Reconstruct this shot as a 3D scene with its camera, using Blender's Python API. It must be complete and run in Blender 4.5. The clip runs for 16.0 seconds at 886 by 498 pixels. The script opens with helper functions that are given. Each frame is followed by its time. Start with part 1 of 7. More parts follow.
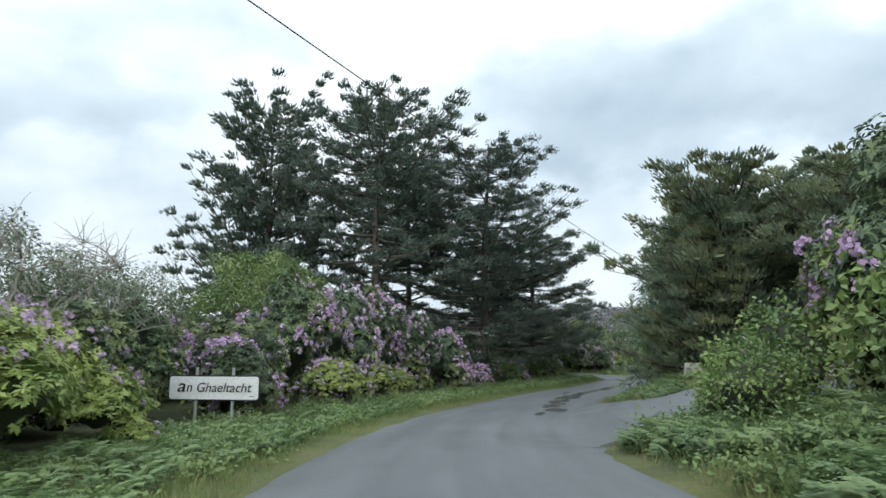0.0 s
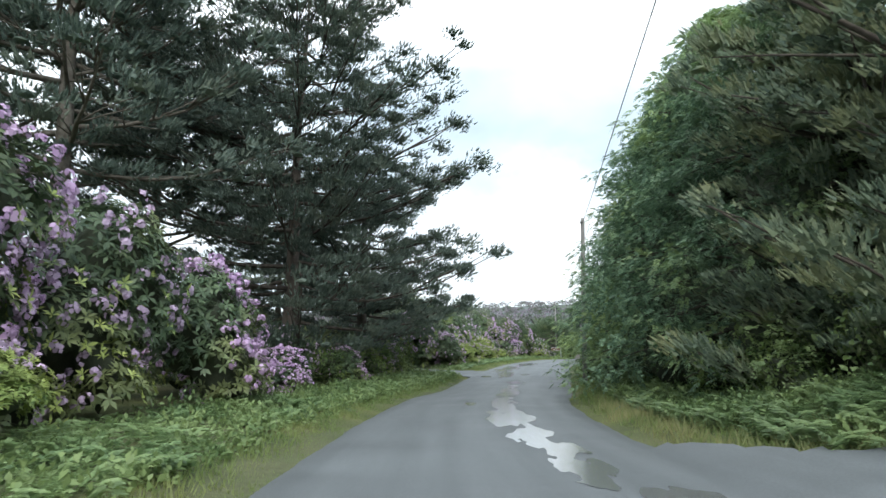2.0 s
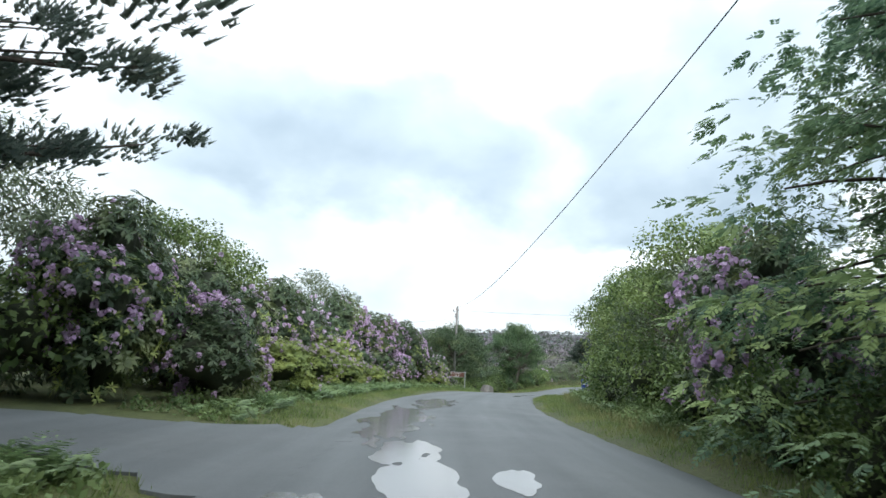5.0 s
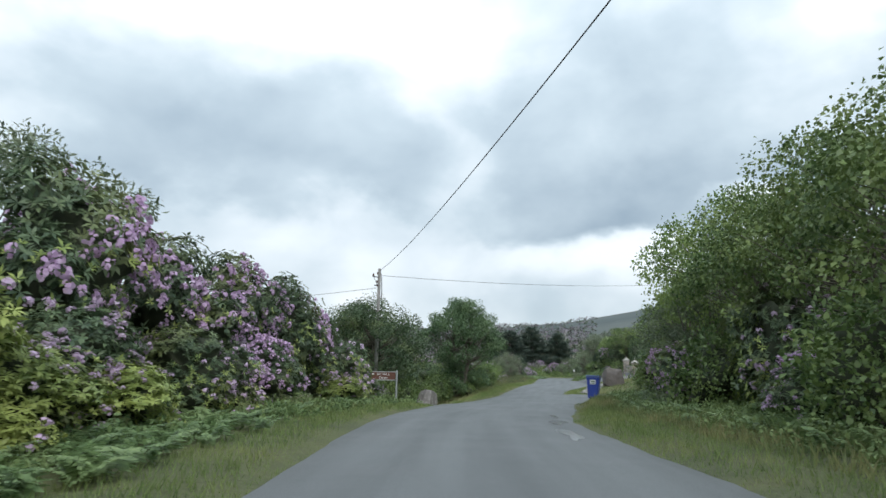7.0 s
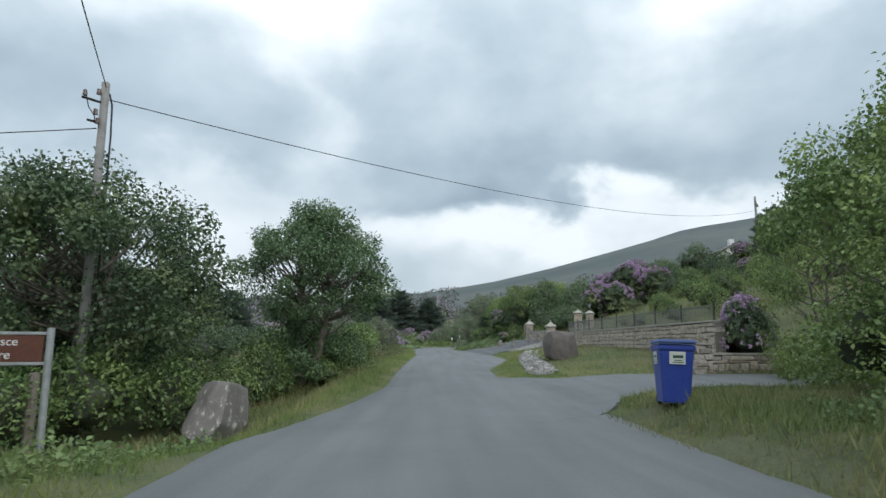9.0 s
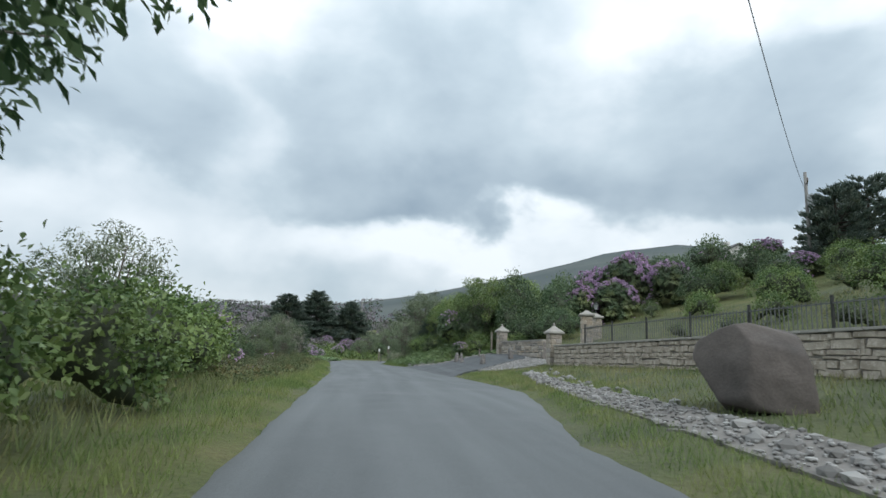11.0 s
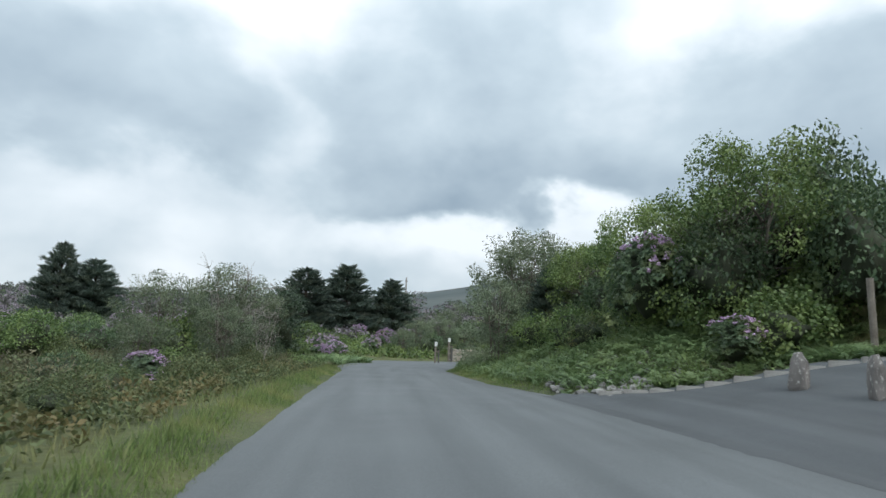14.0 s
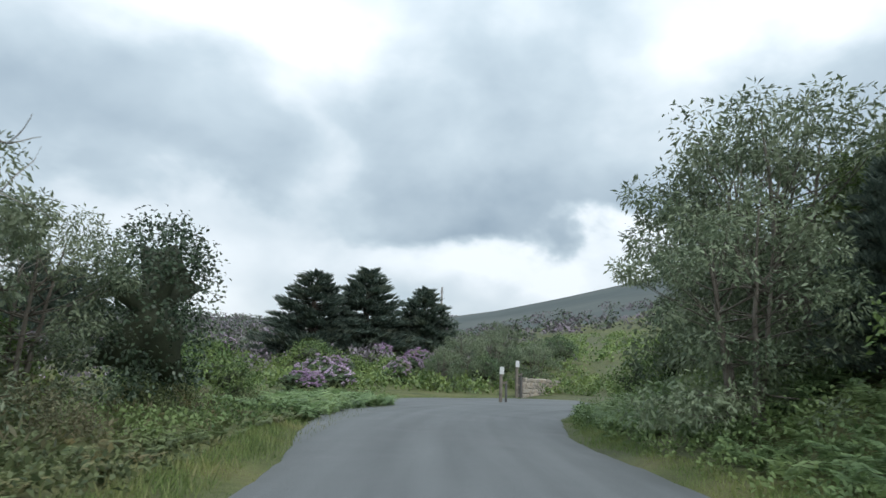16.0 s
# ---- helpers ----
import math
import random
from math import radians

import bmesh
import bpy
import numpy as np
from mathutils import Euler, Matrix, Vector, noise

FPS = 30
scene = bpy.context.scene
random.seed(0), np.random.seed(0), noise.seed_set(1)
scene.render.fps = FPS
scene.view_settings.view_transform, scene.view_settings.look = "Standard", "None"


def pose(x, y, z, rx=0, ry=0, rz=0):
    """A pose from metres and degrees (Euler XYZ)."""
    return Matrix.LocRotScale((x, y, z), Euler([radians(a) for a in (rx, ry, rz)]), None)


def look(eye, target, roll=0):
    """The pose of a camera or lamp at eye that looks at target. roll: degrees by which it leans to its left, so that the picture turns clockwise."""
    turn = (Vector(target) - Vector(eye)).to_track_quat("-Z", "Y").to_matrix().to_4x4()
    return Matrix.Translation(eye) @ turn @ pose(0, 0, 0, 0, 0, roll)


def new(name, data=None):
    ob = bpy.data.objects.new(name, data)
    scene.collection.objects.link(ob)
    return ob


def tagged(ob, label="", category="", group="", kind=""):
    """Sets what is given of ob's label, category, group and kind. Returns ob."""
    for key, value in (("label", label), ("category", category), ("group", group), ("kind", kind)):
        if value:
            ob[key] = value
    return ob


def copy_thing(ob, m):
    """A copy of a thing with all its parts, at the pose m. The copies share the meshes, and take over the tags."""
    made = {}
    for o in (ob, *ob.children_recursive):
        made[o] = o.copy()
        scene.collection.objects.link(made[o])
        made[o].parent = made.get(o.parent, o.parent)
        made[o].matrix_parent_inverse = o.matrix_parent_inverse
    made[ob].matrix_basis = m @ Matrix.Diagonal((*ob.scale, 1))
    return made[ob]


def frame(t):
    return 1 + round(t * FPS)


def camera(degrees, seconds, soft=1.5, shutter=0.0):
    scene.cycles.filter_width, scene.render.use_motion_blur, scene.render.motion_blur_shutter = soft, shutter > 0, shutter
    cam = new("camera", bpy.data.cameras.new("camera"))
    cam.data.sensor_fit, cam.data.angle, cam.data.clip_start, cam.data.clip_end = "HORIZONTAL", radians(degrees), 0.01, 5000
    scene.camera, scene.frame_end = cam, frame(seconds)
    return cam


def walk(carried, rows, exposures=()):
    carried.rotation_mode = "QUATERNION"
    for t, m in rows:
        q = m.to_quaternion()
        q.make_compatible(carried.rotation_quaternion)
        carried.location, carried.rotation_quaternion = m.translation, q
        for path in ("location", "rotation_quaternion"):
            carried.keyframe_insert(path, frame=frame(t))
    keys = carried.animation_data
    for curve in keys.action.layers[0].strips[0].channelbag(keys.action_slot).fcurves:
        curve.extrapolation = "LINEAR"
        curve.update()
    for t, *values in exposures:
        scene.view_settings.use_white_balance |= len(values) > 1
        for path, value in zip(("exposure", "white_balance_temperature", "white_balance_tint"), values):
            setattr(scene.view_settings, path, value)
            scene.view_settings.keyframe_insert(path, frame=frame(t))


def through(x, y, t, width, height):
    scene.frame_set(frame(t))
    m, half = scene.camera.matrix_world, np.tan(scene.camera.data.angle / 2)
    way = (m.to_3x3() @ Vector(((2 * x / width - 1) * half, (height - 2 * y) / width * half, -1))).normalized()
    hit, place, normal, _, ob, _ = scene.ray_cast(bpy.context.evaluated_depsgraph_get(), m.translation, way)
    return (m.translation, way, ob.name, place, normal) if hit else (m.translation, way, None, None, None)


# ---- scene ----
cam = camera(71.4, 16.0, soft=1.5, shutter=0.07)
PATH = [
    (0.0, (-3.866, 1.848, 2.879), (-3.490, 11.725, 4.397), -0.06),
    (0.5, (-4.207, 6.678, 2.521), (-2.582, 16.456, 3.846), -0.69),
    (1.0, (-4.065, 11.598, 2.208), (-1.410, 21.148, 3.535), -0.60),
    (1.5, (-3.558, 16.549, 1.943), (-0.361, 25.926, 3.306), -0.36),
    (2.0, (-2.560, 21.377, 1.718), (1.086, 30.562, 3.249), -0.24),
    (2.5, (-1.049, 26.173, 1.531), (3.278, 35.034, 3.195), 0.68),
    (3.0, (0.805, 30.788, 1.386), (5.729, 39.316, 3.124), 1.16),
    (3.5, (2.813, 35.169, 1.278), (8.122, 43.451, 3.075), 0.80),
    (4.0, (5.200, 39.628, 1.190), (10.506, 47.894, 3.067), 0.72),
    (4.5, (7.707, 43.324, 1.112), (12.953, 51.606, 3.085), 1.08),
    (4.7, (8.628, 44.674, 1.080), (13.855, 52.967, 3.057), 2.34),
    (6.8, (19.880, 62.299, 1.227), (26.117, 69.847, 3.252), 0.97),
    (7.0, (21.162, 63.960, 1.243), (27.667, 71.291, 3.226), 0.91),
    (7.5, (24.665, 68.094, 1.290), (31.629, 75.004, 3.229), 1.04),
    (8.0, (28.130, 71.965, 1.321), (35.486, 78.476, 3.193), 0.44),
    (8.5, (31.714, 75.376, 1.271), (39.495, 81.451, 2.868), 0.40),
    (9.0, (35.568, 78.738, 1.168), (43.612, 84.475, 2.707), 0.24),
    (9.5, (39.562, 81.985, 1.073), (47.892, 87.287, 2.653), 1.31),
    (10.0, (43.804, 85.123, 0.979), (52.272, 90.190, 2.600), 1.60),
    (10.2, (45.496, 86.441, 0.953), (54.081, 91.303, 2.582), 1.85),
    (12.3, (63.601, 99.787, 1.380), (72.263, 104.432, 3.225), 2.42),
    (12.5, (65.433, 101.154, 1.402), (74.075, 105.834, 3.248), 2.26),
    (13.0, (70.146, 104.494, 1.432), (78.640, 109.466, 3.199), 2.17),
    (13.5, (74.620, 107.631, 1.420), (83.030, 112.750, 3.172), 1.72),
    (14.0, (78.893, 110.752, 1.429), (87.211, 116.042, 3.107), 2.32),
    (14.5, (82.879, 113.862, 1.520), (91.226, 119.183, 2.937), 2.36),
    (15.0, (86.611, 116.878, 1.657), (94.832, 122.356, 3.210), 3.24),
    (15.5, (90.361, 119.875, 1.750), (98.485, 125.396, 3.625), 2.38),
    (16.0, (94.689, 123.019, 1.700), (102.673, 128.681, 3.750), 2.62),
]
walk(cam, [(t, look(eye, target, roll)) for t, eye, target, roll in PATH],
     exposures=[(0.0, 0.30), (0.6, 0.35), (1.3, 0.75), (3.0, 0.80), (4.7, 0.60), (6.8, 0.15), (10.2, 0.0), (16.0, 0.02)])

# ---- world and light: a bright overcast sky with broken cloud ----
world = bpy.data.worlds.new("overcast_sky")
scene.world = world
world.use_nodes = True
wt = world.node_tree
wt.nodes.clear()


def wnode(kind, **values):
    n = wt.nodes.new(kind)
    for key, v in values.items():
        n.inputs[key].default_value = v
    return n


SUN_ELEV, SUN_AZ = radians(42), radians(205)
w_out = wnode("ShaderNodeOutputWorld")
w_bg = wnode("ShaderNodeBackground", Strength=1.0)
w_tc = wnode("ShaderNodeTexCoord")
w_sep = wnode("ShaderNodeSeparateXYZ")
wt.links.new(w_tc.outputs["Generated"], w_sep.inputs[0])
w_up = wt.nodes.new("ShaderNodeMath")
w_up.operation = "MAXIMUM"
w_up.inputs[1].default_value = 0.0
wt.links.new(w_sep.outputs["Z"], w_up.inputs[0])


def wmath(op, a, b=None, c=None):
    n = wt.nodes.new("ShaderNodeMath")
    n.operation = op
    for i, v in enumerate((a, b, c)):
        if isinstance(v, bpy.types.NodeSocket):
            wt.links.new(v, n.inputs[i])
        elif v is not None:
            n.inputs[i].default_value = v
    return n.outputs[0]


def wstep(value, a, b, lo=0.0, hi=1.0):
    n = wt.nodes.new("ShaderNodeMapRange")
    n.interpolation_type = "SMOOTHSTEP"
    for key, v in (("From Min", a), ("From Max", b), ("To Min", lo), ("To Max", hi)):
        n.inputs[key].default_value = v
    wt.links.new(value, n.inputs["Value"])
    return n.outputs[0]


def wnoise(scale, detail, rough, shift, flat=2.2):
    mp = wt.nodes.new("ShaderNodeMapping")
    mp.inputs["Location"].default_value = shift
    mp.inputs["Scale"].default_value = (1.0, 1.0, flat)
    wt.links.new(w_tc.outputs["Generated"], mp.inputs[0])
    n = wnode("ShaderNodeTexNoise", Scale=scale, Detail=detail, Roughness=rough, Distortion=0.15)
    wt.links.new(mp.outputs[0], n.inputs["Vector"])
    return n.outputs["Fac"]


# bearing and height over the horizon, in degrees, both ruffled so that the cloud edges billow
w_ruf = wnoise(4.2, 5.0, 0.50, (3.1, 0.7, 1.9), 1.5)
w_ruf2 = wnoise(3.8, 5.0, 0.50, (7.3, 5.2, 0.4), 1.5)
w_az = wmath("MULTIPLY_ADD", wmath("ARCTAN2", w_sep.outputs["X"], w_sep.outputs["Y"]), 57.296, wmath("MULTIPLY_ADD", w_ruf2, 34.0, -17.0))
w_high = wmath("MULTIPLY_ADD", wmath("ARCSINE", w_up.outputs[0]), 57.296, wmath("MULTIPLY_ADD", w_ruf, 18.0, -9.0))


def cloud(a0, a1, e0, e1, soft_a, soft_base, soft_top):
    """A cloud bank between two bearings, firm at its base and fading upwards."""
    side = wmath("MULTIPLY", wstep(w_az, a0 - soft_a, a0 + soft_a), wstep(w_az, a1 - soft_a, a1 + soft_a, 1.0, 0.0))
    return wmath("MULTIPLY", side, wmath("MULTIPLY", wstep(w_high, e0, e0 + soft_base), wstep(w_high, e1 - soft_top, e1, 1.0, 0.0)))


w_field = wmath("MULTIPLY_ADD", wnoise(2.1, 4.0, 0.45, (1.3, 0.4, 3.7)), 0.70, 0.27)
w_field = wmath("ADD", w_field, wmath("MULTIPLY_ADD", wnoise(6.0, 4.0, 0.48, (0.2, 4.4, 1.1), 1.5), 0.62, -0.29))
for bank, depth in ((cloud(43, 96, 11.5, 36, 6, 2.2, 20), -0.34), (cloud(50, 80, 11.0, 22, 7, 1.6, 9), -0.20), (cloud(6, 38, 13.5, 29, 6, 4.0, 9), -0.30), (cloud(-60, -18, 12, 26, 8, 4.0, 9), -0.22),
                    (cloud(-14, 44, 26, 62, 8, 6.0, 20), 0.28), (cloud(80, 130, 24, 60, 8, 6.0, 20), 0.25), (cloud(44, 72, 6.0, 12.5, 8, 3.0, 3.0), 0.15)):
    w_field = wmath("MULTIPLY_ADD", bank, depth, w_field)
w_ramp = wt.nodes.new("ShaderNodeValToRGB")
cr = w_ramp.color_ramp
cr.elements[0].position, cr.elements[0].color = 0.06, (0.285, 0.375, 0.460, 1)
cr.elements[1].position, cr.elements[1].color = 0.86, (0.905, 0.975, 1.03, 1)
mid = cr.elements.new(0.48)
mid.color = (0.535, 0.640, 0.715, 1)
wt.links.new(w_field, w_ramp.inputs["Fac"])
w_sky = wt.nodes.new("ShaderNodeTexSky")
w_sky.sky_type = "NISHITA"
w_sky.sun_disc = False
w_sky.sun_elevation, w_sky.sun_rotation = SUN_ELEV, SUN_AZ
w_dim = wt.nodes.new("ShaderNodeMix")
w_dim.data_type = "RGBA"
w_dim.blend_type = "MULTIPLY"
w_dim.inputs["Factor"].default_value = 1.0
w_dim.inputs["B"].default_value = (0.09, 0.09, 0.09, 1)
wt.links.new(w_sky.outputs[0], w_dim.inputs["A"])
w_mix = wt.nodes.new("ShaderNodeMix")
w_mix.data_type = "RGBA"
w_mix.inputs["Factor"].default_value = 0.92
wt.links.new(w_dim.outputs["Result"], w_mix.inputs["A"])
wt.links.new(w_ramp.outputs[0], w_mix.inputs["B"])
# overcast sky is brighter towards the zenith
w_el = wnode("ShaderNodeMapRange")
w_el.inputs["From Min"].default_value = 0.0
w_el.inputs["From Max"].default_value = 1.0
w_el.inputs["To Min"].default_value = 0.95
w_el.inputs["To Max"].default_value = 1.6
wt.links.new(w_up.outputs[0], w_el.inputs["Value"])
w_mul = wt.nodes.new("ShaderNodeMix")
w_mul.data_type = "RGBA"
w_mul.blend_type = "MULTIPLY"
w_mul.inputs["Factor"].default_value = 1.0
wt.links.new(w_mix.outputs["Result"], w_mul.inputs["A"])
wt.links.new(w_el.outputs[0], w_mul.inputs["B"])
wt.links.new(w_mul.outputs["Result"], w_bg.inputs["Color"])
wt.links.new(w_bg.outputs[0], w_out.inputs[0])

sun_data = bpy.data.lights.new("sun", "SUN")
sun_data.energy, sun_data.angle, sun_data.color = 1.4, radians(35), (1.0, 0.99, 0.97)
sun = new("sun", sun_data)
sun_way = Vector((math.sin(SUN_AZ) * math.cos(SUN_ELEV), math.cos(SUN_AZ) * math.cos(SUN_ELEV), math.sin(SUN_ELEV)))
sun.matrix_world = look(sun_way * 200, (0, 0, 0))

# ---- materials ----


def material(name):
    m = bpy.data.materials.new(name)
    m.use_nodes = True
    t = m.node_tree
    bsdf = t.nodes["Principled BSDF"]
    return m, t, bsdf


def link(t, a, b):
    t.links.new(a, b)


def mix_rgb(t, fac, a, b, mode="MIX"):
    n = t.nodes.new("ShaderNodeMix")
    n.data_type, n.blend_type = "RGBA", mode
    for key, v in (("Factor", fac), ("A", a), ("B", b)):
        if isinstance(v, bpy.types.NodeSocket):
            t.links.new(v, n.inputs[key])
        elif isinstance(v, (int, float)):
            n.inputs[key].default_value = v
        else:
            n.inputs[key].default_value = (*v, 1)
    return n.outputs["Result"]


def noise_of(t, scale, detail=4.0, rough=0.55, source="Object", stretch=(1, 1, 1)):
    co = t.nodes.new("ShaderNodeTexCoord")
    mp = t.nodes.new("ShaderNodeMapping")
    mp.inputs["Scale"].default_value = stretch
    n = t.nodes.new("ShaderNodeTexNoise")
    n.inputs["Scale"].default_value, n.inputs["Detail"].default_value, n.inputs["Roughness"].default_value = scale, detail, rough
    t.links.new(co.outputs[source], mp.inputs[0])
    t.links.new(mp.outputs[0], n.inputs["Vector"])
    return n.outputs["Fac"]


def ramp_of(t, fac, *stops):
    r = t.nodes.new("ShaderNodeValToRGB")
    els = r.color_ramp.elements
    while len(els) < len(stops):
        els.new(0.5)
    for e, (p, c) in zip(els, stops):
        e.position = p
        e.color = (*c, 1) if not isinstance(c, (int, float)) else (c, c, c, 1)
    t.links.new(fac, r.inputs["Fac"])
    return r.outputs["Color"]


def bump(t, bsdf, height, strength=0.4, distance=0.02):
    b = t.nodes.new("ShaderNodeBump")
    b.inputs["Strength"].default_value, b.inputs["Distance"].default_value = strength, distance
    t.links.new(height, b.inputs["Height"])
    t.links.new(b.outputs["Normal"], bsdf.inputs["Normal"])


def surface(name, dark, light, rough=0.8, scale=3.0, fine=40.0, relief=0.3, metal=0.0, spots=None, by_object=0.0):
    """A grained, blotchy, matt surface between two colours."""
    m, t, bsdf = material(name)
    big = noise_of(t, scale, 5.0)
    small = noise_of(t, fine, 4.0)
    col = ramp_of(t, big, (0.3, dark), (0.7, light))
    col = mix_rgb(t, 0.5, col, ramp_of(t, small, (0.25, 0.45), (0.75, 1.0)), "MULTIPLY")
    if spots:
        v = noise_of(t, scale * 4.0, 6.0, 0.7)
        col = mix_rgb(t, ramp_of(t, v, (0.56, 0.0), (0.64, 1.0)), col, spots)
    if by_object:
        info = t.nodes.new("ShaderNodeObjectInfo")
        col = mix_rgb(t, 1.0, col, ramp_of(t, info.outputs["Random"], (0.0, 1.0 - by_object), (0.3, (0.98, 0.90, 0.80)), (0.6, (0.78, 0.77, 0.78)), (0.85, (1.08, 1.03, 0.95)), (1.0, (0.84, 0.70, 0.58))), "MULTIPLY")
    link(t, col, bsdf.inputs["Base Color"])
    bsdf.inputs["Roughness"].default_value = rough
    bsdf.inputs["Metallic"].default_value = metal
    if relief:
        bump(t, bsdf, small, relief, 0.01)
    return m


def foliage(name, dark, light, tint=None, share=0.25, rough=0.45, through=0.22, patch=0.7):
    """Leaves: a colour of its own for every leaf, patches of fresh growth, some light let through."""
    m, t, bsdf = material(name)
    geo = t.nodes.new("ShaderNodeNewGeometry")
    info = t.nodes.new("ShaderNodeObjectInfo")
    leaf = geo.outputs["Random Per Island"]
    col = ramp_of(t, leaf, (0.0, dark), (1.0, light))
    if tint:
        blot = noise_of(t, patch, 3.0)
        col = mix_rgb(t, ramp_of(t, blot, (0.62 - share, 0.0), (0.72 - share * 0.5, 0.85)), col, tint)
    col = mix_rgb(t, 0.8, col, ramp_of(t, info.outputs["Random"], (0.0, (0.69, 0.72, 0.76)), (1.0, (1.10, 1.15, 1.22))), "MULTIPLY")
    link(t, col, bsdf.inputs["Base Color"])
    bsdf.inputs["Roughness"].default_value = rough
    bsdf.inputs["Specular IOR Level"].default_value = 0.35
    tr = t.nodes.new("ShaderNodeBsdfTranslucent")
    link(t, col, tr.inputs["Color"])
    mx = t.nodes.new("ShaderNodeMixShader")
    mx.inputs["Fac"].default_value = through
    link(t, bsdf.outputs[0], mx.inputs[1])
    link(t, tr.outputs[0], mx.inputs[2])
    link(t, mx.outputs[0], t.nodes["Material Output"].inputs["Surface"])
    return m


M = {}
M["rhodo_leaf"] = foliage("rhododendron_leaf", (0.053, 0.089, 0.048), (0.158, 0.217, 0.108), (0.281, 0.308, 0.118), 0.16, 0.45, 0.22)
M["rhodo_fresh"] = foliage("rhododendron_fresh_leaf", (0.080, 0.141, 0.040), (0.283, 0.357, 0.105), (0.409, 0.458, 0.128), 0.30)
M["blossom"] = foliage("mauve_blossom", (0.49, 0.31, 0.49), (0.76, 0.56, 0.73), (0.64, 0.42, 0.62), 0.15, 0.6, 0.3)
M["blossom_dusky"] = foliage("dusky_mauve_blossom", (0.33, 0.20, 0.34), (0.56, 0.39, 0.54), (0.46, 0.28, 0.44), 0.15, 0.6, 0.25)
M["blossom_pale"] = foliage("pale_blossom", (0.46, 0.33, 0.46), (0.70, 0.55, 0.68), (0.60, 0.43, 0.57), 0.2, 0.6, 0.3)
M["pine_needle"] = foliage("pine_needle", (0.085, 0.122, 0.100), (0.205, 0.255, 0.195), (0.225, 0.255, 0.180), 0.10, 0.65, 0.35)
M["pine_brown"] = foliage("pine_needle_with_brown_cones", (0.112, 0.158, 0.112), (0.268, 0.325, 0.205), (0.330, 0.335, 0.165), 0.18, 0.65, 0.4)
M["cypress"] = foliage("cypress_spray", (0.070, 0.126, 0.080), (0.220, 0.325, 0.180), (0.315, 0.395, 0.140), 0.14, 0.6, 0.4, 0.25)
M["sycamore"] = foliage("sycamore_leaf", (0.053, 0.089, 0.047), (0.148, 0.216, 0.103), (0.221, 0.275, 0.112), 0.12)
M["ash"] = foliage("ash_leaf", (0.054, 0.108, 0.048), (0.168, 0.255, 0.112), (0.190, 0.275, 0.120), 0.10)
M["hazel"] = foliage("hazel_leaf", (0.065, 0.120, 0.040), (0.199, 0.284, 0.094), (0.283, 0.357, 0.112), 0.2)
M["willow"] = foliage("willow_leaf", (0.084, 0.121, 0.073), (0.224, 0.273, 0.156), (0.265, 0.303, 0.180), 0.2)
M["gorse"] = foliage("gorse_spine", (0.070, 0.108, 0.050), (0.190, 0.236, 0.100), (0.340, 0.275, 0.100), 0.10, 0.6, 0.2)
M["holly"] = foliage("holly_leaf", (0.041, 0.068, 0.041), (0.113, 0.159, 0.091), None, 0, 0.35, 0.12)
M["heather"] = foliage("heather_scrub", (0.080, 0.090, 0.055), (0.225, 0.228, 0.125), (0.250, 0.205, 0.120), 0.2, 0.7, 0.15)
M["fern"] = foliage("bracken_frond", (0.110, 0.180, 0.075), (0.280, 0.385, 0.165), (0.340, 0.425, 0.185), 0.15, 0.5, 0.4)
M["fern_heath"] = foliage("rusty_bracken_frond", (0.095, 0.130, 0.055), (0.250, 0.300, 0.125), (0.285, 0.225, 0.110), 0.14, 0.6, 0.3, 1.2)
M["herb"] = foliage("verge_herb_leaf", (0.070, 0.118, 0.045), (0.195, 0.275, 0.105), (0.235, 0.300, 0.110), 0.2, 0.55, 0.3)
M["heath_herb"] = foliage("olive_heath_leaf", (0.072, 0.098, 0.045), (0.205, 0.238, 0.105), (0.270, 0.205, 0.090), 0.12, 0.6, 0.25, 0.9)
M["grass"] = foliage("verge_grass", (0.085, 0.135, 0.040), (0.225, 0.290, 0.092), (0.270, 0.290, 0.105), 0.15, 0.6, 0.3)
M["rough_grass"] = foliage("rough_grass", (0.095, 0.138, 0.050), (0.250, 0.295, 0.110), (0.330, 0.300, 0.140), 0.2, 0.7, 0.25)
M["far_scrub"] = foliage("distant_scrub", (0.047, 0.074, 0.041), (0.128, 0.164, 0.085), (0.300, 0.235, 0.290), 0.20, 0.7, 0.1, 0.12)
M["far_bloom"] = foliage("distant_faded_blossom", (0.200, 0.155, 0.200), (0.480, 0.390, 0.460), (0.120, 0.140, 0.090), 0.18, 0.7, 0.1, 0.3)
# dark colour for the solid plant cores, standing in for shade between the leaves
M["inner"] = surface("inner_shade", (0.040, 0.052, 0.032), (0.085, 0.100, 0.060), 0.9, 2.0, 25.0, 0.8)
M["bark"] = surface("grey_brown_bark", (0.10, 0.085, 0.065), (0.22, 0.20, 0.17), 0.9, 4.0, 30.0, 0.9)
M["bark_dark"] = surface("dark_pine_bark", (0.045, 0.036, 0.028), (0.12, 0.10, 0.08), 0.9, 4.0, 30.0, 0.9)
M["dead_wood"] = surface("bleached_dead_wood", (0.22, 0.20, 0.17), (0.42, 0.40, 0.36), 0.85, 5.0, 40.0, 0.5)
M["pole_wood"] = surface("weathered_pole_wood", (0.20, 0.195, 0.185), (0.36, 0.35, 0.335), 0.85, 2.0, 25.0, 0.5)
M["old_wood"] = surface("weathered_fence_wood", (0.14, 0.12, 0.10), (0.30, 0.27, 0.23), 0.9, 3.0, 30.0, 0.6)
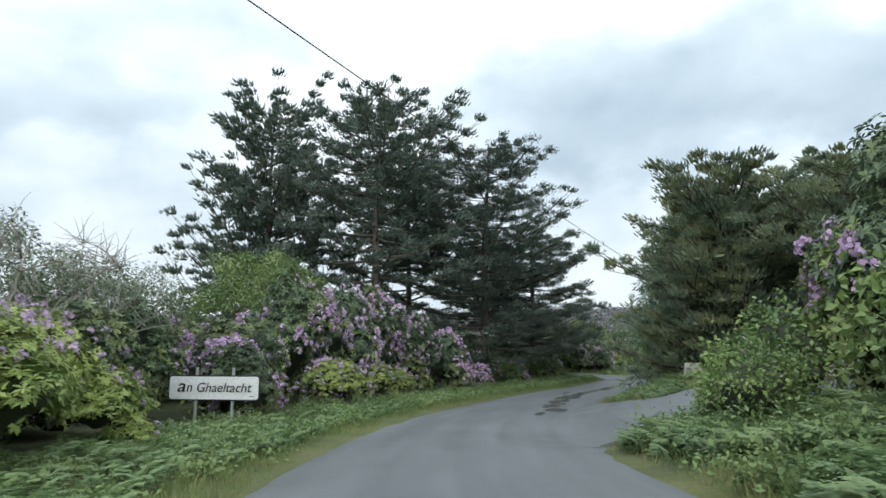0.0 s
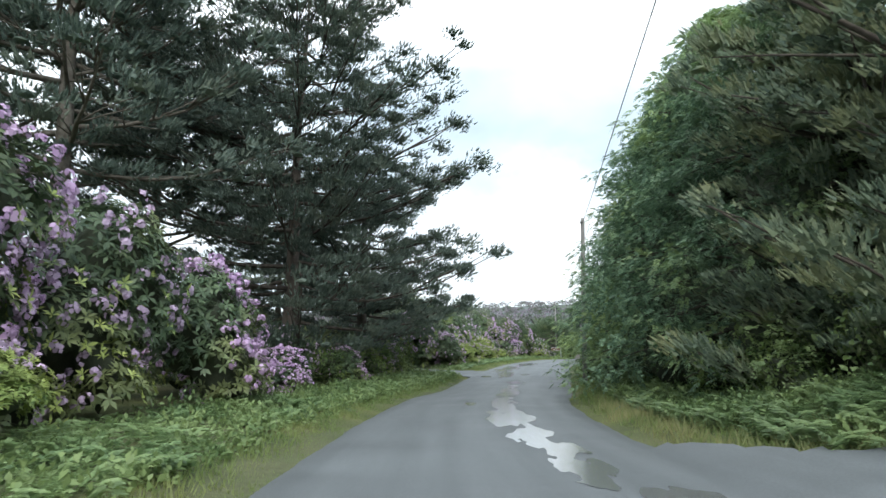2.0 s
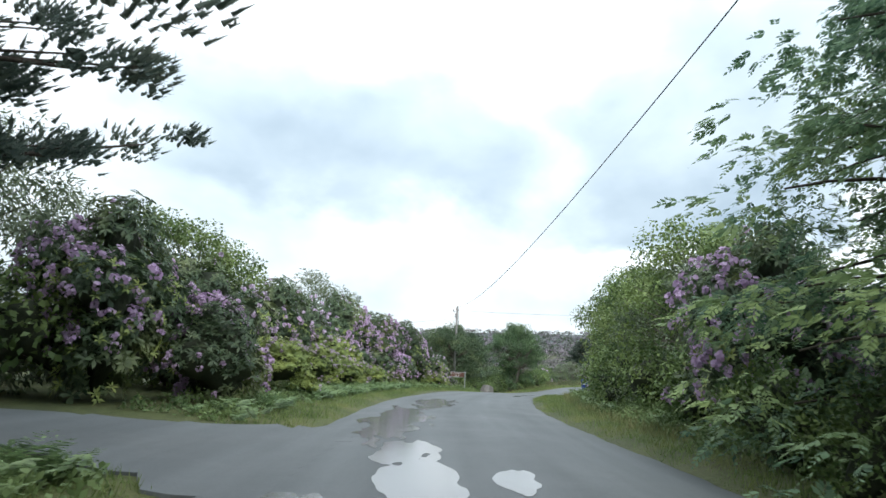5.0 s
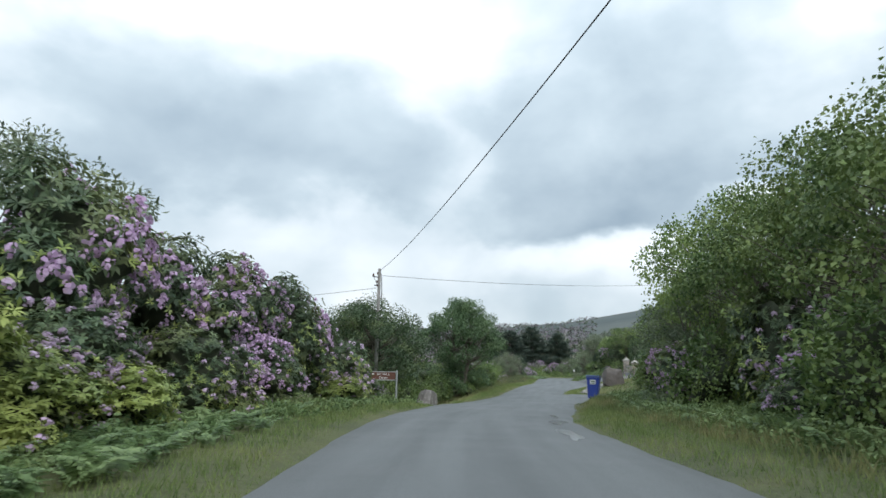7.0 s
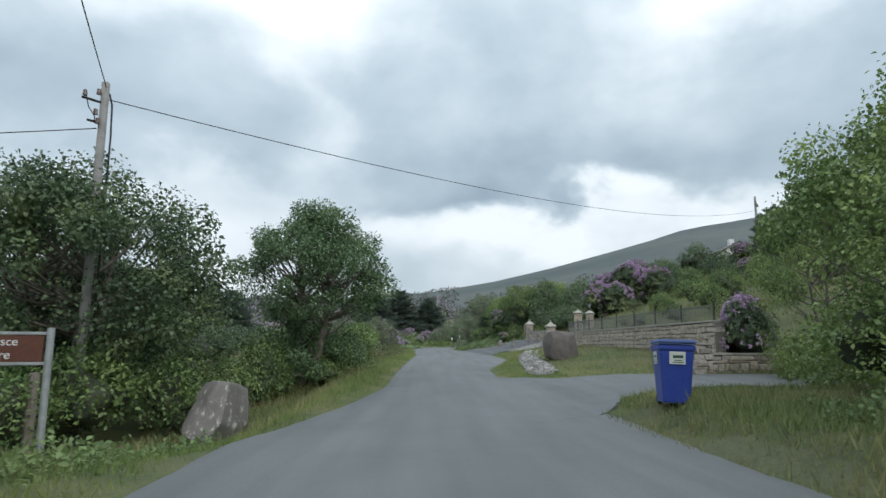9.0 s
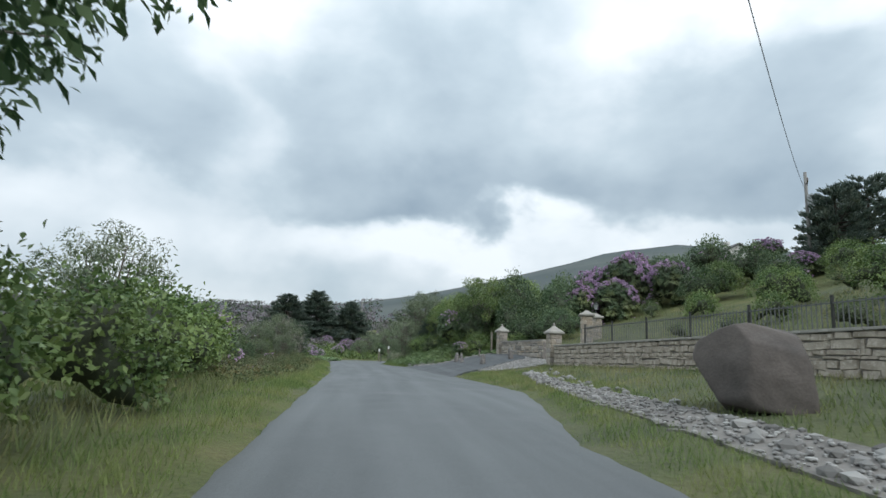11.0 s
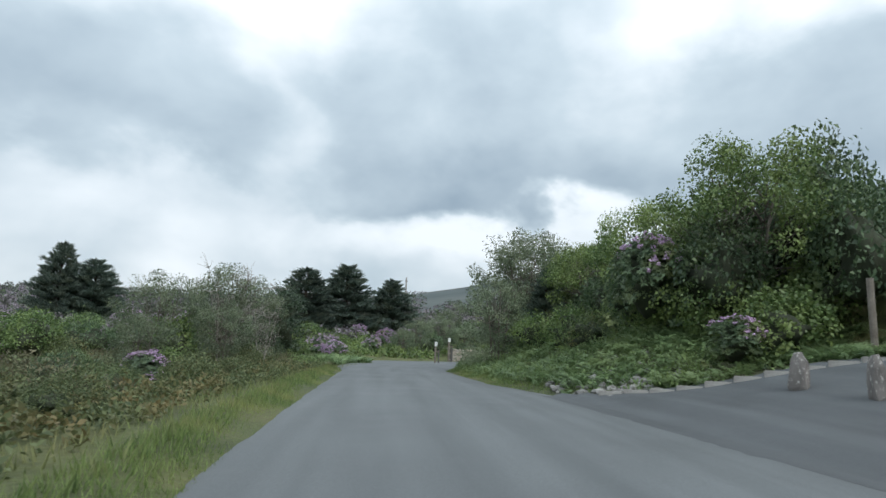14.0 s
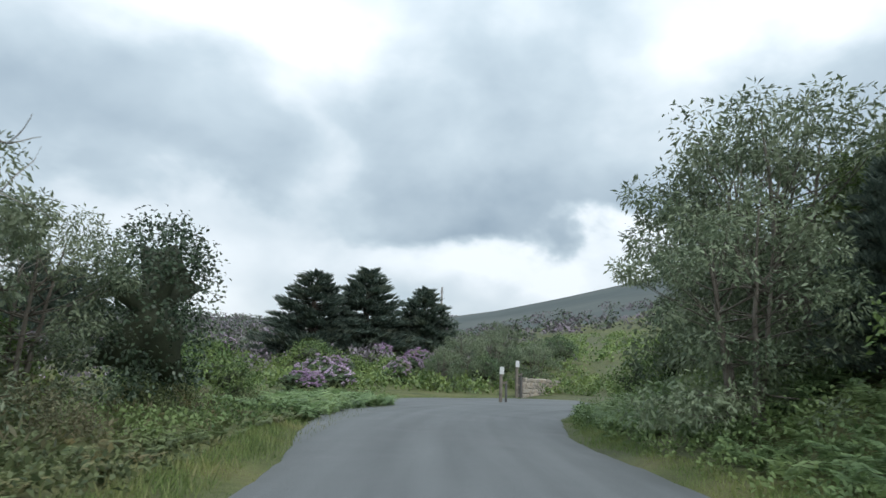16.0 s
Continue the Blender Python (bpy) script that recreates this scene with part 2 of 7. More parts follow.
M["stone"] = surface("grey_beige_fieldstone", (0.34, 0.31, 0.27), (0.60, 0.57, 0.52), 0.85, 2.5, 30.0, 0.6, 0, (0.58, 0.57, 0.53), 0.48)
M["stone_cap"] = surface("pale_coping_stone", (0.30, 0.29, 0.26), (0.46, 0.44, 0.40), 0.85, 2.5, 30.0, 0.5, 0, (0.22, 0.22, 0.20))
M["mortar"] = surface("recessed_mortar", (0.17, 0.155, 0.14), (0.28, 0.26, 0.235), 0.95, 5.0, 50.0, 0.6)
M["boulder"] = surface("grey_granite", (0.135, 0.125, 0.117), (0.245, 0.226, 0.212), 0.8, 1.8, 35.0, 0.6, 0, (0.45, 0.44, 0.41))
M["boulder_dark"] = surface("brown_grey_boulder", (0.075, 0.066, 0.060), (0.150, 0.128, 0.115), 0.85, 1.8, 35.0, 0.6)
M["concrete"] = surface("pale_concrete", (0.32, 0.31, 0.29), (0.50, 0.49, 0.46), 0.85, 3.0, 40.0, 0.3)
M["gravel"] = surface("grey_gravel", (0.15, 0.142, 0.13), (0.29, 0.275, 0.255), 0.95, 1.5, 18.0, 1.0)
M["gravel_bit"] = foliage("loose_stones", (0.14, 0.132, 0.12), (0.40, 0.385, 0.355), None, 0, 0.9, 0.0)
M["white_wall"] = surface("white_plaster", (0.66, 0.66, 0.63), (0.78, 0.78, 0.76), 0.8, 1.5, 30.0, 0.2)
M["slate"] = surface("grey_slate", (0.09, 0.09, 0.09), (0.16, 0.155, 0.15), 0.7, 2.0, 20.0, 0.4)
M["galv"] = surface("galvanised_steel", (0.40, 0.42, 0.43), (0.55, 0.57, 0.58), 0.5, 6.0, 60.0, 0.1, 0.6)
M["iron"] = surface("dark_painted_iron", (0.02, 0.022, 0.022), (0.05, 0.052, 0.05), 0.55, 8.0, 50.0, 0.2, 0.3)
M["rail_iron"] = surface("grey_painted_railing", (0.10, 0.11, 0.11), (0.18, 0.19, 0.19), 0.6, 8.0, 50.0, 0.2, 0.2)
M["cable"] = surface("black_cable", (0.012, 0.012, 0.013), (0.03, 0.03, 0.03), 0.6, 8.0, 40.0, 0.1)
M["ceramic"] = surface("brown_insulator", (0.06, 0.03, 0.02), (0.10, 0.05, 0.03), 0.25, 8.0, 40.0, 0.0)
M["sign_white"] = surface("white_sign_face", (0.70, 0.72, 0.72), (0.78, 0.80, 0.80), 0.45, 1.5, 25.0, 0.05)
M["sign_black"] = surface("black_lettering", (0.012, 0.012, 0.014), (0.03, 0.03, 0.03), 0.5, 6.0, 40.0, 0.0)
M["sign_brown"] = surface("brown_tourist_sign", (0.115, 0.045, 0.030), (0.150, 0.062, 0.040), 0.45, 2.0, 30.0, 0.05)
M["bin_blue"] = surface("blue_moulded_plastic", (0.028, 0.060, 0.32), (0.045, 0.085, 0.40), 0.42, 2.0, 30.0, 0.1)
M["bin_lid"] = surface("pale_blue_worn_plastic", (0.10, 0.16, 0.42), (0.20, 0.27, 0.52), 0.4, 2.0, 30.0, 0.1)
M["rubber"] = surface("black_rubber", (0.015, 0.015, 0.016), (0.03, 0.03, 0.03), 0.7, 6.0, 40.0, 0.2)
M["sticker"] = surface("white_sticker", (0.62, 0.66, 0.62), (0.74, 0.77, 0.74), 0.5, 4.0, 30.0, 0.0)
M["sticker_green"] = surface("green_print", (0.03, 0.09, 0.05), (0.05, 0.14, 0.07), 0.5, 4.0, 30.0, 0.0)


def asphalt(name, dark, light):
    m, t, bsdf = material(name)
    uv = t.nodes.new("ShaderNodeUVMap")
    uv.uv_map = "road"
    sp = t.nodes.new("ShaderNodeSeparateXYZ")
    link(t, uv.outputs[0], sp.inputs[0])
    grain = noise_of(t, 45.0, 4.0, 0.7)
    blot = noise_of(t, 0.55, 6.0, 0.6)
    streak = t.nodes.new("ShaderNodeTexNoise")
    mp = t.nodes.new("ShaderNodeMapping")
    mp.inputs["Scale"].default_value = (1.7, 0.10, 1)
    link(t, uv.outputs[0], mp.inputs[0])
    link(t, mp.outputs[0], streak.inputs["Vector"])
    streak.inputs["Scale"].default_value, streak.inputs["Detail"].default_value = 1.0, 4.0
    col = ramp_of(t, streak.outputs["Fac"], (0.32, dark), (0.68, light))
    col = mix_rgb(t, 0.55, col, ramp_of(t, blot, (0.3, 0.55), (0.65, 1.0)), "MULTIPLY")
    col = mix_rgb(t, 0.6, col, ramp_of(t, grain, (0.3, 0.5), (0.7, 1.0)), "MULTIPLY")
    link(t, col, bsdf.inputs["Base Color"])
    link(t, ramp_of(t, blot, (0.3, 0.55), (0.7, 0.85)), bsdf.inputs["Roughness"])
    bump(t, bsdf, grain, 0.35, 0.006)
    return m


M["asphalt"] = asphalt("worn_asphalt", (0.124, 0.138, 0.143), (0.176, 0.193, 0.199))
M["asphalt_new"] = asphalt("dark_newer_asphalt", (0.072, 0.081, 0.087), (0.124, 0.137, 0.145))
m, t, bsdf = material("standing_water")
bsdf.inputs["Base Color"].default_value = (0.16, 0.165, 0.165, 1)
bsdf.inputs["Roughness"].default_value = 0.13
bsdf.inputs["Specular IOR Level"].default_value = 0.9
bump(t, bsdf, noise_of(t, 6.0, 2.0), 0.05, 0.01)
M["water"] = m

m, t, bsdf = material("heath_ground")
big, mid_n, small = noise_of(t, 0.06, 5.0), noise_of(t, 0.7, 5.0), noise_of(t, 12.0, 4.0)
col = ramp_of(t, mid_n, (0.3, (0.060, 0.075, 0.022)), (0.5, (0.115, 0.135, 0.038)), (0.72, (0.165, 0.155, 0.060)))
col = mix_rgb(t, ramp_of(t, big, (0.42, 0.0), (0.62, 0.65)), col, (0.085, 0.100, 0.060))
col = mix_rgb(t, 0.6, col, ramp_of(t, small, (0.3, 0.4), (0.7, 1.0)), "MULTIPLY")
link(t, col, bsdf.inputs["Base Color"])
bsdf.inputs["Roughness"].default_value = 0.95
bump(t, bsdf, small, 0.8, 0.05)
M["ground"] = m
# grey-green moor, its bluish cast is distance haze put into the base colour
m, t, bsdf = material("grey_green_moor_with_haze")
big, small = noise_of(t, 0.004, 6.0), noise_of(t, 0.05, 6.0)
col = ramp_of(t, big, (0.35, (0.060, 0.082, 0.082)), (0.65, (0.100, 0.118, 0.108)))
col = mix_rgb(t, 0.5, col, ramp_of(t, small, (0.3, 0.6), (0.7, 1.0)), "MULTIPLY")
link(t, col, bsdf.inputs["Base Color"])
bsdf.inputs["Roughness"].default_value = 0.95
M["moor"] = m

import collections

# ---- mesh helpers ----


def poly_mesh(name, V):
    """A mesh of separate flat polygons from an array (n, k, 3)."""
    V = np.asarray(V, dtype=np.float32)
    n, k = V.shape[:2]
    me = bpy.data.meshes.new(name)
    me.vertices.add(n * k)
    me.vertices.foreach_set("co", V.ravel())
    me.loops.add(n * k)
    me.loops.foreach_set("vertex_index", np.arange(n * k, dtype=np.int32))
    me.polygons.add(n)
    me.polygons.foreach_set("loop_start", np.arange(0, n * k, k, dtype=np.int32))
    me.update(calc_edges=True)
    return me


def grid_mesh(name, V, uv=None):
    """A smooth sheet from an array (rows, columns, 3)."""
    a, b = V.shape[:2]
    idx = np.arange(a * b).reshape(a, b)
    quads = np.stack([idx[:-1, :-1], idx[:-1, 1:], idx[1:, 1:], idx[1:, :-1]], -1).reshape(-1, 4)
    me = bpy.data.meshes.new(name)
    me.vertices.add(a * b)
    me.vertices.foreach_set("co", np.asarray(V, np.float32).ravel())
    me.loops.add(quads.size)
    me.loops.foreach_set("vertex_index", quads.ravel().astype(np.int32))
    me.polygons.add(len(quads))
    me.polygons.foreach_set("loop_start", np.arange(0, quads.size, 4, dtype=np.int32))
    me.update(calc_edges=True)
    me.polygons.foreach_set("use_smooth", np.ones(len(quads), bool))
    if uv is not None:
        lay = me.uv_layers.new(name="road")
        lay.data.foreach_set("uv", uv.reshape(-1, 2)[quads.ravel()].astype(np.float32).ravel())
    return me


def part(name, data, mat, parent=None, label=""):
    """One mesh object, from a mesh or a bmesh, under a thing or a part."""
    if isinstance(data, bmesh.types.BMesh):
        me = bpy.data.meshes.new(name)
        data.to_mesh(me)
        data.free()
        data = me
    data.materials.clear()
    data.materials.append(M[mat] if isinstance(mat, str) else mat)
    ob = new(name, data)
    if parent is not None:
        ob.parent = parent
    if label:
        tagged(ob, label)
    return ob


def thing(name, m, label, category, group="", kind=""):
    ob = new(name)
    ob.empty_display_size = 0.2
    ob.matrix_world = m
    return tagged(ob, label, category, group, kind)


def box_bm(size, centre=(0, 0, 0), bevel=0.0, bm=None, turn=None):
    own = bm is None
    bm = bmesh.new() if own else bm
    res = bmesh.ops.create_cube(bm, size=1.0)
    vs = res["verts"]
    bmesh.ops.scale(bm, vec=size, verts=vs)
    if turn is not None:
        bmesh.ops.rotate(bm, cent=(0, 0, 0), matrix=turn.to_3x3(), verts=vs)
    bmesh.ops.translate(bm, vec=centre, verts=vs)
    if bevel:
        es = list({e for v in vs for e in v.link_edges})
        bmesh.ops.bevel(bm, geom=es, offset=bevel, segments=2, affect="EDGES")
    return bm


def tube_rings(path, radii, sides=7):
    """Rings of a tapered tube along a path, as quads (n, 4, 3)."""
    path = np.asarray(path, float)
    d = np.gradient(path, axis=0)
    d /= np.linalg.norm(d, axis=1, keepdims=True) + 1e-9
    ref = np.where(np.abs(d[:, 2:3]) > 0.9, np.array([[1.0, 0, 0]]), np.array([[0, 0, 1.0]]))
    u = np.cross(d, ref)
    u /= np.linalg.norm(u, axis=1, keepdims=True) + 1e-9
    v = np.cross(d, u)
    a = np.linspace(0, 2 * np.pi, sides, endpoint=False)
    return path[:, None] + np.asarray(radii)[:, None, None] * (np.cos(a)[None, :, None] * u[:, None] + np.sin(a)[None, :, None] * v[:, None])


def tubes_mesh(name, tubes, sides=7):
    """One smooth mesh of several tapered tubes (path, radii), ends closed to a point."""
    verts, faces, base = [], [], 0
    for path, radii in tubes:
        r = tube_rings(path, radii, sides)
        n = len(r)
        verts.append(r.reshape(-1, 3))
        for i in range(n - 1):
            for j in range(sides):
                k = (j + 1) % sides
                faces.append((base + i * sides + j, base + i * sides + k, base + (i + 1) * sides + k, base + (i + 1) * sides + j))
        faces.append(tuple(base + j for j in range(sides))[::-1])
        faces.append(tuple(base + (n - 1) * sides + j for j in range(sides)))
        base += n * sides
    me = bpy.data.meshes.new(name)
    me.from_pydata(np.concatenate(verts).tolist(), [], faces)
    me.polygons.foreach_set("use_smooth", np.ones(len(me.polygons), bool))
    me.update()
    return me


def unit(v):
    return v / (np.linalg.norm(v, axis=-1, keepdims=True) + 1e-9)


def random_units(rng, n):
    return unit(rng.normal(size=(n, 3)))


def leaf_quads(P, A, N, L, W, fold=0.25):
    """Diamond leaves: from P along A, faces turned to N, slightly folded."""
    A = unit(A)
    side = unit(np.cross(A, N))
    up = np.cross(side, A)
    L, W = np.asarray(L).reshape(-1, 1), np.asarray(W).reshape(-1, 1)
    mid = P + A * L * 0.5 + up * W * fold
    return np.stack([P, mid + side * W * 0.5, P + A * L, mid - side * W * 0.5], 1)


# ---- the lie of the land ----
CENTER = [
    (-0.65, -31.32, 2.4), (-2.11, -18.24, 2.35), (-3.14, -7.19, 2.10), (-3.87, 1.85, 1.76), (-4.20, 6.68, 1.40), (-4.07, 11.59, 1.09),
    (-3.56, 16.55, 0.82), (-2.56, 21.38, 0.60), (-1.04, 26.17, 0.41), (0.80, 30.79, 0.27), (2.82, 35.17, 0.16),
    (5.20, 39.63, 0.07), (7.71, 43.32, -0.01), (13.70, 53.20, 0.02), (19.88, 62.3, 0.11), (24.66, 68.09, 0.17),
    (31.71, 75.38, 0.15), (39.56, 81.99, -0.05), (45.5, 86.44, -0.17), (54.4, 93.2, 0.02), (63.6, 99.79, 0.26),
    (70.15, 104.49, 0.31), (78.89, 110.75, 0.31), (86.61, 116.88, 0.50), (94.69, 123.02, 0.56), (101.3, 128.0, 0.58),
    (107.6, 132.4, 0.60), (113.6, 135.3, 0.62), (120.0, 136.0, 0.66), (127.0, 133.8, 0.70), (134.0, 129.5, 0.75),
    (142.0, 124.0, 0.8), (154.0, 116.0, 1.0)]


def spline(pts, step=0.5):
    pts = np.array(pts, float)
    out = []
    ext = np.vstack([2 * pts[0] - pts[1], pts, 2 * pts[-1] - pts[-2]])
    for i in range(1, len(ext) - 2):
        p0, p1, p2, p3 = ext[i - 1:i + 3]
        n = max(2, int(np.linalg.norm(p2 - p1) / step))
        for u in np.arange(n) / n:
            out.append(0.5 * ((2 * p1) + (p2 - p0) * u + (2 * p0 - 5 * p1 + 4 * p2 - p3) * u * u + (3 * p1 - p0 - 3 * p2 + p3) * u ** 3))
    out.append(pts[-1])
    return np.array(out)


LINE = spline(CENTER)
LINE_S = np.r_[0, np.cumsum(np.linalg.norm(np.diff(LINE[:, :2], axis=0), axis=1))]
LINE_S -= LINE_S[np.argmin(np.linalg.norm(LINE[:, :2] - np.array([-3.87, 1.85]), axis=1))]
LINE_T = unit(np.gradient(LINE[:, :2], axis=0))


def along(s, d):
    """The place d metres to the right of the driven line at s metres along it: x, y."""
    s, d = np.asarray(s, float), np.asarray(d, float)
    x, y = np.interp(s, LINE_S, LINE[:, 0]), np.interp(s, LINE_S, LINE[:, 1])
    tx, ty = np.interp(s, LINE_S, LINE_T[:, 0]), np.interp(s, LINE_S, LINE_T[:, 1])
    n = np.hypot(tx, ty)
    return np.stack([x + d * ty / n, y - d * tx / n], -1)


def road_sd(xy):
    """s and d of places, and the height of the road there."""
    xy = np.asarray(xy, float).reshape(-1, 2)
    s, d, z = np.empty(len(xy)), np.empty(len(xy)), np.empty(len(xy))
    for a in range(0, len(xy), 4000):
        q = xy[a:a + 4000]
        off = q[:, None] - LINE[None, ::2, :2]
        i = np.argmin((off ** 2).sum(-1), 1) * 2
        o, tg = q - LINE[i, :2], LINE_T[i]
        s[a:a + 4000] = LINE_S[i] + (o * tg).sum(1)
        d[a:a + 4000] = o[:, 0] * tg[:, 1] - o[:, 1] * tg[:, 0]
        z[a:a + 4000] = np.interp(s[a:a + 4000], LINE_S, LINE[:, 2])
    return s, d, z


def step(a, b, x):
    u = np.clip((x - a) / (b - a), 0, 1)
    return u * u * (3 - 2 * u)


def left_edge(s):
    return np.interp(s, [-40, 0, 20, 28, 44, 50, 60, 76, 88, 94, 98, 101, 105, 109, 130, 140, 154, 160, 172, 178, 184, 190, 198, 206],
                     [-1.6, -1.6, -1.5, -1.35, -1.45, -1.5, -1.6, -1.6, -1.95, -2.2, -2.4, -2.0, -1.4, -0.95, -1.05, -1.3, -1.25, -1.4, -1.7, -2.6, -3.9, -4.2, -3.9, -3.0])


def right_edge(s):
    return np.interp(s, [-40, 0, 12, 30, 45, 56, 75, 85, 90, 95, 99, 103, 105, 108, 112, 118, 128, 134, 145, 157, 163, 176, 182, 190, 206],
                     [3.0, 3.0, 3.6, 3.3, 3.3, 3.7, 3.2, 2.9, 3.2, 3.6, 3.8, 4.1, 4.0, 3.3, 2.9, 2.9, 4.8, 5.0, 5.3, 4.7, 3.5, 3.1, 3.5, 3.4, 3.2])


SKY_AZ = [-180, -120, -60, 0, 20, 28, 36, 45, 52, 56, 60.5, 66.6, 71, 77, 83.5, 88, 100, 120, 150, 180]
SKY_EL = [2.5, 2.5, 2.5, 3.2, 3.8, 4.3, 4.5, 4.7, 4.95, 5.7, 6.75, 8.35, 9.3, 10.6, 11.15, 10.8, 9.0, 6.0, 3.5, 2.5]


def land(x, y):
    """Height of the ground."""
    x, y = np.asarray(x, float), np.asarray(y, float)
    s, d, z = road_sd(np.stack([x.ravel(), y.ravel()], -1))
    s, d, z = s.reshape(x.shape), d.reshape(x.shape), z.reshape(x.shape)
    l, r = left_edge(s), right_edge(s)
    out = np.maximum(l - d, d - r)
    h = z - 0.10 + 0.13 * step(0.15, 0.7, out) + 0.15 * step(1.0, 4.0, out)
    # the drive and bank by the first gate keep level while the road drops
    h += np.maximum(0, 1.55 - z) * step(3.6, 8.0, d) * step(34, 24, s) * step(-30, -10, s)
    # the garden bank and hill on the right, farther on
    hill = np.interp(d, [4, 6, 8, 10, 12, 12.6, 20, 35, 50, 80, 140], [0, 0.12, 0.35, 0.62, 0.75, 1.25, 3.4, 8.0, 11.0, 14.0, 16.0])
    h += hill * step(108.5, 117, s) * step(215, 175, s)
    h += 0.35 * step(5.5, 10, d) * step(142, 150, s) * step(160, 155, s)
    h += 1.1 * step(4.2, 8.5, d) * step(156, 162, s) * step(200, 186, s)
    # the raised verge where the bin stands
    h += 0.34 * step(3.8, 4.6, d) * step(91, 95, s) * step(104.5, 101.2, s)
    # a dip beside the road by the pole and boulder
    h -= 1.0 * step(-2.1, -4.2, d) * step(94, 103, s) * step(119, 108, s)
    # low ground on the left beyond the trees
    h -= 1.0 * step(-2.6, -8.0, d) * step(126, 136, s) * step(170, 158, s) * step(-80, -40, d)
    h -= 2.2 * step(-14.0, -27.0, d) * step(136, 150, s) * step(197, 189, s) * step(-80, -40, d)
    # rising moor and the mountain
    ex, ey = x - 80.0, y - 110.0
    far = np.hypot(ex, ey)
    el = np.interp(np.degrees(np.arctan2(ex, ey)), SKY_AZ, SKY_EL)
    top = 950.0 * np.tan(np.radians(el))
    away = step(4, 30, out)
    h += top * (np.clip(far - 28, 0, 922) / 922) ** 1.35 * away
    h -= top * 0.8 * step(980, 2400, far)
    # uneven ground
    h += away * (0.35 * np.sin(x * 0.21 + 1.3 * np.sin(y * 0.13)) * np.sin(y * 0.18 + 0.7)) * step(0, 60, far + 20)
    h += step(80, 220, far) * 1.2 * np.sin(x * 0.035 + 1.1 * np.sin(y * 0.023)) * np.sin(y * 0.031 + 1.9)
    return h


def ground_at(s, d):
    p = along(s, d)
    return np.array([p[0], p[1], float(land(p[0], p[1]))])


def lines_of(a, b, stp):
    near = np.arange(a, b + 0.01, stp)
    out = stp * 1.35 ** np.arange(1, 26)
    grow = np.cumsum(out)
    grow = grow[grow < 2600]
    return np.r_[(a - grow)[::-1], near, b + grow]


gx, gy = np.meshgrid(lines_of(-38, 172, 1.0), lines_of(-42, 190, 1.0), indexing="ij")
gv = np.stack([gx, gy, land(gx, gy)], -1)
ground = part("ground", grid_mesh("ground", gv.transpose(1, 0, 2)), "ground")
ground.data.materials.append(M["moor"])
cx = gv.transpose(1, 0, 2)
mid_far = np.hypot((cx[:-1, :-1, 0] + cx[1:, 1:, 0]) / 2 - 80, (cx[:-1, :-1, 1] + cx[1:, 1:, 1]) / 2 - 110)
# beyond 330 m the ground takes the haze-tinted moor colour
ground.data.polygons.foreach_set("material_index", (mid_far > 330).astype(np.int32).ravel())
tagged(ground, "rough heath and grass rising to a grey-green mountain tinted with haze", "ground", kind="structure")

# the road
rs = np.arange(-30, 236, 0.4)
rng = np.random.default_rng(3)


def wobble(s, seed, amp):
    return amp * (np.sin(s * 1.7 + seed) + 0.7 * np.sin(s * 3.9 + 2.1 * seed) + 0.5 * np.sin(s * 8.3 + 0.7 * seed)) / 2.2


le, re_ = left_edge(rs) + wobble(rs, 1.3, 0.035), right_edge(rs) + wobble(rs, 4.1, 0.05)
cols = np.array([-0.05, 0.0, 0.08, 0.2, 0.35, 0.5, 0.65, 0.8, 0.92, 1.0, 1.05])
rd = le[:, None] + (re_ - le)[:, None] * cols[None]
rp = along(np.repeat(rs, len(cols)), rd.ravel()).reshape(len(rs), len(cols), 2)
rz = np.interp(rs, LINE_S, LINE[:, 2])[:, None] + np.where((cols < 0) | (cols > 1), -0.16, 0.05 * (1 - (2 * cols - 1) ** 2) - 0.02)[None]
road = part("road", grid_mesh("road", np.dstack([rp, rz])[::-1], np.stack([rd, np.repeat(rs[:, None], len(cols), 1)], -1)[::-1]), "asphalt")
tagged(road, "narrow worn grey asphalt country road", "road", kind="structure")


def road_top(s, d):
    """Just over the road's surface on it, level with its edge beyond."""
    l, r = float(np.interp(s, rs, le)), float(np.interp(s, rs, re_))
    c = min(max((d - l) / (r - l), 0.0), 1.0)
    return float(np.interp(s, LINE_S, LINE[:, 2])) + float(np.interp(c, cols[1:-1], 0.05 * (1 - (2 * cols[1:-1] - 1) ** 2) - 0.02)) + 0.0015


def sheet(x, y):
    """Height of the ground sheet between its mesh points."""
    ix, iy = np.searchsorted(gx[:, 0], x) - 1, np.searchsorted(gy[0], y) - 1
    u, v = (x - gx[ix, 0]) / (gx[ix + 1, 0] - gx[ix, 0]), (y - gy[0, iy]) / (gy[0, iy + 1] - gy[0, iy])
    z = gv[..., 2]
    return (z[ix, iy] * (1 - u) + z[ix + 1, iy] * u) * (1 - v) + (z[ix, iy + 1] * (1 - u) + z[ix + 1, iy + 1] * u) * v


APRONS = []


def in_outline(pts, q):
    """Which of the places q lie inside a closed outline."""
    x0, y0 = pts[:-1, 0][:, None], pts[:-1, 1][:, None]
    x1, y1 = pts[1:, 0][:, None], pts[1:, 1][:, None]
    c = ((y0 > q[None, :, 1]) != (y1 > q[None, :, 1])) & (q[None, :, 0] < (x1 - x0) * (q[None, :, 1] - y0) / (y1 - y0 + 1e-12) + x0)
    return c.sum(0) % 2 == 1


